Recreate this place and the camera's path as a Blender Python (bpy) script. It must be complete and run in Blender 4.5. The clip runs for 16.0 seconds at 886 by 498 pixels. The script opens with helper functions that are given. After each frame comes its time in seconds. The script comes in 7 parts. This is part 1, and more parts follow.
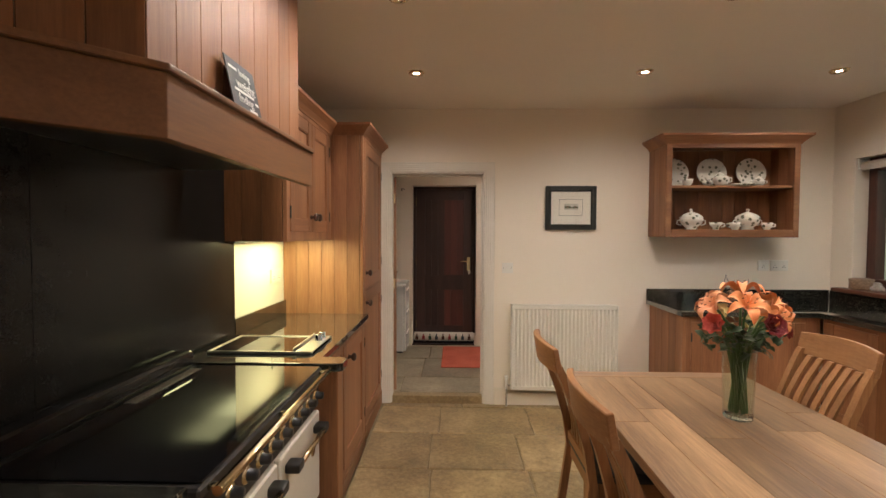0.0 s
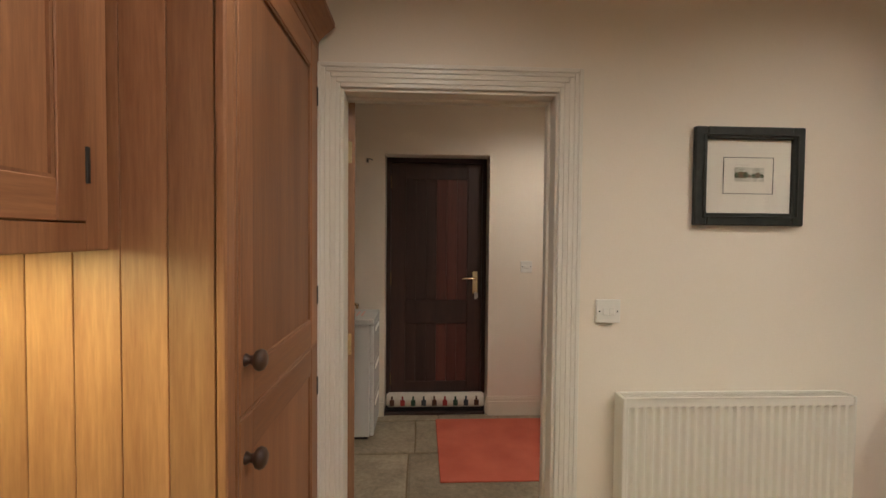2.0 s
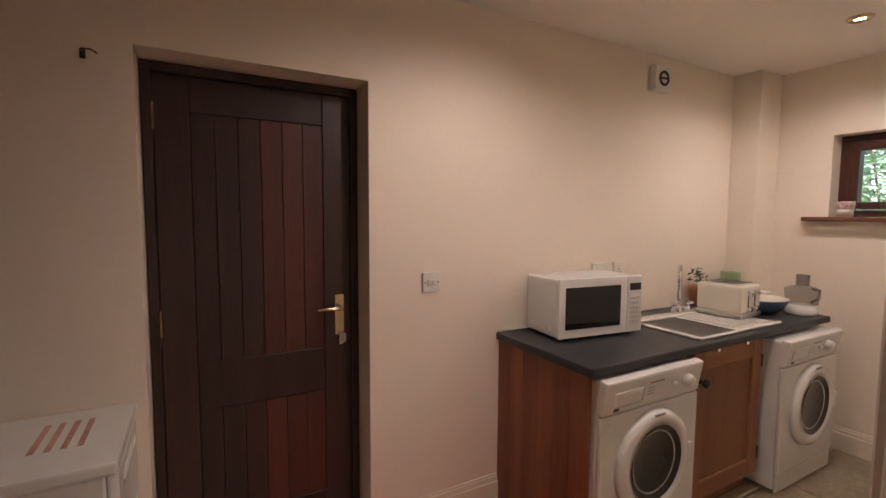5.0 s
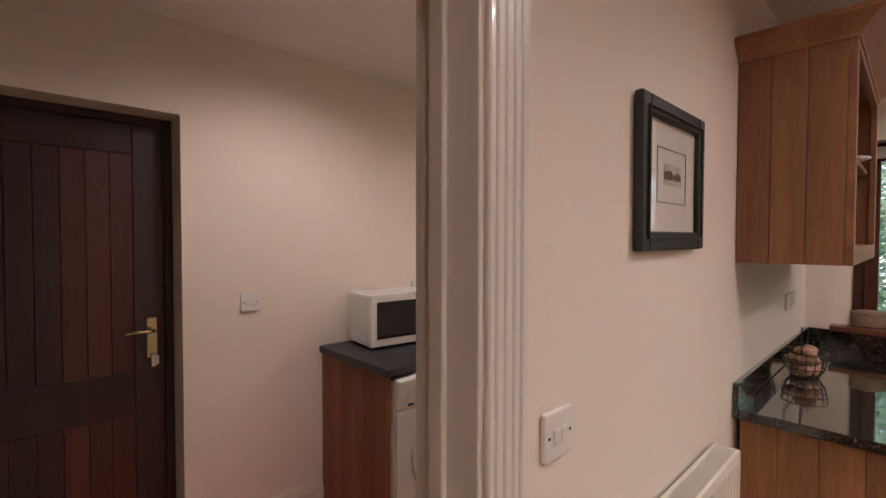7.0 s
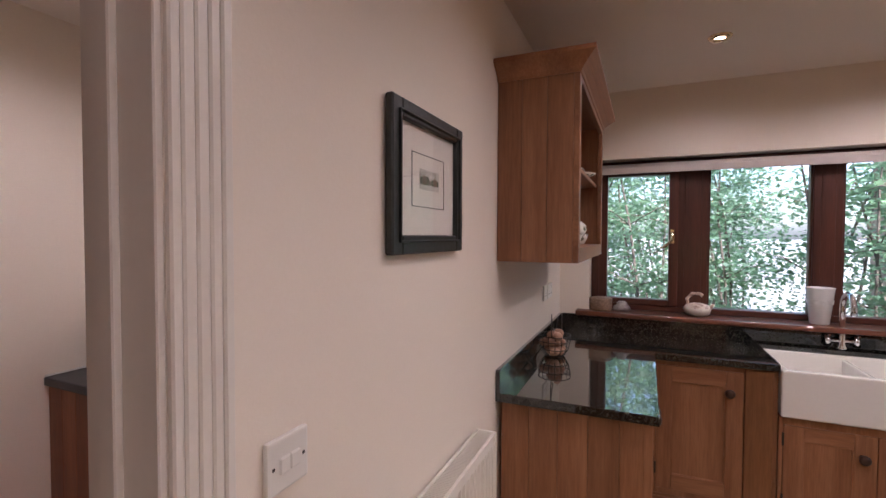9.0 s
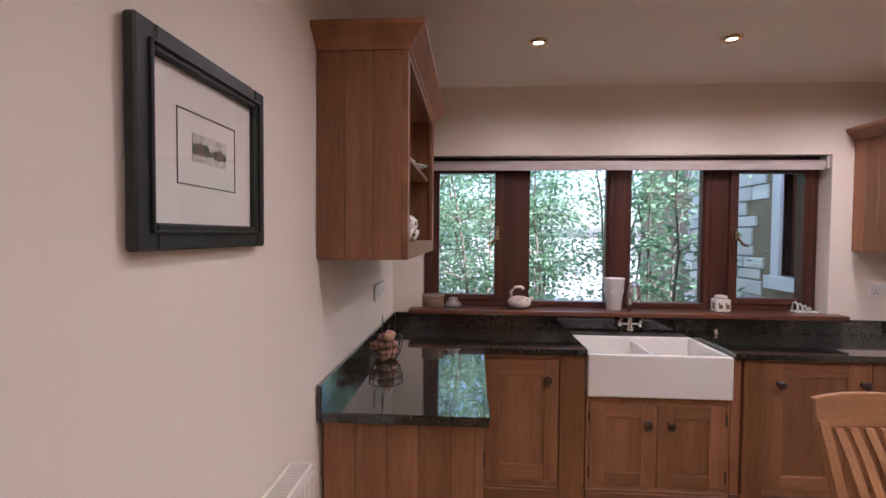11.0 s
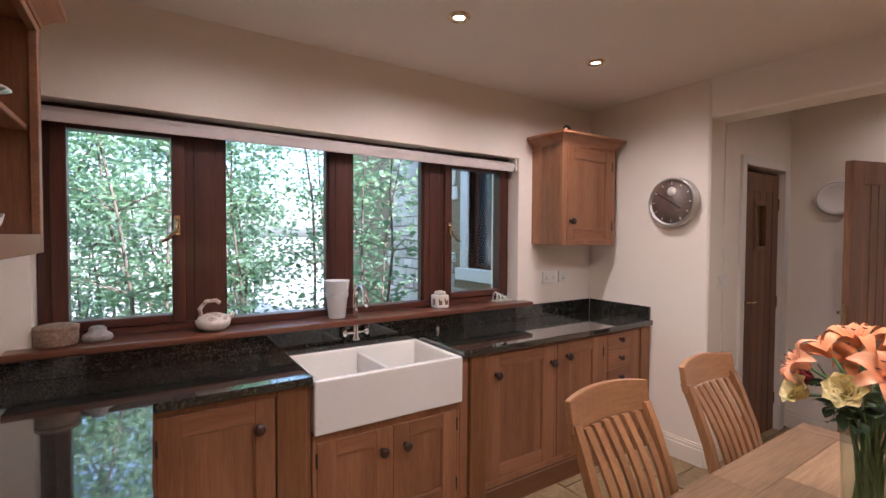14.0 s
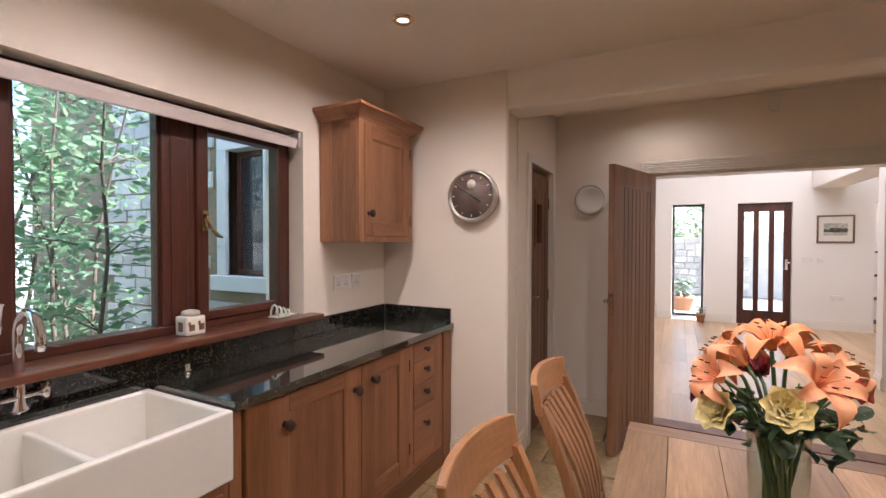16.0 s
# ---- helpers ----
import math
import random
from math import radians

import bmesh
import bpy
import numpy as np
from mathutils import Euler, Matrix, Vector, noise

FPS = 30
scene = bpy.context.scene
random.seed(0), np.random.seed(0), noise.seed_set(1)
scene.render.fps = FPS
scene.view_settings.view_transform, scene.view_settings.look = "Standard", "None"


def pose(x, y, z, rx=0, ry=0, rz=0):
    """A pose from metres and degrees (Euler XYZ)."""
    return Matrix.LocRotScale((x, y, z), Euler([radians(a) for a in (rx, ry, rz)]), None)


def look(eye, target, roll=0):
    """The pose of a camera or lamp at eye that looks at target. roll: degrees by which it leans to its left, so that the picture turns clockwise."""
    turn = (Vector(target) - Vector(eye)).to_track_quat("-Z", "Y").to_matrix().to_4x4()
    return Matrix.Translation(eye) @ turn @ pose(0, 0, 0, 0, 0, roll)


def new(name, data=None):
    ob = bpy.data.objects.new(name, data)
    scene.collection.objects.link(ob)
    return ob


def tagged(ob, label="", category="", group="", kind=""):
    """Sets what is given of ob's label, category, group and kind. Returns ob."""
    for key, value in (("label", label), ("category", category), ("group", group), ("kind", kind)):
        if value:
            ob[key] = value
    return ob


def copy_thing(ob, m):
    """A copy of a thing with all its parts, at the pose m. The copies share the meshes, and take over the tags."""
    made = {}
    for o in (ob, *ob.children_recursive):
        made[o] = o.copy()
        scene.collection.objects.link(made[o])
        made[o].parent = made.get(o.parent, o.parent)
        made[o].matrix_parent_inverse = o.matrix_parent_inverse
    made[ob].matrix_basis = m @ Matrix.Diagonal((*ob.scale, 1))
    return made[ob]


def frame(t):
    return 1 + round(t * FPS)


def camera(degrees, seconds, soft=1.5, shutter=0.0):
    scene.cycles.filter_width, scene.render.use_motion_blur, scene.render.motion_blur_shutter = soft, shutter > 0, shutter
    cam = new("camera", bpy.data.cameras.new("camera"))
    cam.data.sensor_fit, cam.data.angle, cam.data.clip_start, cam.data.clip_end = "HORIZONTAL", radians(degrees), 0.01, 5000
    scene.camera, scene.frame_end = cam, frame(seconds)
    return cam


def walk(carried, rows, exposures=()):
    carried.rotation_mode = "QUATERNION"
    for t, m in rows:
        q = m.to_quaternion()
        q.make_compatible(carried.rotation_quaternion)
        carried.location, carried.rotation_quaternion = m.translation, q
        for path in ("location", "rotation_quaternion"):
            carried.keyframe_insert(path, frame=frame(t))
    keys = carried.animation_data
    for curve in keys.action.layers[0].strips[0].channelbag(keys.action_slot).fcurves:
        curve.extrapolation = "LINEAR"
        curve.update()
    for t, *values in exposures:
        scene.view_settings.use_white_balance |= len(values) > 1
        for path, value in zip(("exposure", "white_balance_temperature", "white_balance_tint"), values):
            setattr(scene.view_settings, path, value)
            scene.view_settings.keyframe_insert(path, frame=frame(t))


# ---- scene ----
cam = camera(89.1, 16.0)
PATH = [
    (0, (0.553, 0.204, 1.450), (0.502, 2.202, 1.384), 0.2),
    (0.5, (0.472, 0.783, 1.454), (0.436, 2.781, 1.389), 0.5),
    (1, (0.438, 1.355, 1.441), (0.419, 3.354, 1.376), 0.5),
    (1.5, (0.357, 1.886, 1.429), (0.377, 3.885, 1.367), 0.5),
    (2, (0.304, 2.370, 1.443), (0.400, 4.367, 1.383), 0.5),
    (2.5, (0.241, 2.855, 1.465), (0.442, 4.844, 1.401), 0.4),
    (3, (0.24, 3.225, 1.458), (0.526, 5.204, 1.4), 0.2),
    (5.5, (0.177, 4.027, 1.516), (1.24, 5.715, 1.368), 0.5),
    (6, (0.243, 3.897, 1.483), (1.350, 5.560, 1.4), 0.1),
    (6.5, (0.266, 3.722, 1.494), (1.476, 5.314, 1.438), -0.2),
    (7, (0.294, 3.569, 1.52), (1.671, 5.019, 1.47), 0.1),
    (7.5, (0.341, 3.466, 1.535), (1.864, 4.762, 1.481), 0.1),
    (8, (0.396, 3.455, 1.54), (2.008, 4.637, 1.482), 0.1),
    (8.5, (0.418, 3.467, 1.536), (2.147, 4.471, 1.478), 0.2),
    (9, (0.441, 3.483, 1.534), (2.267, 4.296, 1.477), 0.2),
    (9.5, (0.467, 3.483, 1.535), (2.366, 4.11, 1.476), 0.3),
    (12, (0.834, 3.499, 1.51), (2.815, 3.238, 1.449), 0.4),
    (12.5, (0.919, 3.547, 1.525), (2.856, 3.05, 1.464), 0.4),
    (13, (1.021, 3.572, 1.514), (2.887, 2.853, 1.454), 0.3),
    (13.5, (1.14, 3.517, 1.505), (2.918, 2.603, 1.443), 0.3),
    (14, (1.277, 3.422, 1.492), (2.951, 2.328, 1.436), 0.3),
    (14.5, (1.445, 3.354, 1.488), (2.995, 2.091, 1.428), 0.4),
    (15, (1.59, 3.268, 1.483), (2.963, 1.815, 1.427), 0.5),
    (15.5, (1.697, 3.165, 1.479), (2.858, 1.537, 1.415), 0.7),
    (16, (1.821, 3.088, 1.446), (2.744, 1.314, 1.409), 0.1),
]
walk(cam, [(t, look(eye, target, roll)) for t, eye, target, roll in PATH], ((0.0, 2.74, 6200, 11), (1.5, 2.62, 6100, 8), (2.0, 2.58, 6100, 7), (3.0, 2.46, 6650, 20), (5.5, 2.7, 6400, 24), (6.5, 2.52, 6250, 25), (9.0, 2.46, 5650, 28), (12.5, 2.7, 5500, 27), (16.0, 2.76, 5850, 21)))
# ---- end of camera ----

# ---------------------------------------------------------------- world and light
world = bpy.data.worlds.new("world")
scene.world = world
world.use_nodes = True
_n, _l = world.node_tree.nodes, world.node_tree.links
_sky = _n.new("ShaderNodeTexSky")
_sky.sky_type, _sky.sun_disc = "NISHITA", False
_sky.sun_elevation, _sky.sun_rotation = radians(48), radians(245)
_sky.air_density, _sky.dust_density, _sky.ozone_density = 1.0, 3.0, 1.0
_l.new(_sky.outputs[0], _n["Background"].inputs[0])
_n["Background"].inputs[1].default_value = 0.15

sun_data = bpy.data.lights.new("sun", "SUN")
sun_data.energy, sun_data.angle, sun_data.color = 4.0, radians(2.0), (1.0, 0.95, 0.87)
sun = new("sun", sun_data)
sun.matrix_world = look((-20, -10, 26), (0, 0, 0))

# (1.77, 1.26) and (0.25, 1.62) are unseen, added to brighten table and canopy
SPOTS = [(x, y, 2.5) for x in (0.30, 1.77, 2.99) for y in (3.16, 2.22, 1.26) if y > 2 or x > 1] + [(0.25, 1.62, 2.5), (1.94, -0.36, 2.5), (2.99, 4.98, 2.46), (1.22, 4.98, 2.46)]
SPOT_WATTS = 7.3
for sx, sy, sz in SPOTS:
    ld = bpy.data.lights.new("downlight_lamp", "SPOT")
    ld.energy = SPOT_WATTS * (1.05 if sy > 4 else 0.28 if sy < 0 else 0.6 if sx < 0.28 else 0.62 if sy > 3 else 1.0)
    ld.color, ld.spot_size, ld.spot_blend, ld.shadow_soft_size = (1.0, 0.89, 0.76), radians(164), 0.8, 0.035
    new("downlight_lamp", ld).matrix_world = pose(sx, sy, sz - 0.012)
for lx, ly, watts in ((-0.42, 2.62, 0.36), (-0.42, 2.96, 0.72)):
    ld = bpy.data.lights.new("undercabinet_lamp", "AREA")
    ld.energy, ld.color, ld.shape, ld.size, ld.size_y = watts * 1.15, (1.0, 0.94, 0.44), "RECTANGLE", 0.20, 0.34
    new("undercabinet_lamp", ld).matrix_world = pose(lx, ly, 1.416)
# added lamp, beyond the walked view: stands in for hall daylight, no roof window
ld = bpy.data.lights.new("hall_roof_window_light", "AREA")
ld.energy, ld.color, ld.shape, ld.size, ld.size_y = 20, (1.0, 0.98, 0.95), "RECTANGLE", 2.6, 3.0
new("hall_roof_window_light", ld).matrix_world = pose(0.4, -3.7, 3.55)

# ---------------------------------------------------------------- materials
def node_mat(name):
    m = bpy.data.materials.new(name)
    m.use_nodes = True
    return m, m.node_tree.nodes, m.node_tree.links, m.node_tree.nodes["Principled BSDF"]


def ramp(nodes, stops):
    r = nodes.new("ShaderNodeValToRGB")
    while len(r.color_ramp.elements) < len(stops):
        r.color_ramp.elements.new(0.5)
    for e, (p, c) in zip(r.color_ramp.elements, stops):
        e.position, e.color = p, (*c, 1)
    return r


def coords(nodes, links, scale=(1, 1, 1)):
    tc, mp = nodes.new("ShaderNodeTexCoord"), nodes.new("ShaderNodeMapping")
    mp.inputs["Scale"].default_value = scale
    links.new(tc.outputs["Object"], mp.inputs[0])
    return mp.outputs[0]


def noise_tex(nodes, links, vec, scale, detail=4.0, rough=0.55):
    n = nodes.new("ShaderNodeTexNoise")
    n.inputs["Scale"].default_value, n.inputs["Detail"].default_value, n.inputs["Roughness"].default_value = scale, detail, rough
    links.new(vec, n.inputs["Vector"])
    return n.outputs["Fac"]


def add_bump(nodes, links, bsdf, height, strength, distance=0.002):
    b = nodes.new("ShaderNodeBump")
    b.inputs["Strength"].default_value, b.inputs["Distance"].default_value = strength, distance
    links.new(height, b.inputs["Height"])
    links.new(b.outputs[0], bsdf.inputs["Normal"])


def mottled(name, c1, c2, rough=0.6, scale=3.0, metal=0.0, bump=0.15, fine=60.0, coat=0.0, spec=0.5, dist=0.002, contrast=(0.3, 0.7)):
    """Two-scale mottle: broad stains and a fine grain with relief."""
    m, n, l, b = node_mat(name)
    v = coords(n, l)
    a, f = noise_tex(n, l, v, scale), noise_tex(n, l, v, fine, 3)
    mx = n.new("ShaderNodeMix")
    mx.inputs[0].default_value = 0.35
    l.new(a, mx.inputs[2]); l.new(f, mx.inputs[3])
    r = ramp(n, [(contrast[0], c1), (contrast[1], c2)])
    l.new(mx.outputs[0], r.inputs[0]); l.new(r.outputs[0], b.inputs["Base Color"])
    b.inputs["Roughness"].default_value, b.inputs["Metallic"].default_value = rough, metal
    b.inputs["Coat Weight"].default_value, b.inputs["Specular IOR Level"].default_value = coat, spec
    if bump:
        add_bump(n, l, b, f, bump, dist)
    return m


def wood(name, dark, light, axis="z", rough=0.45, vary=0.16, grain=26.0, coat=0.0):
    """Long grain along one axis, with rings, pores and a tone of its own for each piece."""
    m, n, l, b = node_mat(name)
    s = {"x": (0.07, 1, 1), "y": (1, 0.07, 1), "z": (1, 1, 0.07)}[axis]
    v = coords(n, l, s)
    info = n.new("ShaderNodeObjectInfo")
    off = n.new("ShaderNodeVectorMath"); off.operation = "ADD"
    mul = n.new("ShaderNodeMath"); mul.operation = "MULTIPLY"; mul.inputs[1].default_value = 13.0
    l.new(info.outputs["Random"], mul.inputs[0]); l.new(v, off.inputs[0]); l.new(mul.outputs[0], off.inputs[1])
    broad = noise_tex(n, l, off.outputs[0], grain * 0.35, 3, 0.5)
    fine = noise_tex(n, l, off.outputs[0], grain * 4.5, 4, 0.65)
    mx = n.new("ShaderNodeMix"); mx.inputs[0].default_value = 0.42
    l.new(broad, mx.inputs[2]); l.new(fine, mx.inputs[3])
    r = ramp(n, [(0.35, dark), (0.52, tuple((p + q) / 2 for p, q in zip(dark, light))), (0.66, light)])
    l.new(mx.outputs[0], r.inputs[0])
    hsv = n.new("ShaderNodeHueSaturation")
    mr = n.new("ShaderNodeMapRange")
    mr.inputs[3].default_value, mr.inputs[4].default_value = 1 - vary, 1 + vary
    l.new(info.outputs["Random"], mr.inputs[0]); l.new(mr.outputs[0], hsv.inputs["Value"])
    l.new(r.outputs[0], hsv.inputs["Color"]); l.new(hsv.outputs[0], b.inputs["Base Color"])
    rr = n.new("ShaderNodeMapRange"); rr.inputs[3].default_value, rr.inputs[4].default_value = rough - 0.07, rough + 0.12
    l.new(fine, rr.inputs[0]); l.new(rr.outputs[0], b.inputs["Roughness"])
    b.inputs["Coat Weight"].default_value = coat
    add_bump(n, l, b, fine, 0.22, 0.001)
    return m


def plain(name, c, rough=0.4, metal=0.0, coat=0.0, emit=0.0, transmission=0.0, ior=1.45):
    m, n, l, b = node_mat(name)
    b.inputs["Base Color"].default_value = (*c, 1)
    b.inputs["Roughness"].default_value, b.inputs["Metallic"].default_value, b.inputs["Coat Weight"].default_value = rough, metal, coat
    b.inputs["Transmission Weight"].default_value, b.inputs["IOR"].default_value = transmission, ior
    if emit:
        b.inputs["Emission Color"].default_value, b.inputs["Emission Strength"].default_value = (*c, 1), emit
    return m


WALL = mottled("cream_wall_paint", (0.79, 0.705, 0.595), (0.83, 0.75, 0.645), 0.75, 1.3, bump=0.12, fine=140)
UWALL = mottled("cream_utility_paint", (0.77, 0.68, 0.57), (0.82, 0.73, 0.62), 0.75, 1.3, bump=0.12, fine=140)
CEIL = mottled("off_white_ceiling_paint", (0.82, 0.76, 0.68), (0.86, 0.80, 0.72), 0.8, 1.1, bump=0.1, fine=120)
TRIM = mottled("ivory_gloss_paint", (0.73, 0.68, 0.60), (0.77, 0.72, 0.64), 0.32, 5, bump=0.05, fine=90, coat=0.15)
SKIRT = mottled("cream_gloss_skirting_paint", (0.72, 0.65, 0.53), (0.77, 0.70, 0.58), 0.35, 5, bump=0.05, fine=90)
OAK_Z = wood("oak_upright", (0.195, 0.078, 0.034), (0.37, 0.172, 0.080), "z")
OAK_X = wood("oak_across_x", (0.195, 0.078, 0.034), (0.37, 0.172, 0.080), "x")
OAK_Y = wood("oak_across_y", (0.195, 0.078, 0.034), (0.37, 0.172, 0.080), "y")
MANTEL = wood("oak_mantel", (0.17, 0.07, 0.028), (0.30, 0.135, 0.055), "y")
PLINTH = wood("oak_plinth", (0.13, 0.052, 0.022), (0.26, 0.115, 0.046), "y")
# darker oak for posts; also puts shade into the canopy's unlit side boards
OAKPOST_SHADE = wood("oak_post_and_shaded_side", (0.15, 0.06, 0.022), (0.30, 0.13, 0.05), "z")
CHAIR_Z = wood("chair_oak", (0.24, 0.105, 0.040), (0.47, 0.235, 0.098), "z", 0.42)
CHAIR_Y = wood("chair_oak_across", (0.26, 0.115, 0.045), (0.47, 0.24, 0.105), "y", 0.42)
TABLE = wood("table_oak", (0.16, 0.088, 0.043), (0.43, 0.265, 0.142), "y", 0.36, 0.26)
TABLE_X = wood("table_oak_end_board", (0.15, 0.082, 0.045), (0.40, 0.245, 0.145), "x", 0.36, 0.22)
MAHOG = wood("mahogany_window_wood", (0.040, 0.011, 0.006), (0.105, 0.030, 0.017), "z", 0.38, 0.08, coat=0.1)
MAHOG_Y = wood("mahogany_across", (0.040, 0.011, 0.006), (0.105, 0.030, 0.017), "y", 0.38, 0.08, coat=0.1)
SILLWOOD = wood("mahogany_sill", (0.085, 0.026, 0.013), (0.19, 0.068, 0.036), "y", 0.28, 0.06, coat=0.3)
DARKDOOR = wood("dark_hardwood_door", (0.026, 0.012, 0.010), (0.058, 0.026, 0.021), "z", 0.42, 0.12)
REDBOARD = wood("red_hardwood_board", (0.062, 0.017, 0.013), (0.125, 0.035, 0.027), "z", 0.42, 0.25)
REDOAK = wood("reddish_oak_boards", (0.17, 0.060, 0.026), (0.33, 0.125, 0.058), "z", 0.45)
OAKDOOR = wood("brown_oak_door", (0.135, 0.062, 0.030), (0.30, 0.155, 0.080), "z", 0.42)
BROWNDOOR = wood("dark_brown_oak_door", (0.10, 0.040, 0.018), (0.21, 0.092, 0.044), "z", 0.42)
HALLFLOOR = wood("pale_oak_floorboards", (0.40, 0.26, 0.13), (0.62, 0.43, 0.25), "y", 0.3, 0.12)
CHROME = plain("chrome", (0.80, 0.80, 0.82), 0.08, 1.0)
STEEL = mottled("brushed_steel", (0.55, 0.53, 0.50), (0.68, 0.66, 0.62), 0.28, 8, metal=1.0, bump=0.05)
BRASS = mottled("polished_brass", (0.62, 0.50, 0.30), (0.78, 0.66, 0.44), 0.2, 12, metal=1.0, bump=0.04)
IRON = mottled("black_iron", (0.012, 0.011, 0.010), (0.03, 0.027, 0.025), 0.5, 20, bump=0.2)
KNOBWOOD = wood("dark_turned_knob_wood", (0.020, 0.008, 0.005), (0.060, 0.024, 0.014), "z", 0.3, 0.1, coat=0.3)
CERAMIC = mottled("white_fireclay", (0.76, 0.73, 0.67), (0.80, 0.77, 0.71), 0.14, 4, bump=0.02, coat=0.4)
ENAMEL = mottled("white_enamel", (0.70, 0.69, 0.66), (0.74, 0.73, 0.70), 0.25, 4, bump=0.02, coat=0.3)
CREAMEN = mottled("cream_enamel", (0.72, 0.67, 0.57), (0.76, 0.71, 0.61), 0.22, 4, bump=0.02, coat=0.3)
RADWHITE = mottled("radiator_white_enamel", (0.72, 0.68, 0.60), (0.77, 0.73, 0.65), 0.35, 4, bump=0.02)
PLASTIC = mottled("white_switch_plastic", (0.72, 0.69, 0.63), (0.77, 0.74, 0.68), 0.3, 9, bump=0.02)
BLACKGLASS = plain("black_ceramic_glass", (0.006, 0.006, 0.007), 0.06, 0.0, 0.5)
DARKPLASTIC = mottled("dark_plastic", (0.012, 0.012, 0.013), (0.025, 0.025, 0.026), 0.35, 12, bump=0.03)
BLACKSLATE = mottled("charcoal_laminate", (0.020, 0.021, 0.024), (0.034, 0.035, 0.039), 0.42, 14, bump=0.1, fine=200)
CHALK = mottled("chalkboard_print", (0.025, 0.026, 0.028), (0.055, 0.056, 0.058), 0.6, 8, bump=0.05)
INKWHITE = plain("white_ink", (0.72, 0.71, 0.68), 0.6)
SEATFAB = mottled("black_seat_leather", (0.010, 0.010, 0.012), (0.022, 0.022, 0.025), 0.45, 9, bump=0.3)
RUG = mottled("coral_rug", (0.52, 0.10, 0.055), (0.68, 0.165, 0.10), 0.95, 5, bump=0.8, fine=260, dist=0.004)
PAPER = mottled("cream_mount_board", (0.74, 0.70, 0.62), (0.78, 0.74, 0.66), 0.8, 7, bump=0.05)
FRAMEBLK = mottled("black_green_frame", (0.010, 0.013, 0.011), (0.028, 0.032, 0.028), 0.4, 30, bump=0.3)
BLINDFAB = mottled("grey_pink_blind_fabric", (0.50, 0.43, 0.40), (0.60, 0.53, 0.49), 0.85, 8, bump=0.3, fine=300)
LAMPGLOW = plain("lamp_glow", (1.0, 0.86, 0.64), 0.4, emit=14.0)
LAMPRING = mottled("brass_downlight_ring", (0.55, 0.42, 0.24), (0.68, 0.54, 0.33), 0.25, 12, metal=1.0, bump=0.03)


def granite_mat():
    m, n, l, b = node_mat("polished_black_granite")
    v = coords(n, l)
    vo = n.new("ShaderNodeTexVoronoi"); vo.inputs["Scale"].default_value = 190
    l.new(v, vo.inputs["Vector"])
    a = noise_tex(n, l, v, 55, 5, 0.7)
    mx = n.new("ShaderNodeMix"); mx.inputs[0].default_value = 0.45
    sep = n.new("ShaderNodeSeparateColor")
    l.new(vo.outputs["Color"], sep.inputs[0]); l.new(a, mx.inputs[2]); l.new(sep.outputs[0], mx.inputs[3])
    r = ramp(n, [(0.40, (0.006, 0.0065, 0.006)), (0.60, (0.022, 0.023, 0.019)), (0.78, (0.100, 0.097, 0.074))])
    l.new(mx.outputs[0], r.inputs[0]); l.new(r.outputs[0], b.inputs["Base Color"])
    b.inputs["Roughness"].default_value, b.inputs["Coat Weight"].default_value, b.inputs["Coat Roughness"].default_value = 0.08, 1.0, 0.012
    b.inputs["Coat IOR"].default_value = 1.6
    return m


def china_mat():
    m, n, l, b = node_mat("white_china_with_leaf_print")
    v = coords(n, l)
    vo = n.new("ShaderNodeTexVoronoi"); vo.inputs["Scale"].default_value = 26
    l.new(v, vo.inputs["Vector"])
    f = noise_tex(n, l, v, 110, 3)
    ad = n.new("ShaderNodeMath"); ad.operation = "MULTIPLY_ADD"; ad.inputs[1].default_value = 0.35
    l.new(f, ad.inputs[0]); l.new(vo.outputs["Distance"], ad.inputs[2])
    r = ramp(n, [(0.40, (0.16, 0.16, 0.12)), (0.47, (0.32, 0.31, 0.23)), (0.52, (0.72, 0.68, 0.60))])
    l.new(ad.outputs[0], r.inputs[0]); l.new(r.outputs[0], b.inputs["Base Color"])
    b.inputs["Roughness"].default_value, b.inputs["Coat Weight"].default_value = 0.15, 0.4
    return m


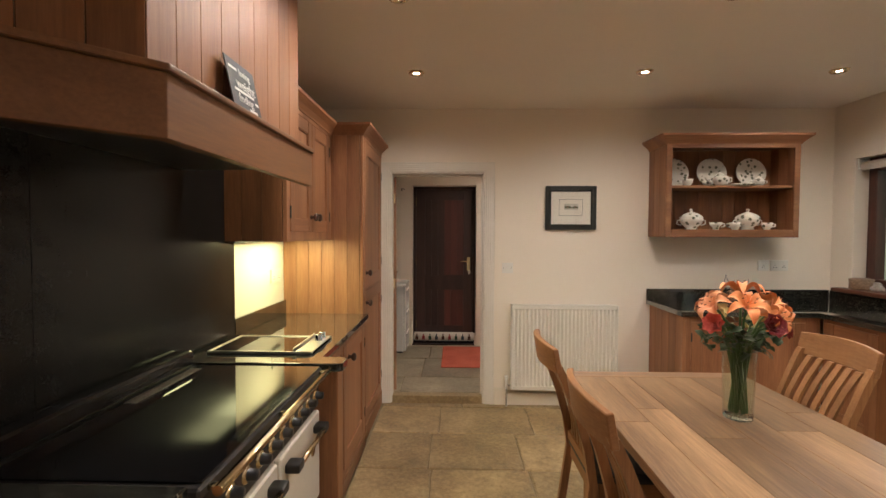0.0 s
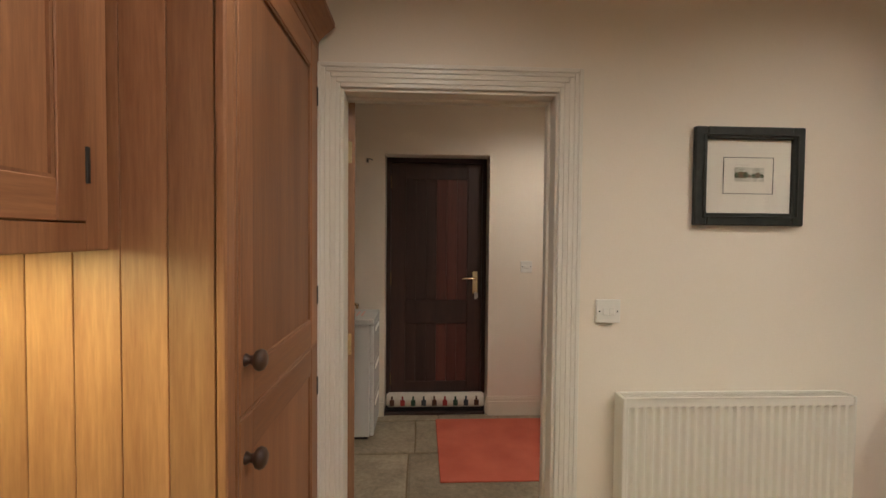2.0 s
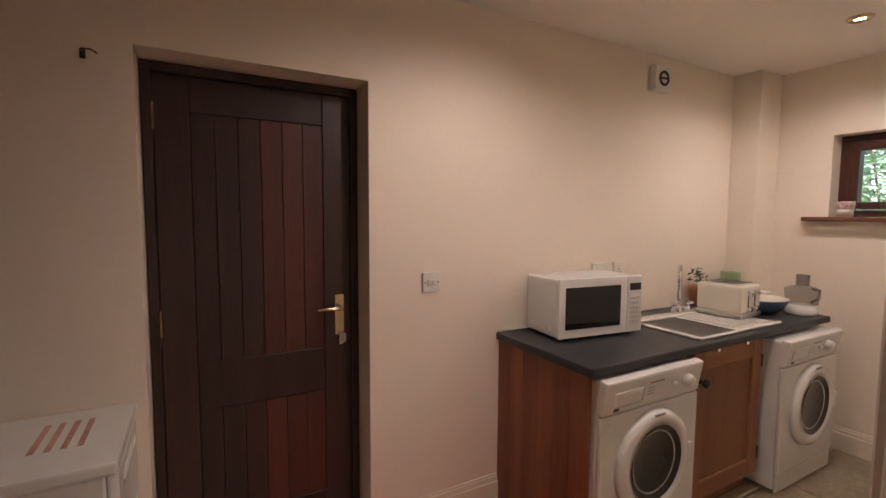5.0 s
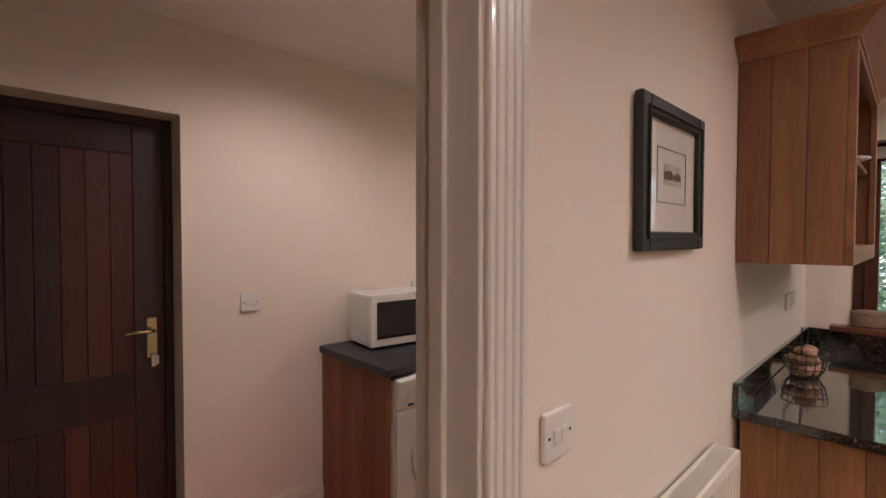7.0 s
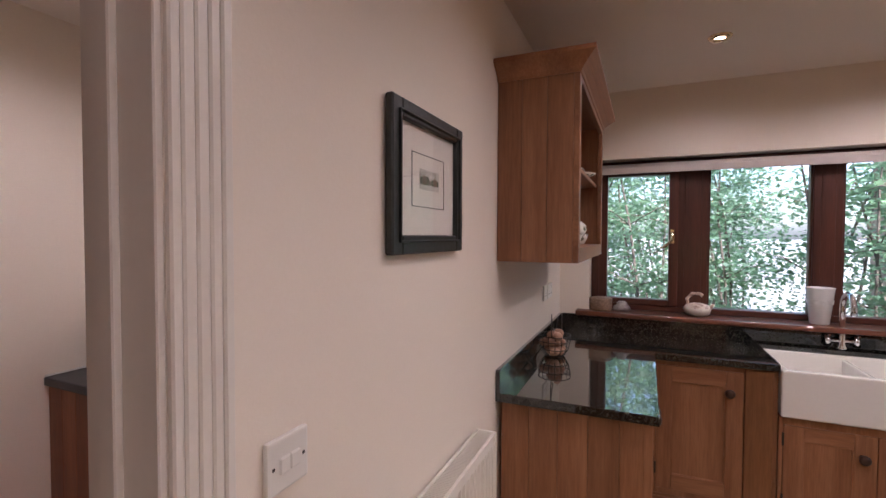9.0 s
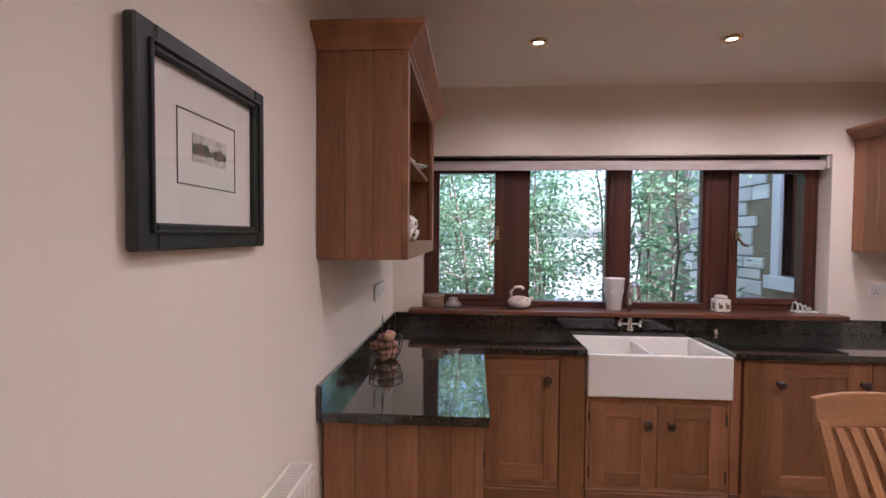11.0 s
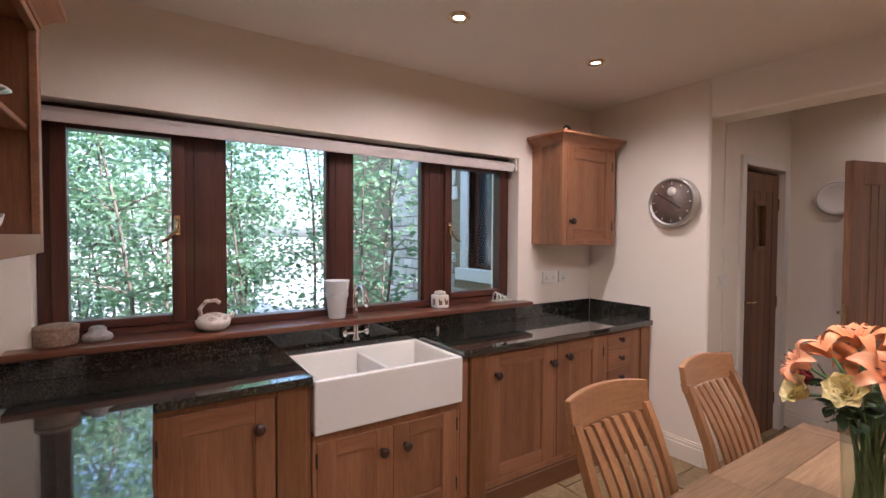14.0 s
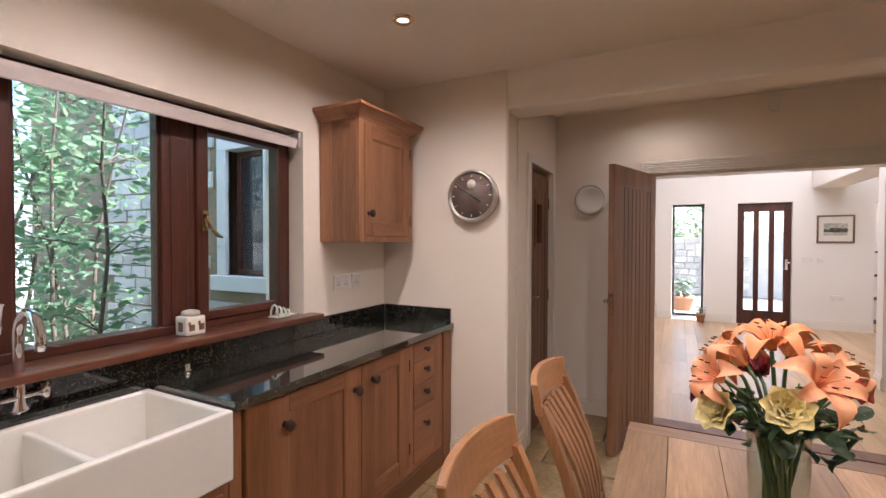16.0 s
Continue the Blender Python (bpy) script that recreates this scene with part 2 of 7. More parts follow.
def stone_mat(name, c1, c2, c3, lo=0.72, hi=1.22, broad=4.5):
    m, n, l, b = node_mat(name)
    v = coords(n, l)
    info = n.new("ShaderNodeObjectInfo")
    off = n.new("ShaderNodeVectorMath"); off.operation = "ADD"
    mul = n.new("ShaderNodeMath"); mul.operation = "MULTIPLY"; mul.inputs[1].default_value = 31.0
    l.new(info.outputs["Random"], mul.inputs[0]); l.new(v, off.inputs[0]); l.new(mul.outputs[0], off.inputs[1])
    a, f = noise_tex(n, l, off.outputs[0], broad, 6, 0.68), noise_tex(n, l, off.outputs[0], 38, 6, 0.7)
    mx = n.new("ShaderNodeMix"); mx.inputs[0].default_value = 0.4
    l.new(a, mx.inputs[2]); l.new(f, mx.inputs[3])
    r = ramp(n, [(0.32, c1), (0.5, c2), (0.68, c3)])
    l.new(mx.outputs[0], r.inputs[0])
    hsv = n.new("ShaderNodeHueSaturation")
    mr = n.new("ShaderNodeMapRange"); mr.inputs[3].default_value, mr.inputs[4].default_value = lo, hi
    l.new(info.outputs["Random"], mr.inputs[0]); l.new(mr.outputs[0], hsv.inputs["Value"])
    l.new(r.outputs[0], hsv.inputs["Color"]); l.new(hsv.outputs[0], b.inputs["Base Color"])
    rr = n.new("ShaderNodeMapRange"); rr.inputs[3].default_value, rr.inputs[4].default_value = 0.32, 0.62
    l.new(a, rr.inputs[0]); l.new(rr.outputs[0], b.inputs["Roughness"])
    add_bump(n, l, b, mx.outputs[0], 0.7, 0.008)
    return m


def glass_mat(name, tint=(1, 1, 1), rough=0.0):
    """Clear glass: lets light through unbent, with a real sheen."""
    m, n, l, b = node_mat(name)
    out = n["Material Output"]
    tr, gl, mx, fr = n.new("ShaderNodeBsdfTransparent"), n.new("ShaderNodeBsdfGlossy"), n.new("ShaderNodeMixShader"), n.new("ShaderNodeLayerWeight")
    tr.inputs[0].default_value = (*tint, 1)
    gl.inputs["Roughness"].default_value = rough
    fr.inputs[0].default_value = 0.5
    pw, ma = n.new("ShaderNodeMath"), n.new("ShaderNodeMath")
    pw.operation, ma.operation = "POWER", "MULTIPLY_ADD"
    pw.inputs[1].default_value, ma.inputs[1].default_value, ma.inputs[2].default_value = 5.0, 0.9, 0.035
    l.new(fr.outputs["Facing"], pw.inputs[0]); l.new(pw.outputs[0], ma.inputs[0]); l.new(ma.outputs[0], mx.inputs[0]); l.new(tr.outputs[0], mx.inputs[1]); l.new(gl.outputs[0], mx.inputs[2])
    l.new(mx.outputs[0], out.inputs[0])
    return m


GRANITE, CHINA = granite_mat(), china_mat()
FLAG = stone_mat("riven_sandstone_flag", (0.12, 0.078, 0.038), (0.29, 0.20, 0.098), (0.50, 0.365, 0.20), 0.86, 1.14, 2.8)
FLAGU = stone_mat("grey_brown_stone_flag", (0.15, 0.12, 0.08), (0.31, 0.25, 0.17), (0.48, 0.40, 0.28), 0.86, 1.14, 2.8)
WALLSTONE = stone_mat("pale_building_stone", (0.36, 0.34, 0.29), (0.48, 0.45, 0.39), (0.60, 0.57, 0.50))
GROUT = mottled("sandy_mortar", (0.19, 0.14, 0.08), (0.27, 0.21, 0.13), 0.9, 9, bump=0.4)
PANE = glass_mat("window_glass", (0.96, 0.98, 0.97))
PICGLASS = glass_mat("picture_glass")
VASEGLASS = glass_mat("vase_glass", (0.93, 0.97, 0.94))
GRANITE_MATTE = mottled("charcoal_splashback_granite", (0.006, 0.006, 0.006), (0.016, 0.016, 0.015), 0.22, 10, bump=0.02, fine=160, spec=0.3)


# ---------------------------------------------------------------- builders
def thing(name, x, y, z, label, category, group="", kind=""):
    return tagged(_at(new(name), x, y, z), label, category, group, kind)


def _at(ob, x, y, z):
    ob.matrix_basis = pose(x, y, z)
    ob.empty_display_size = 0.05
    return ob


def part(name, bm, material, parent=None, label=""):
    """Links a bmesh in world places as ONE mesh object under a thing or a part."""
    me = bpy.data.meshes.new(name)
    bmesh.ops.recalc_face_normals(bm, faces=bm.faces)
    bm.to_mesh(me)
    bm.free()
    me.materials.append(material)
    ob = new(name, me)
    if parent is not None:
        ob.parent = parent
        ob.matrix_parent_inverse = Matrix() if parent.parent else parent.matrix_basis.inverted()
    if label:
        tagged(ob, label)
    return ob


def boxes(items, bevel=0.0, m=None, segments=1):
    bm = bmesh.new()
    for x0, y0, z0, x1, y1, z1 in items:
        bmesh.ops.create_cube(bm, size=1, matrix=Matrix.Translation(((x0 + x1) / 2, (y0 + y1) / 2, (z0 + z1) / 2)) @ Matrix.Diagonal((abs(x1 - x0), abs(y1 - y0), abs(z1 - z0), 1)))
    if bevel:
        bmesh.ops.bevel(bm, geom=bm.edges[:], offset=bevel, segments=segments, affect="EDGES", profile=0.6)
    if m is not None:
        bmesh.ops.transform(bm, matrix=m, verts=bm.verts)
    return bm


def prism(outline, z0, z1, bevel=0.0, m=None):
    """An outline in x, y raised from z0 to z1."""
    bm = bmesh.new()
    lo = [bm.verts.new((x, y, z0)) for x, y in outline]
    hi = [bm.verts.new((x, y, z1)) for x, y in outline]
    bm.faces.new(lo[::-1]); bm.faces.new(hi)
    k = len(outline)
    for i in range(k):
        bm.faces.new((lo[i], lo[(i + 1) % k], hi[(i + 1) % k], hi[i]))
    if bevel:
        bmesh.ops.bevel(bm, geom=bm.edges[:], offset=bevel, segments=2, affect="EDGES", profile=0.6)
    if m is not None:
        bmesh.ops.transform(bm, matrix=m, verts=bm.verts)
    return bm


def lathe(profile, m=None, n=20, smooth=True):
    """A profile of radius and height turned round the z axis."""
    bm = bmesh.new()
    rings = []
    for r, z in profile:
        if r < 1e-5:
            rings.append([bm.verts.new((0, 0, z))])
        else:
            rings.append([bm.verts.new((r * math.cos(2 * math.pi * i / n), r * math.sin(2 * math.pi * i / n), z)) for i in range(n)])
    for a, b in zip(rings, rings[1:]):
        for i in range(n):
            j = (i + 1) % n
            if len(a) == 1 and len(b) == 1:
                continue
            if len(a) == 1:
                f = bm.faces.new((a[0], b[i], b[j]))
            elif len(b) == 1:
                f = bm.faces.new((a[i], a[j], b[0]))
            else:
                f = bm.faces.new((a[i], a[j], b[j], b[i]))
            f.smooth = smooth
    if m is not None:
        bmesh.ops.transform(bm, matrix=m, verts=bm.verts)
    return bm


def tube(points, radius, n=10, bm=None, flat=1.0):
    """A round bar along points; radius may be one number or one for each point."""
    bm = bm or bmesh.new()
    pts = [Vector(p) for p in points]
    rad = radius if isinstance(radius, (list, tuple)) else [radius] * len(pts)
    rings, prev = [], None
    for i, p in enumerate(pts):
        d = (pts[min(i + 1, len(pts) - 1)] - pts[max(i - 1, 0)]).normalized()
        side = d.cross(Vector((0, 0, 1)) if abs(d.z) < 0.9 else Vector((1, 0, 0))).normalized() if prev is None else (prev - d * prev.dot(d)).normalized()
        prev, up = side, d.cross(side)
        rings.append([bm.verts.new(p + rad[i] * (math.cos(2 * math.pi * k / n) * side + flat * math.sin(2 * math.pi * k / n) * up)) for k in range(n)])
    for a, b in zip(rings, rings[1:]):
        for k in range(n):
            f = bm.faces.new((a[k], a[(k + 1) % n], b[(k + 1) % n], b[k]))
            f.smooth = True
    bm.faces.new(rings[0][::-1]); bm.faces.new(rings[-1])
    return bm


def facing(x, y, z, way):
    """Local x along the front, z up, -y out of the front, turned to face south, east, west or north."""
    return pose(x, y, z, 0, 0, {"s": 0, "e": 90, "w": -90, "n": 180}[way])


KNOB = [(0, 0.036), (0.010, 0.0355), (0.017, 0.031), (0.019, 0.025), (0.017, 0.019), (0.009, 0.014), (0.007, 0.008), (0.011, 0.002), (0.011, -0.003), (0, -0.003)]


def knob(parent, m, size=1.25, mat=None):
    part("knob", lathe([(r * size, h * size) for r, h in KNOB], m @ pose(0, 0, 0, 90, 0, 0), 16), mat or KNOBWOOD, parent, "dark turned wooden knob")


def framed_door(parent, m, w, h, grain_up, grain_across, knob_at=None, hinge="", stile=0.075, rail=0.085, thick=0.022, name="door", rails=(), boards=0):
    """A framed door with a recessed panel: local x 0..w, z 0..h, its front at y = 0."""
    g = 0.0015
    d = part(name, boxes([(stile - 0.004, 0.010, rail - 0.004, w - stile + 0.004, thick - 0.002, h - rail + 0.004)], 0, m), grain_up, parent)
    for x0, x1 in ((g, stile), (w - stile, w - g)):
        part("stile", boxes([(x0, 0, g, x1, thick, h - g)], 0.002, m), grain_up, d)
    rl = [(stile, 0.0008, g, w - stile, thick, rail), (stile, 0.0008, h - rail, w - stile, thick, h - g)] + [(stile, 0.0008, r - rail / 2, w - stile, thick, r + rail / 2) for r in rails]
    for r in rl:
        part("rail", boxes([r], 0.002, m), grain_across, d)
    cuts = [rail] + [c for r in rails for c in (r - rail / 2, r + rail / 2)] + [h - rail]
    for z0, z1 in zip(cuts[::2], cuts[1::2]):
        mo = 0.006
        part("panel_moulding", boxes([(stile, 0.004, z0, stile + mo, 0.012, z1), (w - stile - mo, 0.004, z0, w - stile, 0.012, z1), (stile + mo, 0.004, z0, w - stile - mo, 0.012, z0 + mo), (stile + mo, 0.004, z1 - mo, w - stile - mo, 0.012, z1)], 0, m), grain_up, d)
    if knob_at:
        knob(d, m @ pose(knob_at[0], 0, knob_at[1]))
    if hinge:
        hx = 0.0 if hinge == "l" else w
        for hz in (0.16 * h, 0.84 * h):
            part("hinge", boxes([(hx - 0.004, -0.004, hz - 0.032, hx + 0.004, 0.004, hz + 0.032)], 0.001, m), IRON, d, "black iron hinge")
    return d


def cornice(outline, z0, z1, out, mat, parent, inner=0.0):
    """A crown moulding that steps outwards along an open outline of points, its outside on the right-hand side."""
    prof = [(inner, z0), (0.004, z0), (0.008, z0 + 0.15 * (z1 - z0)), (out * 0.45, z0 + 0.42 * (z1 - z0)), (out * 0.9, z0 + 0.72 * (z1 - z0)), (out, z0 + 0.78 * (z1 - z0)), (out, z1), (inner, z1)]
    bm, pts, rings = bmesh.new(), [Vector((x, y)) for x, y in outline], []
    for i, p in enumerate(pts):
        d0 = (p - pts[i - 1]).normalized() if i else (pts[1] - p).normalized()
        d1 = (pts[i + 1] - p).normalized() if i < len(pts) - 1 else d0
        n0, n1 = Vector((d0.y, -d0.x)), Vector((d1.y, -d1.x))
        nn = (n0 + n1).normalized()
        nn = nn / max(0.3, nn.dot(n0))
        rings.append([bm.verts.new((p.x + nn.x * o, p.y + nn.y * o, z)) for o, z in prof])
    for a, b in zip(rings, rings[1:]):
        for k in range(len(prof)):
            bm.faces.new((a[k], a[(k + 1) % len(prof)], b[(k + 1) % len(prof)], b[k]))
    bm.faces.new(rings[0][::-1]); bm.faces.new(rings[-1])
    return part("cornice", bm, mat, parent)


def boarding(parent, m, w, h, board, mat, name="board", thick=0.014, gap=0.0012):
    """Upright tongue-and-groove boards, each a piece of its own: local x 0..w, z 0..h, front at y = 0."""
    k = max(1, round(w / board))
    bw = w / k
    for i in range(k):
        part(name, boxes([(i * bw + gap / 2, 0, 0, (i + 1) * bw - gap / 2, thick, h)], 0.0016, m), mat, parent)


def structure(name, bm, mat, label):
    return tagged(part(name, bm, mat), label, "structure", kind="structure")

# ---------------------------------------------------------------- large structure
structure("wall_west", boxes([(-0.82, -1.0, 0, -0.62, 4.02, 2.5)]), WALL, "cream painted plaster wall behind the range")
structure("wall_north", boxes([(-0.82, 4.02, 0, 0.01, 4.16, 2.56), (0.806, 4.02, 0, 3.68, 4.16, 2.56), (0.01, 4.02, 1.97, 0.806, 4.16, 2.56)]), WALL, "cream painted plaster wall between kitchen and utility room")
structure("wall_east", boxes([(3.68, 0.23, 0, 3.98, 4.16, 1.0), (3.68, 0.23, 2.05, 3.98, 4.16, 2.56), (3.68, 3.82, 1.0, 3.98, 4.16, 2.05), (3.68, 0.23, 1.0, 3.98, 1.21, 2.05)]), WALL, "cream painted window wall above the sink")
structure("wall_clock", boxes([(2.755, 0.235, -0.05, 3.75, 0.43, 2.56)], 0.012), WALL, "cream painted wall with the round clock")
structure("wall_larder", boxes([(2.755, -0.66, 2.0, 2.90, -0.03, 2.56), (2.755, -0.03, 0, 2.90, 0.23, 2.56), (2.755, -0.80, 0, 2.90, -0.66, 2.56)]), WALL, "cream painted wall round the larder door")
structure("wall_south", boxes([(2.0, -0.95, 0, 2.90, -0.80, 2.56), (0.2, -0.95, 1.97, 2.0, -0.80, 2.56), (-0.82, -0.95, 0, 0.2, -0.80, 2.56)]), WALL, "cream painted wall with the wide hall opening")
structure("ceiling_beam", boxes([(-0.70, 0.20, 2.25, 2.80, 0.42, 2.56)], 0.012), CEIL, "plastered ceiling beam")
structure("ceiling", boxes([(-0.82, -0.95, 2.5, 3.98, 4.02, 2.6)]), CEIL, "off-white painted kitchen ceiling")
structure("ceiling_utility", boxes([(-1.4, 4.16, 2.46, 3.98, 6.1, 2.6)]), CEIL, "off-white painted utility ceiling")
structure("wall_utility_north", boxes([(-1.4, 5.787, 0, 0.026, 6.05, 2.46), (0.821, 5.787, 0, 3.68, 6.05, 2.46), (0.026, 5.787, 2.053, 0.821, 6.05, 2.46)]), UWALL, "cream painted plaster wall with the back door")
structure("wall_utility_west", boxes([(-1.4, 4.16, 0, -1.25, 5.787, 2.46)]), UWALL, "cream painted utility wall")
structure("wall_utility_east", boxes([(3.68, 4.16, 0, 3.98, 6.05, 1.50), (3.68, 4.16, 2.02, 3.98, 6.05, 2.46), (3.68, 5.31, 1.50, 3.98, 6.05, 2.02), (3.68, 4.16, 1.50, 3.98, 4.45, 2.02)]), UWALL, "cream painted wall with the small window")
# unseen, added to block daylight leaking in past the north wall
structure("wall_utility_south", boxes([(-1.4, 4.02, 0, -0.82, 4.16, 2.46)]), UWALL, "cream painted utility wall piece, unseen, closing a light gap")
structure("pipe_boxing", boxes([(3.43, 5.61, 0, 3.68, 5.787, 2.46)], 0.004), UWALL, "cream painted boxed-in corner pier")

# skirting boards with a stepped top
def skirting(name, runs, mat=SKIRT, base=0.0):
    bm = bmesh.new()
    for x0, y0, x1, y1, nx, ny in runs:
        for t, z0, z1 in ((0.018, base, base + 0.108), (0.011, base + 0.108, base + 0.132), (0.006, base + 0.132, base + 0.144)):
            ax, bx = sorted((x0, x1)); ay, by = sorted((y0, y1))
            if nx:
                ax, bx = (x0, x0 + t) if nx > 0 else (x0 - t, x0)
            else:
                ay, by = (y0, y0 + t) if ny > 0 else (y0 - t, y0)
            bmesh.ops.create_cube(bm, size=1, matrix=Matrix.Translation(((ax + bx) / 2, (ay + by) / 2, (z0 + z1) / 2)) @ Matrix.Diagonal((bx - ax, by - ay, z1 - z0, 1)))
    structure(name, bm, mat, "cream painted skirting board")


skirting("baseboard_north", [(0.892, 4.02, 2.19, 4.02, 0, -1)])
skirting("baseboard_clock_wall", [(2.755, 0.43, 3.17, 0.43, 0, 1), (2.755, 0.06, 2.755, 0.43, -1, 0)])
skirting("baseboard_south", [(2.09, -0.80, 2.737, -0.80, 0, 1)])
skirting("baseboard_utility", [(0.821, 5.787, 1.49, 5.787, 0, -1), (-1.25, 5.787, 0.026, 5.787, 0, -1), (3.68, 4.18, 3.68, 5.60, -1, 0), (0.90, 4.16, 3.66, 4.16, 0, 1), (0.821, 5.79, 0.821, 5.90, -1, 0)], base=0.062)

# moulded architraves: rows of stepped mouldings round an opening
def architrave(name, m, w, h, label, width=0.092, left=True, right=True):
    """Round an opening of local x 0..w and z 0..h whose wall face is y = 0, proud to y < 0."""
    ob = structure(name, boxes([(-0.001, -0.012, -0.0, 0.0, -0.011, 0.001)], 0, m), TRIM, label)
    rows = ((0.0, 0.016, 0.013), (0.0155, 0.034, 0.0155), (0.0335, 0.052, 0.018), (0.0515, 0.068, 0.0205), (0.0675, width, 0.024))
    for a, b, d in rows:
        if left:
            part("moulding", boxes([(-b, -d, 0, -a, 0, h + b)], 0.003, m), TRIM, ob)
        if right:
            part("moulding", boxes([(w + a, -d, 0, w + b, 0, h + b)], 0.003, m), TRIM, ob)
        part("moulding", boxes([(-a, -d, h + a, w + a, 0, h + b)], 0.003, m), TRIM, ob)
    return ob


architrave("trim_utility_door", facing(0.01, 4.02, 0, "s"), 0.796, 1.97, "ivory gloss painted moulded door surround", 0.084)
architrave("trim_hall_opening", facing(2.0, -0.80, 0, "n"), 1.8, 1.97, "ivory painted moulded surround of the hall opening")
dl_ = structure("door_lining_utility", boxes([(0.0105, 4.018, 0, 0.022, 4.119, 1.97)], 0.002), TRIM, "ivory painted door lining with a stop bead")
part("lining_jamb", boxes([(0.794, 4.018, 0, 0.8055, 4.165, 1.97)], 0.002), TRIM, dl_)
part("lining_head", boxes([(0.022, 4.018, 1.958, 0.794, 4.165, 1.9695)], 0.002), TRIM, dl_)
part("stop_bead", boxes([(0.782, 4.085, 0, 0.794, 4.118, 1.958), (0.022, 4.085, 1.946, 0.782, 4.118, 1.958)], 0.002), TRIM, dl_)
structure("door_lining_hall", boxes([(1.975, -0.955, 0, 1.9995, -0.805, 1.969), (0.2, -0.955, 1.945, 1.975, -0.805, 1.969)], 0.002), TRIM, "ivory painted lining of the hall opening")
structure("trim_utility_side", boxes([(0.807, 4.1605, 0, 0.881, 4.178, 2.04), (-0.065, 4.1605, 0, 0.000, 4.178, 2.04), (0.009, 4.1605, 1.971, 0.807, 4.178, 2.04)], 0.003), TRIM, "ivory painted architrave on the utility side")

# floors: sand-coloured bed, and stone flags laid in rows
floor = structure("floor", boxes([(-0.82, -0.95, -0.10, 3.98, 4.108, -0.012)]), GROUT, "riven sandstone flag floor with sandy joints")
UZ = 0.062
floor_utility = structure("floor_utility", boxes([(-1.4, 4.11, -0.10, 3.98, 6.1, UZ - 0.012)]), GROUT, "grey-brown stone flag utility floor")
structure("doorstep", boxes([(0.0225, 4.024, -0.02, 0.7935, 4.106, UZ)], 0.005, segments=2), FLAG, "worn shallow sandstone step into the utility room")


def flags(parent, mat, x0, y0, x1, y1, seed, keep=lambda x, y: True, level=0.0):
    rnd = random.Random(seed)
    y = y0
    while y < y1 - 0.05:
        d = min(rnd.choice((0.42, 0.5, 0.58, 0.66)), y1 - y)
        x = x0 - rnd.uniform(0, 0.3)
        while x < x1:
            w = rnd.choice((0.45, 0.6, 0.7, 0.85))
            a, b = max(x, x0), min(x + w, x1)
            if b - a > 0.06 and keep((a + b) / 2, y + d / 2):
                g = 0.0045
                lift = level + rnd.uniform(-0.002, 0.0015)
                bm = bmesh.new()
                ring = []
                for px, py, k in ((a + g, y + g, 0), (b - g, y + g, 1), (b - g, y + d - g, 2), (a + g, y + d - g, 3)):
                    ring.append((px, py))
                out = []
                for i in range(4):
                    (ax, ay), (bx, by) = ring[i], ring[(i + 1) % 4]
                    for s in range(4):
                        f = s / 4
                        out.append((ax + (bx - ax) * f + rnd.uniform(-0.004, 0.004), ay + (by - ay) * f + rnd.uniform(-0.004, 0.004)))
                cx, cy = (a + b) / 2, y + d / 2
                lo = [bm.verts.new((px, py, level - 0.03)) for px, py in out]
                hi = [bm.verts.new((px, py, lift - 0.005)) for px, py in out]
                top = [bm.verts.new((px + (cx - px) * 0.03, py + (cy - py) * 0.03, lift)) for px, py in out]
                k = len(out)
                for i in range(k):
                    j = (i + 1) % k
                    bm.faces.new((lo[i], lo[j], hi[j], hi[i])); bm.faces.new((hi[i], hi[j], top[j], top[i]))
                bm.faces.new(top)
                part("flagstone", bm, mat, parent)
            x += w
        y += d


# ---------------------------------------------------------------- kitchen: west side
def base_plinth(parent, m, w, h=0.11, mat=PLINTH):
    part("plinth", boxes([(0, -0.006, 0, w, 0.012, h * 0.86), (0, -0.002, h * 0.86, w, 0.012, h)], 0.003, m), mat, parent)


# tall larder cupboard beside the door
tall = thing("tall_cupboard", -0.33, 3.63, 0, "tall oak larder cupboard with two framed doors and a boarded side", "cupboard")
part("carcass", boxes([(-0.618, 3.27, 0.0, -0.092, 4.015, 2.13)], 0.002), OAK_Z, tall)
boarding(tall, facing(-0.618, 3.252, 0.0, "s"), 0.526, 2.13, 0.088, OAK_Z, thick=0.016)
part("corner_post", boxes([(-0.090, 3.25, 0, -0.069, 3.29, 2.13)], 0.004), OAK_Z, tall)
mt = facing(-0.067, 3.29, 0, "e")
part("face_frame", boxes([(0.0, 0, 0.10, 0.012, 0.02, 2.13), (0.69, 0, 0.10, 0.725, 0.02, 2.13), (0.012, 0, 2.09, 0.69, 0.02, 2.13), (0.012, 0.0, 1.055, 0.69, 0.02, 1.065)], 0.002, mt), OAK_Z, tall)
framed_door(tall, mt @ pose(0.012, -0.002, 1.065), 0.678, 1.025, OAK_Z, OAK_Y, (0.028, 0.112), "r")
framed_door(tall, mt @ pose(0.012, -0.002, 0.115), 0.678, 0.94, OAK_Z, OAK_Y, (0.028, 0.852), "r")
base_plinth(tall, mt, 0.725, 0.13)
cornice([(-0.618, 3.25), (-0.067, 3.25), (-0.067, 4.0)], 2.115, 2.19, 0.06, OAK_Y, tall, -0.02)

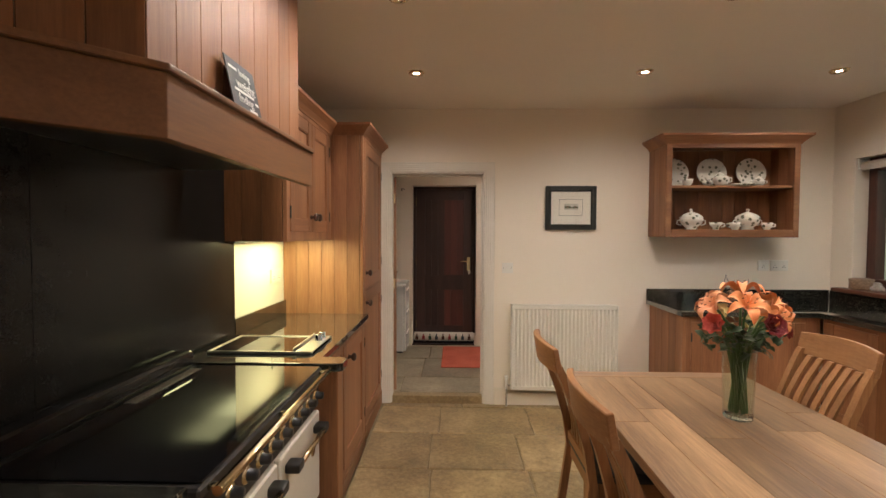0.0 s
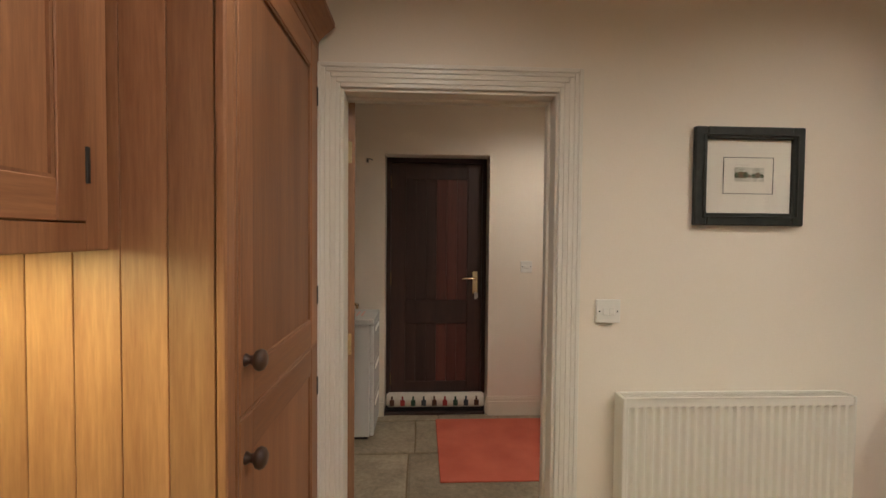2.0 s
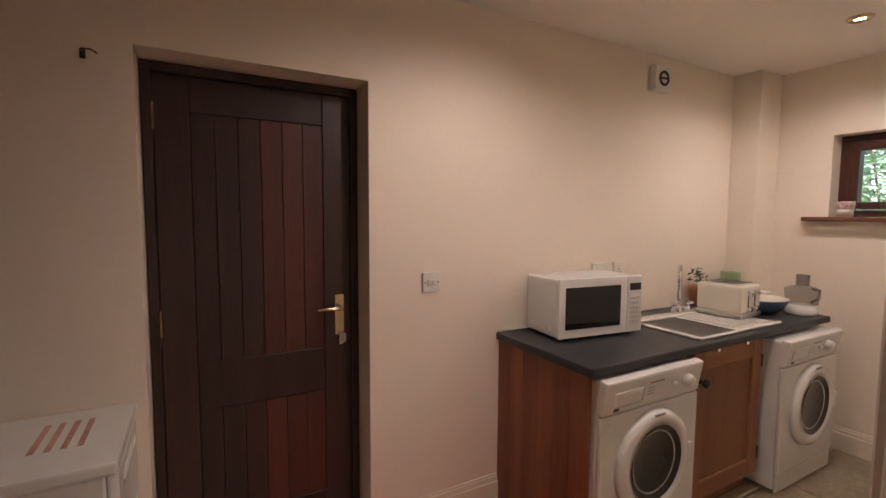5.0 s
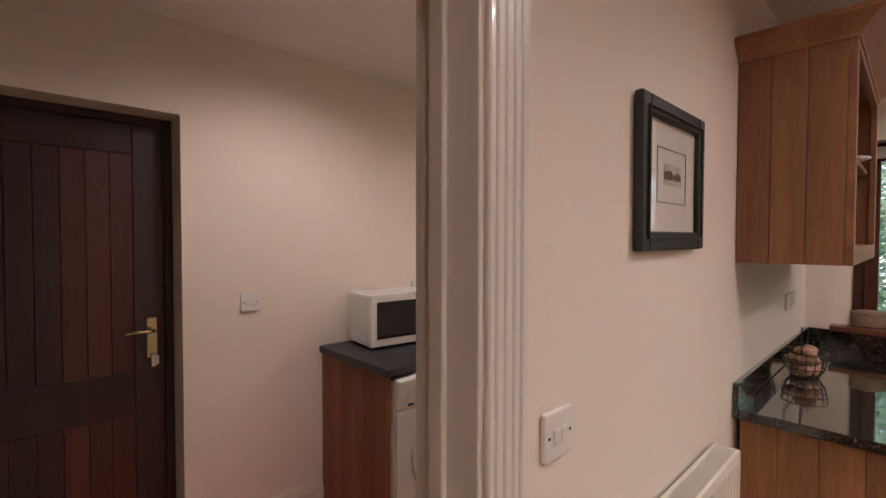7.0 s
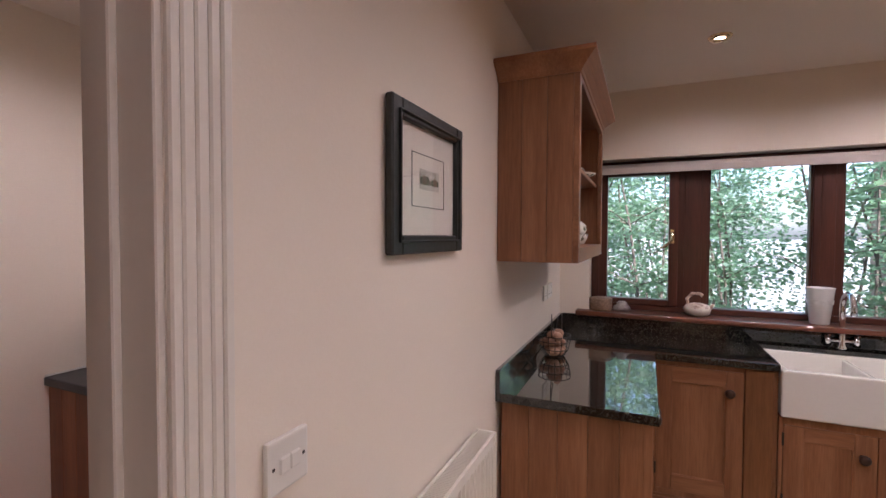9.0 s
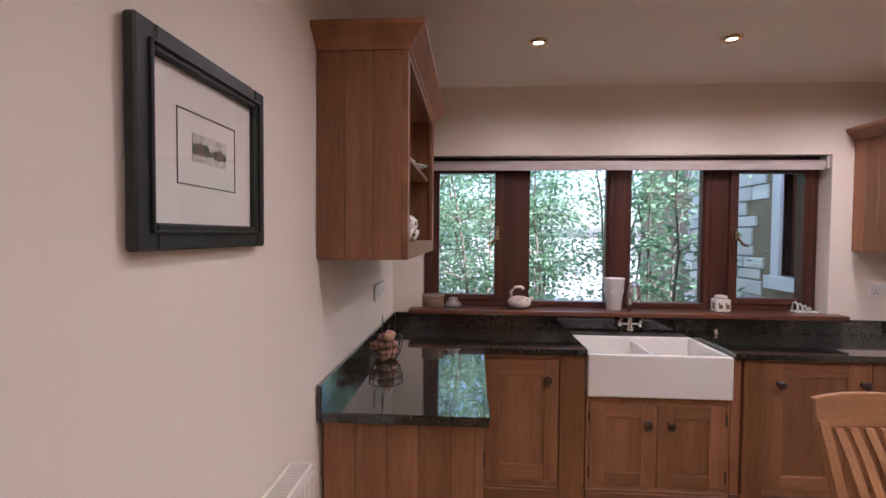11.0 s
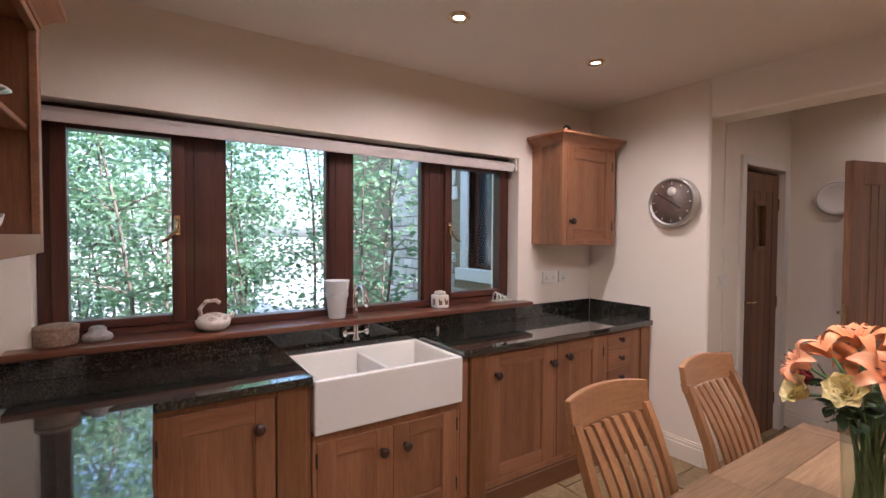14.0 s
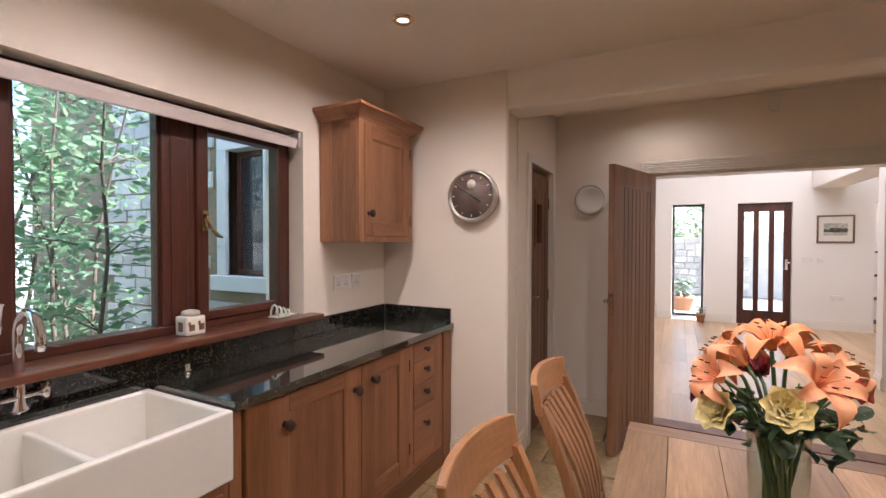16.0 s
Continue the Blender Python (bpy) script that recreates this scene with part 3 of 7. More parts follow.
# wall cupboard with two doors
wallcab = thing("wall_cupboard", -0.45, 2.85, 1.41, "oak wall cupboard with two framed doors above the worktop", "cupboard")
part("carcass", boxes([(-0.618, 2.45, 1.43, -0.305, 3.245, 2.13)], 0.002), OAK_Z, wallcab)
# side boards in a darker oak than the front
boarding(wallcab, facing(-0.618, 2.436, 1.41, "s"), 0.31, 0.72, 0.1, OAKPOST_SHADE)
mw = facing(-0.285, 2.436, 1.41, "e")
part("face_frame", boxes([(0.0, 0, 0, 0.045, 0.02, 0.72), (0.755, 0, 0, 0.812, 0.02, 0.72), (0.045, 0, 0, 0.755, 0.02, 0.05), (0.045, 0, 0.68, 0.755, 0.02, 0.72)], 0.002, mw), OAK_Z, wallcab)
framed_door(wallcab, mw @ pose(0.045, -0.003, 0.05), 0.355, 0.63, OAK_Z, OAK_Y, (0.325, 0.085), "l", 0.065, 0.07)
framed_door(wallcab, mw @ pose(0.40, -0.003, 0.05), 0.355, 0.63, OAK_Z, OAK_Y, (0.04, 0.085), "r", 0.065, 0.07)
cornice([(-0.618, 2.436), (-0.285, 2.436), (-0.285, 3.25)], 2.115, 2.19, 0.055, OAK_Y, wallcab, -0.02)
part("light_pelmet", boxes([(-0.60, 2.46, 1.40, -0.56, 3.23, 1.43)], 0.002), DARKPLASTIC, wallcab)

# worktop with a broken-forward end beside the range
wt = thing("worktop", -0.33, 2.65, 0.865, "polished dark granite worktop with an upstand", "worktop")
part("slab", prism([(-0.618, 2.065), (0.075, 2.065), (0.085, 2.075), (0.085, 2.155), (0.075, 2.165), (-0.033, 2.165), (-0.033, 3.248), (-0.618, 3.248)], 0.870, 0.905, 0.004), GRANITE, wt)
part("upstand", boxes([(-0.618, 2.535, 0.906, -0.598, 3.248, 0.998)], 0.002), GRANITE, wt)
splash = thing("splashback", -0.61, 1.4, 0.906, "dark polished granite splashback slab behind the range", "splashback")
for y0, y1 in ((0.30, 1.40), (1.403, 2.533)):
    part("slab", boxes([(-0.619, y0, 0.906, -0.601, y1, 1.80)], 0.001), GRANITE_MATTE, splash)
wt2 = thing("worktop", -0.33, 0.55, 0.865, "dark granite worktop on the near side of the range", "worktop")
part("slab", boxes([(-0.618, -0.2, 0.870, -0.02, 1.145, 0.905)], 0.004), GRANITE, wt2)

# base cupboards under that worktop
base1 = thing("base_cupboard", -0.33, 2.7, 0, "oak base cupboard with two open niches and a framed door", "cupboard")
for name, span in (("side_panel", (-0.60, 2.17, 0.10, -0.09, 2.19, 0.868)), ("back_panel", (-0.60, 2.19, 0.10, -0.57, 3.245, 0.868)), ("side_panel", (-0.57, 3.225, 0.10, -0.09, 3.245, 0.868)), ("bottom_panel", (-0.57, 2.19, 0.10, -0.09, 3.225, 0.125)), ("divider", (-0.57, 2.60, 0.125, -0.09, 2.62, 0.868))):
    part(name, boxes([span], 0.001), OAKPOST_SHADE, base1)
mb = facing(-0.055, 2.17, 0, "e")
part("face_frame", boxes([(0.0, 0, 0.10, 0.05, 0.03, 0.868), (0.42, 0, 0.10, 0.47, 0.03, 0.868), (1.035, 0, 0.10, 1.075, 0.03, 0.868), (0.05, 0, 0.80, 0.42, 0.03, 0.868), (0.05, 0, 0.46, 0.42, 0.03, 0.52), (0.05, 0, 0.10, 0.42, 0.03, 0.16), (0.47, 0, 0.83, 1.035, 0.03, 0.868), (0.47, 0, 0.10, 1.035, 0.03, 0.135)], 0.002, mb), OAK_Z, base1)
for zb in (0.165, 0.525):
    bk = part("basket", boxes([(0.06, 0.03, zb, 0.41, 0.40, zb + 0.02), (0.06, 0.03, zb, 0.41, 0.045, zb + 0.17), (0.06, 0.05, zb, 0.075, 0.40, zb + 0.17), (0.395, 0.05, zb, 0.41, 0.40, zb + 0.17)], 0.004, mb), mottled("dark_wicker_%d" % int(zb * 1000), (0.03, 0.012, 0.006), (0.10, 0.045, 0.02), 0.7, 60, bump=1.0, fine=180, dist=0.006), base1, "dark woven wicker basket")
framed_door(base1, mb @ pose(0.47, -0.003, 0.135), 0.565, 0.695, OAK_Z, OAK_Y, (0.11, 0.61), "r")
base_plinth(base1, mb, 1.075, 0.10)
post = part("pilaster", boxes([(-0.05, 2.075, 0.0, 0.062, 2.155, 0.868)], 0.004), OAKPOST_SHADE, base1)
base0 = thing("base_cupboard", -0.33, 0.5, 0, "oak base cupboard beside the range", "cupboard")
part("carcass", boxes([(-0.60, -0.2, 0.10, -0.06, 1.14, 0.868)], 0.002), OAK_Z, base0)
framed_door(base0, facing(-0.037, 0.5, 0.11, "e"), 0.62, 0.74, OAK_Z, OAK_Y, (0.55, 0.66), "l")

# ceramic hob set in the worktop
hob = thing("ceramic_hob", -0.32, 2.35, 0.906, "ceramic hob with a steel edge and two knobs", "hob")
part("glass", boxes([(-0.56, 2.20, 0.906, -0.09, 2.515, 0.914)], 0.002), BLACKGLASS, hob)
part("steel_edge", boxes([(-0.565, 2.195, 0.906, -0.085, 2.206, 0.918), (-0.565, 2.509, 0.906, -0.085, 2.52, 0.918), (-0.565, 2.206, 0.906, -0.552, 2.509, 0.918)], 0.002), STEEL, hob)
part("control_strip", boxes([(-0.165, 2.207, 0.914, -0.085, 2.508, 0.919), (-0.178, 2.207, 0.914, -0.166, 2.508, 0.932)], 0.002), STEEL, hob)
for ky in (2.42, 2.475):
    part("knob", lathe([(0, 0.030), (0.016, 0.030), (0.018, 0.026), (0.018, 0.004), (0.020, 0.0), (0, 0)], pose(-0.122, ky, 0.919), 18), CHROME, hob)

# range cooker
rng = thing("range_cooker", -0.3, 1.6, 0, "cream range cooker with a black glass top and brass rail", "cooker")
part("body", boxes([(-0.60, 1.155, 0.05, -0.03, 2.055, 0.86)], 0.006), CREAMEN, rng)
part("hob_rim", boxes([(-0.60, 1.150, 0.86, 0.0, 2.060, 0.892)], 0.006), IRON, rng)
part("glass_top", boxes([(-0.52, 1.172, 0.8925, -0.006, 2.050, 0.898)], 0.002), BLACKGLASS, rng)
part("rear_vent", boxes([(-0.598, 1.16, 0.893, -0.530, 2.05, 0.965)], 0.026, segments=4), BLACKGLASS, rng)
for i in range(4):
    part("vent_slot", boxes([(-0.516 + i * 0.011, 1.62, 0.898, -0.511 + i * 0.011, 2.0, 0.9005)], 0), STEEL, rng)
part("control_panel", boxes([(-0.03, 1.16, 0.735, -0.012, 2.05, 0.855)], 0.004), IRON, rng)
rail = part("rail", tube([(0.036, 1.16, 0.885), (0.036, 2.052, 0.885)], 0.0125, 12), BRASS, rng, "polished brass towel rail")
for ry in (1.19, 1.6, 2.02):
    part("rail_bracket", tube([(-0.02, ry, 0.872), (0.036, ry, 0.885)], 0.008, 8), BRASS, rail)
for i in range(10):
    ky = 1.22 + i * 0.086
    k = part("control_knob", lathe([(0, 0.036), (0.012, 0.036), (0.015, 0.031), (0.016, 0.012), (0.021, 0.006), (0.021, 0), (0, 0)], facing(-0.012, ky, 0.795, "e") @ pose(0, 0, 0, 90, 0, 0), 18), DARKPLASTIC, rng)
    part("bezel", lathe([(0.0165, 0.010), (0.0205, 0.009), (0.0260, 0.004), (0.0260, 0.0)], facing(-0.012, ky, 0.795, "e") @ pose(0, 0, 0, 90, 0, 0), 18), BRASS, k)
for y0, y1 in ((1.17, 1.60), (1.62, 2.04)):
    for z0, z1 in ((0.36, 0.72), (0.09, 0.345)):
        dr = part("oven_door", boxes([(-0.03, y0, z0, -0.006, y1, z1)], 0.006), CREAMEN, rng)
        part("handle", tube([(0.035, y0 + 0.05, z1 - 0.05), (0.035, y1 - 0.05, z1 - 0.05)], 0.010, 10), BRASS, dr)
        for hy in (y0 + 0.06, y1 - 0.06):
            part("handle_bracket", boxes([(-0.006, hy - 0.028, z1 - 0.066, 0.045, hy + 0.028, z1 - 0.034)], 0.008, segments=2), IRON, dr)
        part("badge", lathe([(0, 0.004), (0.022, 0.003), (0.024, 0), (0, 0)], facing(-0.006, y1 - 0.09, z1 - 0.13, "e") @ pose(0, 0, 0, 90, 0, 0), 16), BRASS, dr)

# canopy over the range: mantel shelf and boarded chimney
hood = thing("cooker_canopy", -0.3, 1.5, 1.650, "oak cooker canopy with a mantel beam and upright boards", "canopy")
part("beam", prism([(-0.619, 0.581), (-0.053, 1.147), (-0.053, 2.108), (-0.080, 2.108), (-0.080, 1.158), (-0.619, 0.619)], 1.650, 1.789, 0.003), MANTEL, hood)
part("mantel_shelf", prism([(-0.619, 0.564), (-0.043, 1.140), (-0.043, 2.114), (-0.619, 2.114)], 1.790, 1.806, 0.004), MANTEL, hood)
# near-black sheet puts the shade of the hollow canopy into colour
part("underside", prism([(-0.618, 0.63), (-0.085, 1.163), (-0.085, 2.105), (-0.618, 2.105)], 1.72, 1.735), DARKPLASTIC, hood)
boarding(hood, facing(-0.110, 1.169, 1.807, "e"), 0.943, 0.692, 0.105, OAK_Z)
md = Matrix.Translation((-0.619, 0.660, 1.807)) @ pose(0, 0, 0, 0, 0, 45)
# unlit angled side: its shade is put in by the darker oak
boarding(hood, md, 0.718, 0.692, 0.105, OAKPOST_SHADE)
part("return", boxes([(-0.618, 2.098, 1.807, -0.126, 2.112, 2.499)], 0.002), OAKPOST_SHADE, hood)

card = thing("printed_card", -0.06, 1.55, 1.807, "small black card with white lettering leaning on the boards", "sign")
mc = Matrix.Translation((-0.061, 1.457, 1.8075)) @ pose(0, 0, 0, 0, 0, 90) @ pose(0, 0, 0, -12, 0, 0)
part("card", boxes([(0, 0, 0, 0.180, 0.004, 0.150)], 0.001, mc), CHALK, card)
for word, u, v, size in (("losing", 0.072, 0.110, 0.030), ("weight", 0.042, 0.067, 0.044), ("finding", 0.038, 0.026, 0.035)):
    fc = bpy.data.curves.new("lettering", "FONT")
    fc.body, fc.size, fc.extrude = word, size, 0.0006
    fc.materials.append(INKWHITE)
    fo = new("lettering", fc)
    fo.parent, fo.matrix_parent_inverse = card, card.matrix_basis.inverted()
    fo.matrix_basis = mc @ pose(u, -0.0012, v, 90, 0, 0)
for u, v, w in ((0.012, 0.117, 0.048), (0.025, 0.055, 0.12), (0.148, 0.040, 0.022), (0.10, 0.009, 0.05)):
    part("lettering_bar", boxes([(u, -0.0012, v, u + w, 0, v + 0.008)], 0, mc), INKWHITE, card)

# ---------------------------------------------------------------- kitchen: east side, window and sink run
wtE = thing("worktop", 3.4, 2.3, 0.865, "polished black granite worktop turning the corner by the window", "worktop")
part("slab", prism([(2.165, 3.998), (2.165, 3.421), (3.125, 3.421), (3.125, 2.855), (3.60, 2.855), (3.60, 3.998)], 0.870, 0.905, 0.004), GRANITE, wtE)
part("slab", boxes([(3.602, 2.09, 0.870, 3.678, 3.998, 0.905)], 0), GRANITE, wtE)
part("slab", boxes([(3.12, 0.432, 0.870, 3.678, 2.085, 0.905)], 0.004), GRANITE, wtE)
part("upstand", boxes([(2.165, 3.999, 0.870, 3.657, 4.018, 0.999)], 0.002), GRANITE, wtE)
part("upstand", boxes([(3.658, 0.453, 0.9055, 3.678, 3.998, 0.999)], 0.002), GRANITE, wtE)
part("upstand", boxes([(3.14, 0.433, 0.9055, 3.657, 0.452, 0.999)], 0.002), GRANITE, wtE)

# cupboard under the north-wall worktop, boarded end towards the radiator
cbN = thing("base_cupboard", 2.6, 3.7, 0, "oak corner base cupboard with a boarded end", "cupboard")
part("carcass", boxes([(2.205, 3.45, 0.09, 3.15, 4.0, 0.868)], 0.002), OAK_Z, cbN)
boarding(cbN, facing(2.190, 4.0, 0.0, "w"), 0.56, 0.868, 0.112, OAK_Z)
mn = facing(2.19, 3.445, 0, "s")
part("face_frame", boxes([(0, 0, 0.09, 0.06, 0.02, 0.868), (0.86, 0, 0.09, 0.96, 0.02, 0.868), (0.06, 0, 0.83, 0.86, 0.02, 0.868), (0.06, 0, 0.09, 0.86, 0.02, 0.13)], 0.002, mn), OAK_Z, cbN)
part("corner_post", boxes([(2.186, 3.441, 0, 2.212, 3.472, 0.868)], 0.002), OAK_Z, cbN)
framed_door(cbN, mn @ pose(0.06, -0.003, 0.13), 0.40, 0.70, OAK_Z, OAK_X, (0.36, 0.60), "l")
framed_door(cbN, mn @ pose(0.46, -0.003, 0.13), 0.40, 0.70, OAK_Z, OAK_X, (0.04, 0.60), "r")
base_plinth(cbN, mn, 0.96, 0.09)


def east_unit(y_hi, y_lo, label, fill, top=0.868):
    """A unit of the sink run from y_hi down to y_lo, its doors facing west."""
    u = thing("base_cupboard", 3.4, (y_hi + y_lo) / 2, 0, label, "cupboard")
    w = y_hi - y_lo
    part("carcass", boxes([(3.17, y_lo + 0.002, 0.09, 3.65, y_hi - 0.002, top)], 0.001), OAKPOST_SHADE, u)
    fill(u, facing(3.15, y_hi, 0, "w"), w)
    base_plinth(u, facing(3.15, y_hi, 0, "w"), w, 0.13)
    return u


def fill_left(u, m, w):
    part("pilaster", boxes([(w - 0.142, -0.008, 0.0, w - 0.020, 0.02, 0.868)], 0.004, m), OAKPOST_SHADE, u)
    part("face_frame", boxes([(0.0, 0, 0.13, 0.012, 0.02, 0.868), (0.012, 0, 0.84, w - 0.142, 0.02, 0.868), (0.012, 0, 0.13, w - 0.142, 0.02, 0.16), (w - 0.020, 0.004, 0.13, w, 0.02, 0.868)], 0.002, m), OAK_Z, u)
    framed_door(u, m @ pose(0.012, -0.003, 0.16), w - 0.156, 0.68, OAK_Z, OAK_Y, (w - 0.222, 0.573), "l", 0.078)


def fill_sink(u, m, w):
    part("face_frame", boxes([(0.0, 0, 0.13, 0.018, 0.02, 0.645), (w - 0.018, 0, 0.13, w, 0.02, 0.645), (0.018, 0, 0.605, w - 0.018, 0.02, 0.645), (0.018, 0, 0.13, w - 0.018, 0.02, 0.15)], 0.002, m), OAK_Z, u)
    half = (w - 0.036) / 2
    framed_door(u, m @ pose(0.018, -0.003, 0.15), half, 0.455, OAK_Z, OAK_Y, (half - 0.056, 0.35), "l", 0.085, 0.072)
    framed_door(u, m @ pose(0.018 + half, -0.003, 0.15), half, 0.455, OAK_Z, OAK_Y, (0.066, 0.35), "r", 0.085, 0.072)


def fill_right(u, m, w):
    part("pilaster", boxes([(0.060, -0.012, 0.0, 0.166, 0.02, 0.868)], 0.004, m), OAKPOST_SHADE, u)
    part("face_frame", boxes([(0.0, 0.002, 0.10, 0.050, 0.02, 0.868), (0.166, 0, 0.855, w - 0.105, 0.02, 0.868), (0.166, 0, 0.13, w - 0.105, 0.02, 0.160), (0.692, 0, 0.16, 0.712, 0.02, 0.855), (1.145, 0, 0.16, 1.190, 0.02, 0.855), (1.432, 0, 0.16, w - 0.105, 0.02, 0.855)], 0.002, m), OAK_Z, u)
    part("end_post", boxes([(w - 0.105, -0.010, 0.0, w, 0.02, 0.868)], 0.003, m), OAKPOST_SHADE, u)
    framed_door(u, m @ pose(0.168, -0.003, 0.160), 0.522, 0.695, OAK_Z, OAK_Y, (0.072, 0.582), "", 0.096, 0.075)
    framed_door(u, m @ pose(0.714, -0.003, 0.160), 0.430, 0.695, OAK_Z, OAK_Y, (0.085, 0.607), "r", 0.102, 0.075)
    knob(u, m @ pose(0.663, -0.003, 0.748))
    for z0, z1 in ((0.162, 0.470), (0.473, 0.610), (0.613, 0.735), (0.738, 0.853)):
        d = part("drawer_front", boxes([(1.192, -0.004, z0, 1.430, 0.018, z1)], 0.003, m), OAK_Y, u)
        knob(d, m @ pose(1.318, -0.004, (z0 + z1) / 2 + (0.05 if z1 < 0.5 else 0.012)), 1.0)


east_unit(3.42, 2.857, "oak base cupboard with one framed door beside the sink", fill_left)
east_unit(2.853, 2.092, "oak sink cupboard with two short framed doors", fill_sink, 0.60)
east_unit(2.088, 0.436, "oak base cupboard with two framed doors and a drawer stack", fill_right)

# double fireclay sink
sink = thing("fireclay_sink", 3.36, 2.47, 0.65, "white fireclay double sink with a tall front apron", "sink")
sx0, sx1, sy0, sy1, sz0, sz1 = 3.118, 3.600, 2.093, 2.852, 0.650, 0.884
part("front_apron", boxes([(sx0, sy0, sz0, sx0 + 0.032, sy1, sz1)], 0.010, segments=3), CERAMIC, sink)
part("back_wall", boxes([(sx1 - 0.03, sy0, sz0, sx1, sy1, sz1)], 0.010, segments=3), CERAMIC, sink)
for y0, y1 in ((sy0, sy0 + 0.03), (sy1 - 0.03, sy1)):
    part("side_wall", boxes([(sx0 + 0.012, y0 + 0.0005, sz0, sx1 - 0.012, y1 - 0.0005, sz1 - 0.0005)], 0.010, segments=3), CERAMIC, sink)
part("divider", boxes([(sx0 + 0.02, 2.452, sz0, sx1 - 0.02, 2.478, sz1 - 0.022)], 0.010, segments=3), CERAMIC, sink)
part("bottom", boxes([(sx0 + 0.02, sy0 + 0.02, sz0 + 0.001, sx1 - 0.02, sy1 - 0.02, sz0 + 0.03)], 0.004), CERAMIC, sink)
for wy in (2.28, 2.66):
    part("waste", lathe([(0, 0.004), (0.03, 0.004), (0.042, 0.002), (0.044, 0), (0, 0)], pose(3.36, wy, 0.681), 20), CHROME, sink)

tap = thing("mixer_tap", 3.64, 2.46, 0.906, "chrome swan-neck mixer tap with two lever handles", "tap")
part("body", lathe([(0, 0.10), (0.016, 0.10), (0.018, 0.085), (0.018, 0.03), (0.027, 0.012), (0.028, 0), (0, 0)], pose(3.64, 2.46, 0.906), 20), CHROME, tap)
neck = [(3.64, 2.46, 1.0), (3.64, 2.46, 1.14)] + [(3.64 - 0.075 + 0.075 * math.cos(radians(a)), 2.46, 1.14 + 0.085 * math.sin(radians(a))) for a in range(15, 196, 15)]
part("spout", tube(neck, 0.0145, 14), CHROME, tap)
part("crossbar", tube([(3.635, 2.40, 0.955), (3.635, 2.52, 0.955)], 0.012, 12), CHROME, tap)
for hy in (2.395, 2.525):
    lv = part("lever", tube([(3.635, hy, 0.925), (3.635, hy, 0.985)], [0.017, 0.014], 14), CHROME, tap)
    part("lever_tip", tube([(3.625, hy, 0.985), (3.60, hy, 0.99)], 0.006, 8), CHROME, lv)
liquid = thing("soap_dispenser", 3.62, 1.93, 0.906, "small chrome worktop pop-up button", "dispenser")
part("button", lathe([(0, 0.03), (0.011, 0.03), (0.013, 0.024), (0.013, 0.006), (0.018, 0.003), (0.018, 0), (0, 0)], pose(3.62, 1.93, 0.9055), 16), CHROME, liquid)

# the long window
win = structure("window_1", boxes([(3.785, 1.212, 1.035, 3.845, 1.262, 2.048), (3.785, 3.768, 1.035, 3.845, 3.818, 2.048)], 0.004), MAHOG, "mahogany framed four-light kitchen window")
for y0, y1 in ((1.787, 1.937), (2.425, 2.565), (3.105, 3.275)):
    part("mullion", boxes([(3.772, y0, 1.075, 3.852, y1, 2.010), (3.768, y0 + 0.035, 1.075, 3.773, y1 - 0.035, 2.01)], 0.003), MAHOG, win)
part("head", boxes([(3.778, 1.262, 2.011, 3.85, 3.768, 2.048)], 0.003), MAHOG_Y, win)
part("bottom_rail", boxes([(3.765, 1.262, 1.036, 3.85, 3.768, 1.074)], 0.004), MAHOG_Y, win)


def casement(y0, y1, opening, hand_y=None, lean=1):
    if opening:
        c = part("casement", boxes([(3.755, y0, 1.076, 3.835, y0 + 0.055, 2.008), (3.755, y1 - 0.055, 1.076, 3.835, y1, 2.008)], 0.004), MAHOG, win)
        part("casement_rail", boxes([(3.7555, y0 + 0.055, 1.076, 3.835, y1 - 0.055, 1.115), (3.7555, y0 + 0.055, 1.945, 3.835, y1 - 0.055, 2.008)], 0.004), MAHOG_Y, c)
        part("pane", boxes([(3.794, y0 + 0.05, 1.11, 3.800, y1 - 0.05, 1.95)]), PANE, c)
        if hand_y:
            h = part("catch", boxes([(3.746, hand_y - 0.013, 1.49, 3.756, hand_y + 0.013, 1.585)], 0.002), BRASS, c, "brass casement catch")
            part("catch_arm", tube([(3.742, hand_y, 1.56), (3.728, hand_y, 1.55), (3.722, hand_y + 0.008 * lean, 1.51), (3.724, hand_y + 0.045 * lean, 1.470), (3.726, hand_y + 0.072 * lean, 1.460)], [0.010, 0.009, 0.009, 0.010, 0.006], 8), BRASS, h)
    else:
        c = part("fixed_light", boxes([(3.786, y0, 1.074, 3.835, y0 + 0.012, 2.011), (3.786, y1 - 0.012, 1.074, 3.835, y1, 2.011)], 0.002), MAHOG, win)
        part("pane", boxes([(3.796, y0 + 0.01, 1.070, 3.802, y1 - 0.01, 2.012)]), PANE, c)


casement(3.2755, 3.7675, True, 3.31, 1)
casement(2.5655, 3.1045, False)
casement(1.9375, 2.4245, False)
casement(1.2625, 1.7865, True, 1.755, -1)
for ob in [o for o in win.children_recursive if o.name.startswith("pane")]:
    ob.visible_shadow = False
structure("window_sill_1", boxes([(3.585, 1.145, 1.003, 3.79, 3.90, 1.034)], 0.008, segments=2), SILLWOOD, "polished mahogany window sill")
blind = thing("roller_blind", 3.73, 2.5, 1.99, "rolled-up grey-pink roller blind under the lintel", "blind")
part("roll", tube([(3.722, 1.235, 1.993), (3.722, 3.80, 1.993)], 0.027, 14), BLINDFAB, blind)
part("bottom_bar", boxes([(3.6935, 1.245, 1.953, 3.7005, 3.79, 1.997)], 0.004), BLINDFAB, blind)
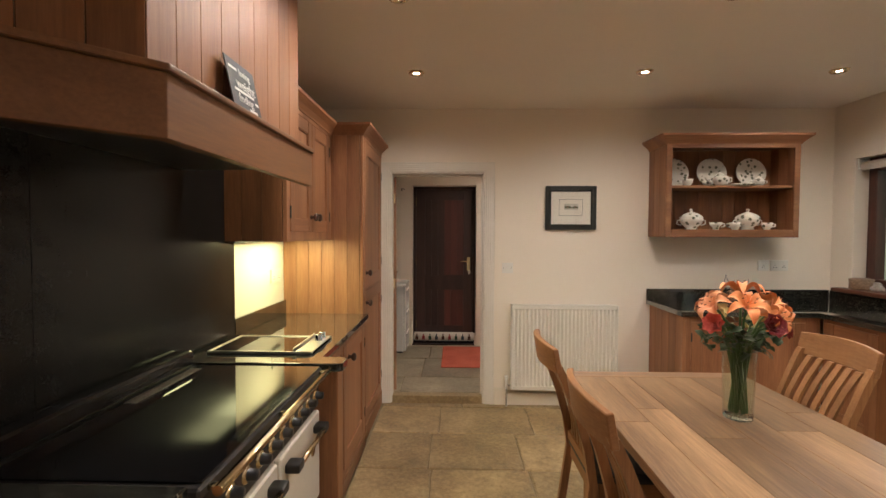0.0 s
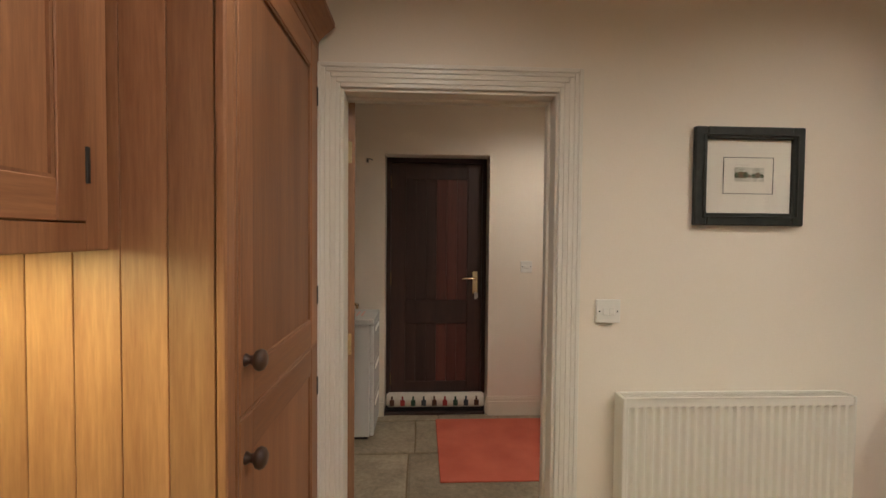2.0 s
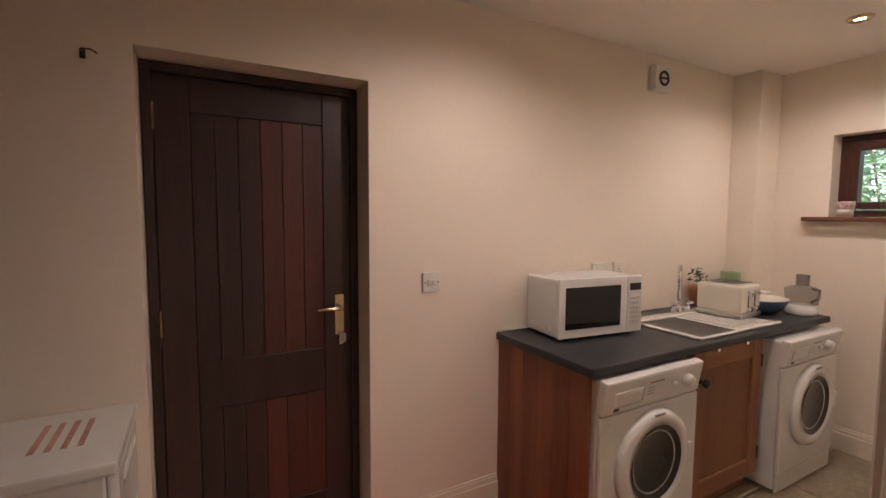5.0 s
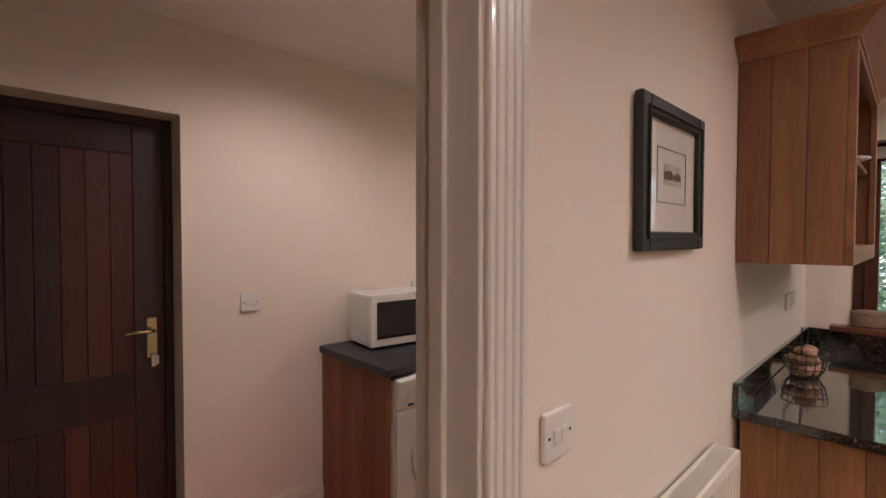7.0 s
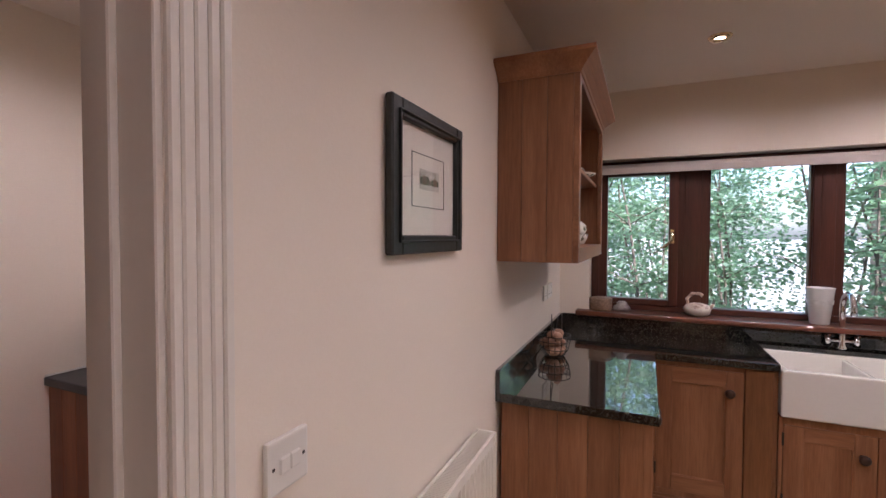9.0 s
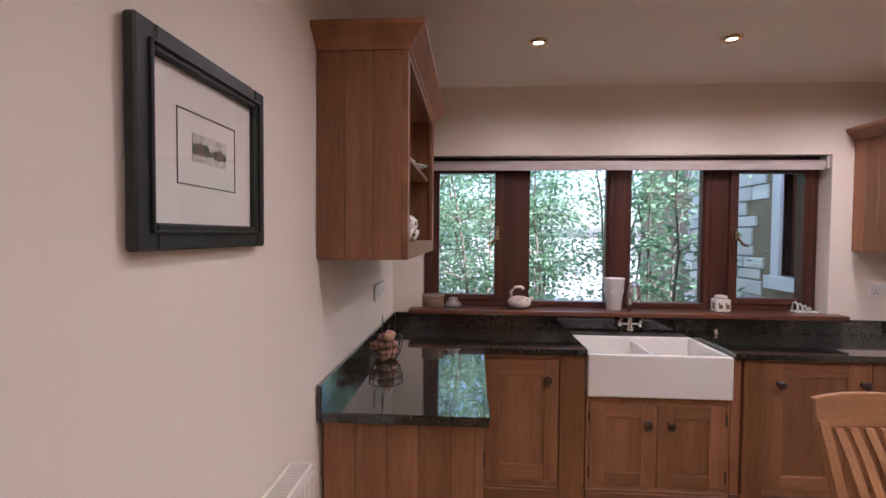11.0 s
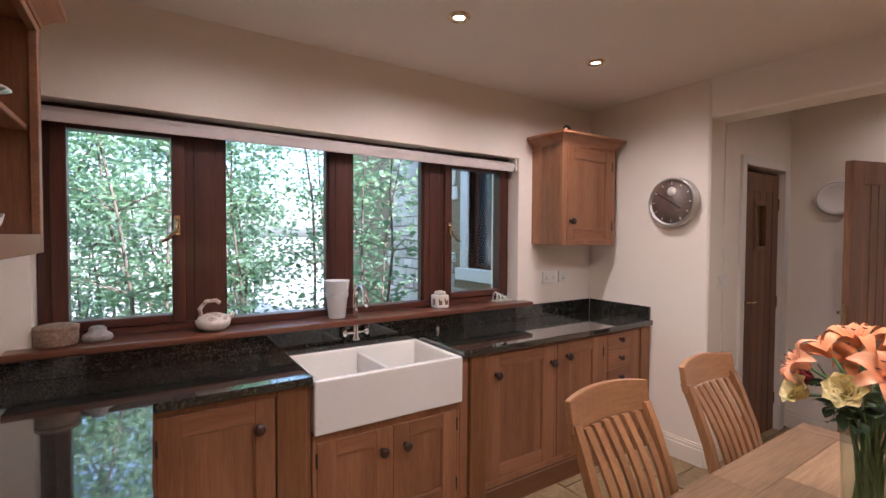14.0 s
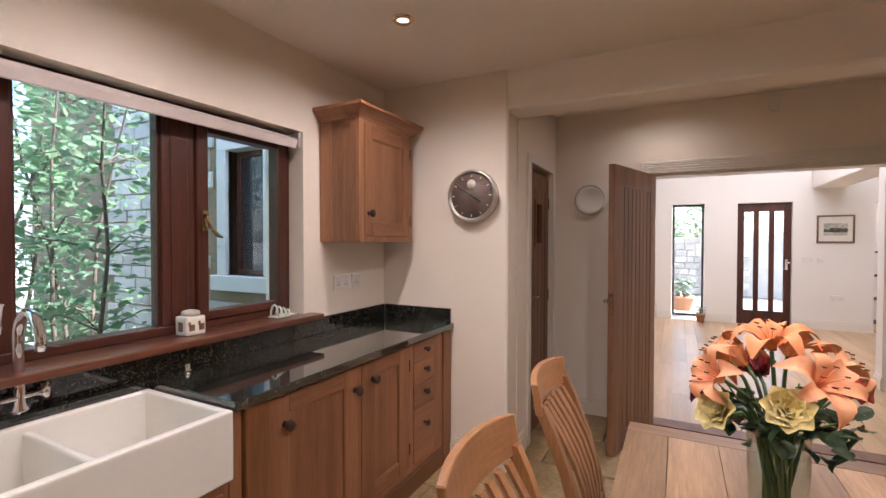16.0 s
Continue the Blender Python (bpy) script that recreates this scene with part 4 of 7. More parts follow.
for by in (1.222, 3.806):
    part("bracket", boxes([(3.692, by - 0.008, 1.962, 3.755, by + 0.008, 2.047)], 0.004), PLASTIC, blind)

# small wall cupboard in the corner
sc = thing("wall_cupboard", 3.53, 0.79, 1.437, "small oak wall cupboard with one framed door", "cupboard")
part("carcass", boxes([(3.41, 0.517, 1.437, 3.678, 1.068, 2.15)], 0.002), OAK_Z, sc)
boarding(sc, facing(3.678, 1.083, 1.437, "n"), 0.27, 0.71, 0.09, OAK_Z, thick=0.014)
ms = facing(3.39, 1.083, 1.437, "w")
part("face_frame", boxes([(0, 0, 0, 0.05, 0.02, 0.71), (0.53, 0, 0, 0.566, 0.02, 0.71), (0.05, 0, 0, 0.53, 0.02, 0.035), (0.05, 0, 0.675, 0.53, 0.02, 0.71)], 0.002, ms), OAK_Z, sc)
framed_door(sc, ms @ pose(0.05, -0.003, 0.035), 0.48, 0.64, OAK_Z, OAK_Y, (0.035, 0.13), "r", 0.07, 0.08)
cornice([(3.678, 1.083), (3.39, 1.083), (3.39, 0.517), (3.678, 0.517)], 2.13, 2.205, 0.055, OAK_Y, sc, -0.02)
orn = thing("small_ornament", 3.5, 0.92, 2.205, "small dark ring ornament on the cupboard top", "ornament")
part("ring", tube([(3.5, 0.92 + 0.035 * math.cos(radians(a)), 2.246 + 0.035 * math.sin(radians(a))) for a in range(-60, 241, 25)], 0.009, 8), IRON, orn)
part("foot", boxes([(3.48, 0.89, 2.2055, 3.52, 0.95, 2.215)], 0.003), PLASTIC, orn)

# open rack on the north wall
rack = thing("plate_rack", 2.71, 3.86, 1.434, "open oak wall rack with one shelf and a boarded back", "shelf")
x0, x1, yf, z0, z1 = 2.172, 3.175, 3.703, 1.434, 2.165
boarding(rack, facing(x0 - 0.0, 4.018, z0, "w"), 0.293, z1 - z0, 0.098, OAK_Z, thick=0.016)
boarding(rack, facing(x1, 3.725, z0, "e"), 0.293, z1 - z0, 0.098, OAK_Z, thick=0.016)
part("face_frame", boxes([(x0, yf, z0, x0 + 0.042, yf + 0.022, z1), (x1 - 0.042, yf, z0, x1, yf + 0.022, z1), (x0 + 0.042, yf, z0, x1 - 0.042, yf + 0.022, z0 + 0.058), (x0 + 0.042, yf, z1 - 0.05, x1 - 0.042, yf + 0.022, z1)], 0.002), OAK_X, rack)
# back boards in a darker oak than the frame
boarding(rack, facing(x0 + 0.016, 4.004, z0 + 0.02, "s"), x1 - x0 - 0.032, z1 - z0 - 0.04, 0.1, OAKPOST_SHADE, "back_board", 0.012)
part("shelf", boxes([(x0 + 0.017, yf + 0.03, 1.812, x1 - 0.017, 4.002, 1.832)], 0.003), OAK_X, rack)
part("bottom", boxes([(x0 + 0.017, yf + 0.023, z0 + 0.002, x1 - 0.017, 4.0, z0 + 0.058)], 0.001), OAK_X, rack)
part("top", boxes([(x0 + 0.017, yf + 0.023, z1 - 0.02, x1 - 0.017, 4.0, z1 - 0.002)], 0.001), OAK_X, rack)
cornice([(x0, 4.018), (x0, yf), (x1, yf), (x1, 4.018)], 2.14, 2.215, 0.06, OAK_X, rack, -0.02)

# ---------------------------------------------------------------- kitchen: walls and small fittings
def radiator(x, y_wall, z, w, h, way, label):
    m = facing(x, y_wall, z, way)
    r = thing("radiator", m.translation.x, m.translation.y, z, label, "radiator")
    k = round(w / 0.033)
    bm = bmesh.new()
    rows = [0.028, 0.04, h - 0.045, h - 0.032]
    cols = []
    for i in range(k * 4 + 1):
        u = 0.012 + (w - 0.024) * i / (k * 4)
        cols.append((u, (0.0, 0.0, 0.011, 0.011)[i % 4]))
    grid = [[bm.verts.new((u, -0.086 + (d if 0 < j < 3 else 0), zz)) for u, d in cols] for j, zz in enumerate(rows)]
    for a, b in zip(grid, grid[1:]):
        for i in range(len(cols) - 1):
            bm.faces.new((a[i], a[i + 1], b[i + 1], b[i]))
    for zz, e in ((0.0, grid[0]), (h - 0.004, grid[-1])):
        edge = [bm.verts.new((u, -0.084, zz)) for u, d in cols]
        for i in range(len(cols) - 1):
            bm.faces.new((e[i], e[i + 1], edge[i + 1], edge[i]))
    bmesh.ops.transform(bm, matrix=m, verts=bm.verts)
    part("front_panel", bm, RADWHITE, r)
    part("back_panel", boxes([(0.012, -0.03, 0.02, w - 0.012, -0.022, h - 0.02)], 0.002, m), RADWHITE, r)
    for u in (0.0, w - 0.012):
        part("side_panel", boxes([(u, -0.089, 0.0, u + 0.012, -0.015, h)], 0.003, m), RADWHITE, r)
    g = part("top_grille", boxes([(0.012, -0.088, h - 0.004, w - 0.012, -0.078, h), (0.012, -0.026, h - 0.004, w - 0.012, -0.016, h)], 0.001, m), RADWHITE, r)
    bars = [(0.012 + (w - 0.024) * i / 110, -0.079, h - 0.007, 0.0145 + (w - 0.024) * i / 110, -0.025, h - 0.002) for i in range(110)]
    tagged(part("grille_bars", boxes(bars, 0, m), RADWHITE, g), "white louvred grille bars", kind="stuff")
    for u in (0.04, w - 0.04):
        part("bracket", boxes([(u, -0.03, 0.08, u + 0.03, 0.0, h - 0.08)], 0.001, m), RADWHITE, r)
    v = part("valve", tube([m @ Vector((-0.035, -0.05, 0.005)), m @ Vector((-0.035, -0.05, 0.05)), m @ Vector((-0.035, -0.05, 0.11))], [0.012, 0.014, 0.017], 12), PLASTIC, r, "white thermostatic valve")
    part("valve_pipe", tube([m @ Vector((-0.035, -0.05, -z)), m @ Vector((-0.035, -0.05, 0.005))], 0.008, 8), STEEL, v)
    part("valve_tail", tube([m @ Vector((-0.035, -0.05, 0.03)), m @ Vector((0.02, -0.05, 0.03))], 0.009, 8), CHROME, v)
    p2 = part("lockshield", tube([m @ Vector((w + 0.03, -0.05, -z)), m @ Vector((w + 0.03, -0.05, 0.05))], 0.008, 8), STEEL, r)
    part("lockshield_tail", tube([m @ Vector((w + 0.03, -0.05, 0.03)), m @ Vector((w - 0.02, -0.05, 0.03))], 0.009, 8), CHROME, p2)
    return r


radiator(1.03, 4.02, 0.15, 0.88, 0.715, "s", "white panel radiator with a top grille under the picture")


GREENPRINT = mottled("dark_green_watercolour", (0.04, 0.06, 0.035), (0.14, 0.16, 0.09), 0.8, 200, bump=0, fine=400)
BARKPRINT = mottled("brown_watercolour", (0.10, 0.065, 0.04), (0.24, 0.18, 0.12), 0.8, 200, bump=0, fine=400)


def framed_picture(m, w, h, border, mount, art, frame_mat, label, inner_line=None):
    t = thing("framed_picture", m.translation.x, m.translation.y, m.translation.z, label, "picture")
    fr = part("picture_frame", boxes([(0, -0.024, 0, border, -0.002, h), (w - border, -0.024, 0, w, -0.002, h), (border, -0.024, 0, w - border, -0.002, border), (border, -0.024, h - border, w - border, -0.002, h)], 0.004, m), frame_mat, t)
    b2 = border * 0.62
    part("frame_lip", boxes([(b2, -0.030, b2, b2 + 0.006, -0.020, h - b2), (w - b2 - 0.006, -0.030, b2, w - b2, -0.020, h - b2), (b2, -0.030, b2, w - b2, -0.020, b2 + 0.006), (b2, -0.030, h - b2 - 0.006, w - b2, -0.020, h - b2)], 0.002, m), frame_mat, fr)
    part("mount", boxes([(border - 0.002, -0.010, border - 0.002, w - border + 0.002, -0.004, h - border + 0.002)], 0, m), PAPER, t)
    ax, az, aw, ah = art
    part("print", boxes([(ax, -0.0112, az, ax + aw, -0.0101, az + ah)], 0, m), mottled("pale_landscape_print", (0.34, 0.33, 0.26), (0.66, 0.63, 0.56), 0.8, 22, bump=0, fine=90, contrast=(0.38, 0.62)), t, "small grey landscape print")
    rp = random.Random(int(ax * 1000))
    for k in range(7):
        u, hh = ax + aw * (0.08 + 0.14 * k), ah * rp.uniform(0.18, 0.42)
        part("painted_tree", lathe([(0, 0.0004), (hh * 0.6, 0.0004), (hh * 0.6, 0.0), (0, 0)], m @ pose(u, -0.0112, az + ah * 0.30 + hh * 0.4, 90, 0, 0), 9, False), BARKPRINT if k % 2 else GREENPRINT, t)
    if inner_line:
        x, z, a, b = inner_line
        part("ruled_line", boxes([(x, -0.0112, z, x + a, -0.0101, z + 0.0022), (x, -0.0112, z + b, x + a, -0.0101, z + b + 0.0022), (x, -0.0112, z + 0.0022, x + 0.0022, -0.0101, z + b), (x + a - 0.0022, -0.0112, z + 0.0022, x + a, -0.0101, z + b)], 0, m), FRAMEBLK, t)
    g = part("glass", boxes([(border - 0.002, -0.0165, border - 0.002, w - border + 0.002, -0.0145, h - border + 0.002)], 0, m), PICGLASS, t)
    g.visible_shadow = False
    return t


framed_picture(facing(1.314, 4.018, 1.490, "s"), 0.422, 0.366, 0.046, 0.1, (0.158, 0.165, 0.115, 0.052), FRAMEBLK, "black framed small print with a wide cream mount", (0.114, 0.118, 0.195, 0.135))


def wall_plate(m, w, h, kind, label, category="switch"):
    t = thing("light_switch" if kind == "switch" else "power_socket", m.translation.x, m.translation.y, m.translation.z, label, category)
    pl = part("plate", boxes([(0, -0.011, 0, w, 0, h)], 0.004, m, 2), PLASTIC, t)
    if kind == "switch":
        n = 2 if w > 0.08 else 1
        for i in range(n):
            c = w * (i + 0.5) / n * (0.5 if n == 2 else 1) + (w * 0.25 if n == 2 else 0)
            part("rocker", boxes([(c - 0.012, -0.016, h * 0.34, c + 0.012, -0.010, h * 0.66)], 0.003, m), PLASTIC, t)
        for u in (0.012, w - 0.012):
            part("screw", boxes([(u - 0.003, -0.0125, h / 2 - 0.003, u + 0.003, -0.0105, h / 2 + 0.003)], 0.001, m), IRON, t)
    else:
        n = 2 if w > 0.1 else 1
        for i in range(n):
            c = w * (i + 0.5) / n
            part("rocker", boxes([(c - 0.008, -0.0145, h * 0.66, c + 0.008, -0.0105, h * 0.84)], 0.002, m), PLASTIC, t)
            for u, v in ((0, 0.46), (-0.011, 0.28), (0.011, 0.28)):
                part("pin_slot", boxes([(c + u - 0.0035, -0.0118, h * v, c + u + 0.0035, -0.0104, h * v + 0.006)], 0, m), IRON, t)
    return t


wall_plate(facing(0.956, 4.018, 1.122, "s"), 0.092, 0.088, "switch", "white double light switch beside the door")
wall_plate(facing(3.080, 4.018, 1.155, "s"), 0.088, 0.088, "socket", "white single socket above the worktop", "socket")
wall_plate(facing(3.180, 4.018, 1.155, "s"), 0.146, 0.088, "socket", "white double socket above the worktop", "socket")
wall_plate(facing(3.678, 0.97, 1.145, "w"), 0.146, 0.088, "socket", "white double socket below the small cupboard", "socket")
wall_plate(facing(3.678, 0.80, 1.145, "w"), 0.088, 0.088, "socket", "white single socket below the small cupboard", "socket")
wall_plate(facing(-0.618, 3.03, 1.13, "e"), 0.146, 0.088, "socket", "white double socket over the lit worktop", "socket")
wall_plate(facing(2.753, 0.30, 1.16, "w"), 0.086, 0.086, "switch", "white light switch beside the larder door")
wall_plate(facing(1.065, 5.785, 1.165, "s"), 0.088, 0.088, "switch", "white light switch beside the back door")
wall_plate(facing(2.12, 5.785, 1.16, "s"), 0.146, 0.088, "socket", "white double socket behind the microwave", "socket")
wall_plate(facing(2.29, 5.785, 1.16, "s"), 0.088, 0.088, "socket", "white single socket behind the microwave", "socket")

# downlights, two of them unseen additions
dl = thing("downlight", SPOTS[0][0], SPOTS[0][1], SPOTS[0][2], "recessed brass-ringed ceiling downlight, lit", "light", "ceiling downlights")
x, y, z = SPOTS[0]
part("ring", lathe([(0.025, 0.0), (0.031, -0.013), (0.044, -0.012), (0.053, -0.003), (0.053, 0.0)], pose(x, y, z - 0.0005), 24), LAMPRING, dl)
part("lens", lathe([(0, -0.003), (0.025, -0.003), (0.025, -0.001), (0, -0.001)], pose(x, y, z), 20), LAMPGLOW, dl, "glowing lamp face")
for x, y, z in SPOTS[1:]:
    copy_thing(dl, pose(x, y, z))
det = thing("wall_sensor", 1.228, -0.78, 2.37, "small white sensor high on the wall", "sensor")
part("case", boxes([(-0.032, -0.045, -0.055, 0.032, 0, 0.055)], 0.012, facing(1.228, -0.799, 2.41, "n"), 2), PLASTIC, det)
part("lens", boxes([(-0.020, -0.049, -0.040, 0.020, -0.044, 0.0)], 0.003, facing(1.228, -0.799, 2.41, "n")), PAPER, det)

# wall clock
clk = thing("wall_clock", 2.975, 0.44, 1.73, "round steel-rimmed clock with a dark glass face", "clock")
mk = facing(2.975, 0.4305, 1.73, "n") @ pose(0, 0, 0, 90, 0, 0)
part("case", lathe([(0, 0.05), (0.142, 0.05), (0.146, 0.062), (0.158, 0.066), (0.166, 0.056), (0.166, 0.0), (0, 0)], mk, 40), STEEL, clk)
part("dial", lathe([(0, 0.0515), (0.141, 0.0515), (0.141, 0.050), (0, 0.050)], mk, 40), mottled("brown_clock_dial", (0.10, 0.062, 0.050), (0.20, 0.135, 0.110), 0.45, 9, bump=0.05), clk)
part("sub_dial", lathe([(0, 0.0535), (0.030, 0.0535), (0.030, 0.052), (0, 0.052)], mk @ pose(0.0, 0.072, 0), 24), PAPER, clk)
part("hour_pointer", boxes([(-0.005, -0.01, 0.054, 0.005, 0.075, 0.0555)], 0, mk @ pose(0, 0, 0, 0, 0, -125)), IRON, clk)
part("minute_pointer", boxes([(-0.0035, -0.015, 0.056, 0.0035, 0.115, 0.0575)], 0, mk @ pose(0, 0, 0, 0, 0, 58)), IRON, clk)
for i in range(12):
    part("hour_mark", boxes([(-0.003, 0.118, 0.052, 0.003, 0.134, 0.053)], 0, mk @ pose(0, 0, 0, 0, 0, 30 * i)), PAPER, clk)
cg = part("glass", lathe([(0, 0.0615), (0.09, 0.0612), (0.148, 0.060)], mk, 40), PICGLASS, clk)
cg.visible_shadow = False

# wall plate beside the open door
wp = thing("wall_plate", 2.46, -0.78, 1.785, "white china plate hung on the wall", "plate")
part("plate", lathe([(0, 0.012), (0.075, 0.012), (0.085, 0.018), (0.122, 0.030), (0.125, 0.027), (0.085, 0.010), (0.07, 0.002), (0, 0.002)], facing(2.465, -0.798, 1.785, "n") @ pose(0, 0, 0, 90, 0, 0), 36), CERAMIC, wp)
part("rim_line", lathe([(0.113, 0.0285), (0.119, 0.0300), (0.119, 0.0305), (0.113, 0.0290)], facing(2.465, -0.798, 1.785, "n") @ pose(0, 0, 0, 90, 0, 0), 36), mottled("grey_rim_print", (0.30, 0.28, 0.25), (0.48, 0.45, 0.40), 0.4, 40, bump=0), wp)

# larder door with a small glazed slot
def boarded_leaf(name, m, w, h, thick, mat_up, board_mats, label, grooves=8, edge=0.10, top_rail=0.12, low_rail=0.16, mid=None):
    d = structure(name, boxes([(0.0, 0, 0.008, edge, thick, h)], 0.002, m), mat_up, label)
    part("door_stile", boxes([(w - edge, 0, 0.008, w, thick, h)], 0.002, m), mat_up, d)
    rl = [(edge, 0.001, h - top_rail, w - edge, thick - 0.001, h), (edge, 0.001, 0.008, w - edge, thick - 0.001, low_rail)]
    if mid:
        rl.append((edge, 0.001, mid[0], w - edge, thick - 0.001, mid[1]))
    for r in rl:
        part("door_rail", boxes([r], 0.002, m), mat_up, d)
    bw = (w - 2 * edge) / grooves
    spans = [(low_rail, h - top_rail)] if not mid else [(low_rail, mid[0]), (mid[1], h - top_rail)]
    for z0, z1 in spans:
        for i in range(grooves):
            part("door_board", boxes([(edge + i * bw + 0.0032, 0.004, z0 - 0.002, edge + (i + 1) * bw - 0.0032, thick - 0.004, z1 + 0.002)], 0.002, m), board_mats[i % len(board_mats)] if isinstance(board_mats, list) else board_mats, d)
    return d


def lever_handle(parent, m, mat=BRASS, flip=1, label="brass lever handle on a long plate"):
    """Local x along the door, -y out of it."""
    p = part("handle_plate", boxes([(-0.021, -0.006, -0.09, 0.021, 0, 0.09)], 0.004, m), mat, parent, label)
    part("lever", tube([m @ Vector(q) for q in ((0, -0.006, 0.035), (0, -0.045, 0.035), (0.02 * flip, -0.052, 0.036), (0.06 * flip, -0.05, 0.037), (0.105 * flip, -0.046, 0.034))], [0.009, 0.009, 0.009, 0.008, 0.007], 10), mat, p)
    return p


md3 = facing(2.775, -0.045, 0.0, "w")
ld3 = structure("door_3", boxes([(0, 0, 0.008, 0.10, 0.04, 1.965), (0.50, 0, 0.008, 0.60, 0.04, 1.965)], 0.002, md3), BROWNDOOR, "closed brown oak larder door with a slim glazed slot")
part("door_rail", boxes([(0.10, 0.001, 1.84, 0.50, 0.039, 1.965)], 0.002, md3), BROWNDOOR, ld3)
for i in range(4):
    u = 0.10 + i * 0.10
    for z0, z1 in (((0.008, 1.84),) if i in (0, 3) else ((0.008, 1.42), (1.74, 1.84))):
        part("door_board", boxes([(u + 0.002, 0.004, z0, u + 0.098, 0.036, z1)], 0.002, md3), BROWNDOOR, ld3)
part("slot_frame", boxes([(0.196, -0.006, 1.40, 0.222, 0.04, 1.76), (0.378, -0.006, 1.40, 0.404, 0.04, 1.76), (0.222, -0.006, 1.40, 0.378, 0.04, 1.43), (0.222, -0.006, 1.73, 0.378, 0.04, 1.76)], 0.003, md3), BROWNDOOR, ld3)
part("slot_glass", boxes([(0.222, 0.015, 1.43, 0.378, 0.02, 1.73)], 0, md3), glass_mat("slot_glass", (0.9, 0.8, 0.6), 0.2), ld3)
lever_handle(ld3, md3 @ pose(0.05, 0, 1.0), BRASS, 1)
for hz in (0.25, 1.0, 1.75):
    part("hinge", boxes([(0.596, -0.006, hz - 0.045, 0.606, 0.006, hz + 0.045)], 0.002, md3), BRASS, ld3)
structure("trim_larder_door", boxes([(2.735, -0.03, 0, 2.7545, 0.032, 2.06), (2.735, -0.735, 0, 2.7545, -0.66, 2.06), (2.735, -0.66, 2.0, 2.7545, -0.03, 2.06)], 0.003), TRIM, "ivory painted surround of the larder door")
larder = structure("larder_wall", boxes([(2.90, -0.80, 0, 3.68, -0.75, 2.5), (3.60, -0.75, 0, 3.68, 0.23, 2.5), (2.90, -0.75, 2.45, 3.60, 0.23, 2.5), (2.90, -0.80, -0.1, 3.68, 0.23, 0.0)]), WALL, "cream painted inside of the larder")

# open oak leaf of the hall doorway
ang = math.degrees(math.atan2(0.715, 0.215))
mo = Matrix.Translation((2.012, -0.79, 0)) @ pose(0, 0, 0, 0, 0, ang)
leaf = boarded_leaf("door_4", mo, 0.75, 1.955, 0.042, OAKDOOR, OAKDOOR, "open oak boarded door of the hall opening", 8, 0.10, 0.14, 0.14)
part("latch_plate", boxes([(0.757, 0.008, 0.95, 0.763, 0.034, 1.10)], 0.001, mo), BRASS, leaf)
lever_handle(leaf, mo @ pose(0.70, 0.0, 1.0), BRASS, -1)

# ---------------------------------------------------------------- table, chairs, flowers
tb = thing("dining_table", 1.545, 1.86, 0, "solid oak plank dining table with end boards", "table")
TX0, TX1, TY0, TY1, TZ = 1.135, 1.975, 1.25, 2.475, 0.76
widths = [0.14, 0.12, 0.155, 0.13, 0.145]
sc_w = (TX1 - TX0) / (sum(widths) + 0.13)
x = TX0
for i, w in enumerate(widths + [0.13]):
    w *= sc_w
    cut = [0.5, 0.62, 0.38, 0.55, 0.44, 0.6][i]
    ym = TY0 + 0.085 + (TY1 - TY0 - 0.17) * cut
    for a, b in ((TY0 + 0.085, ym), (ym, TY1 - 0.085)):
        part("plank", boxes([(x + 0.0006, a + 0.0006, TZ - 0.035, x + w - 0.0006, b - 0.0006, TZ)], 0.0012), TABLE, tb)
    x += w
for a, b in ((TY0, TY0 + 0.0845), (TY1 - 0.0845, TY1)):
    part("end_board", boxes([(TX0, a, TZ - 0.0355, TX1, b, TZ + 0.0005)], 0.003), TABLE_X, tb)
for x in (TX0 + 0.08, TX1 - 0.10):
    part("apron", boxes([(x, TY0 + 0.12, TZ - 0.125, x + 0.022, TY1 - 0.12, TZ - 0.036)], 0.002), CHAIR_Y, tb)
for y in (TY0 + 0.10, TY1 - 0.122):
    part("apron", boxes([(TX0 + 0.12, y, TZ - 0.125, TX1 - 0.12, y + 0.022, TZ - 0.036)], 0.002), TABLE_X, tb)
for x in (TX0 + 0.06, TX1 - 0.135):
    for y in (TY0 + 0.07, TY1 - 0.145):
        part("leg", boxes([(x, y, 0.0, x + 0.075, y + 0.075, TZ - 0.036)], 0.004), CHAIR_Z, tb)


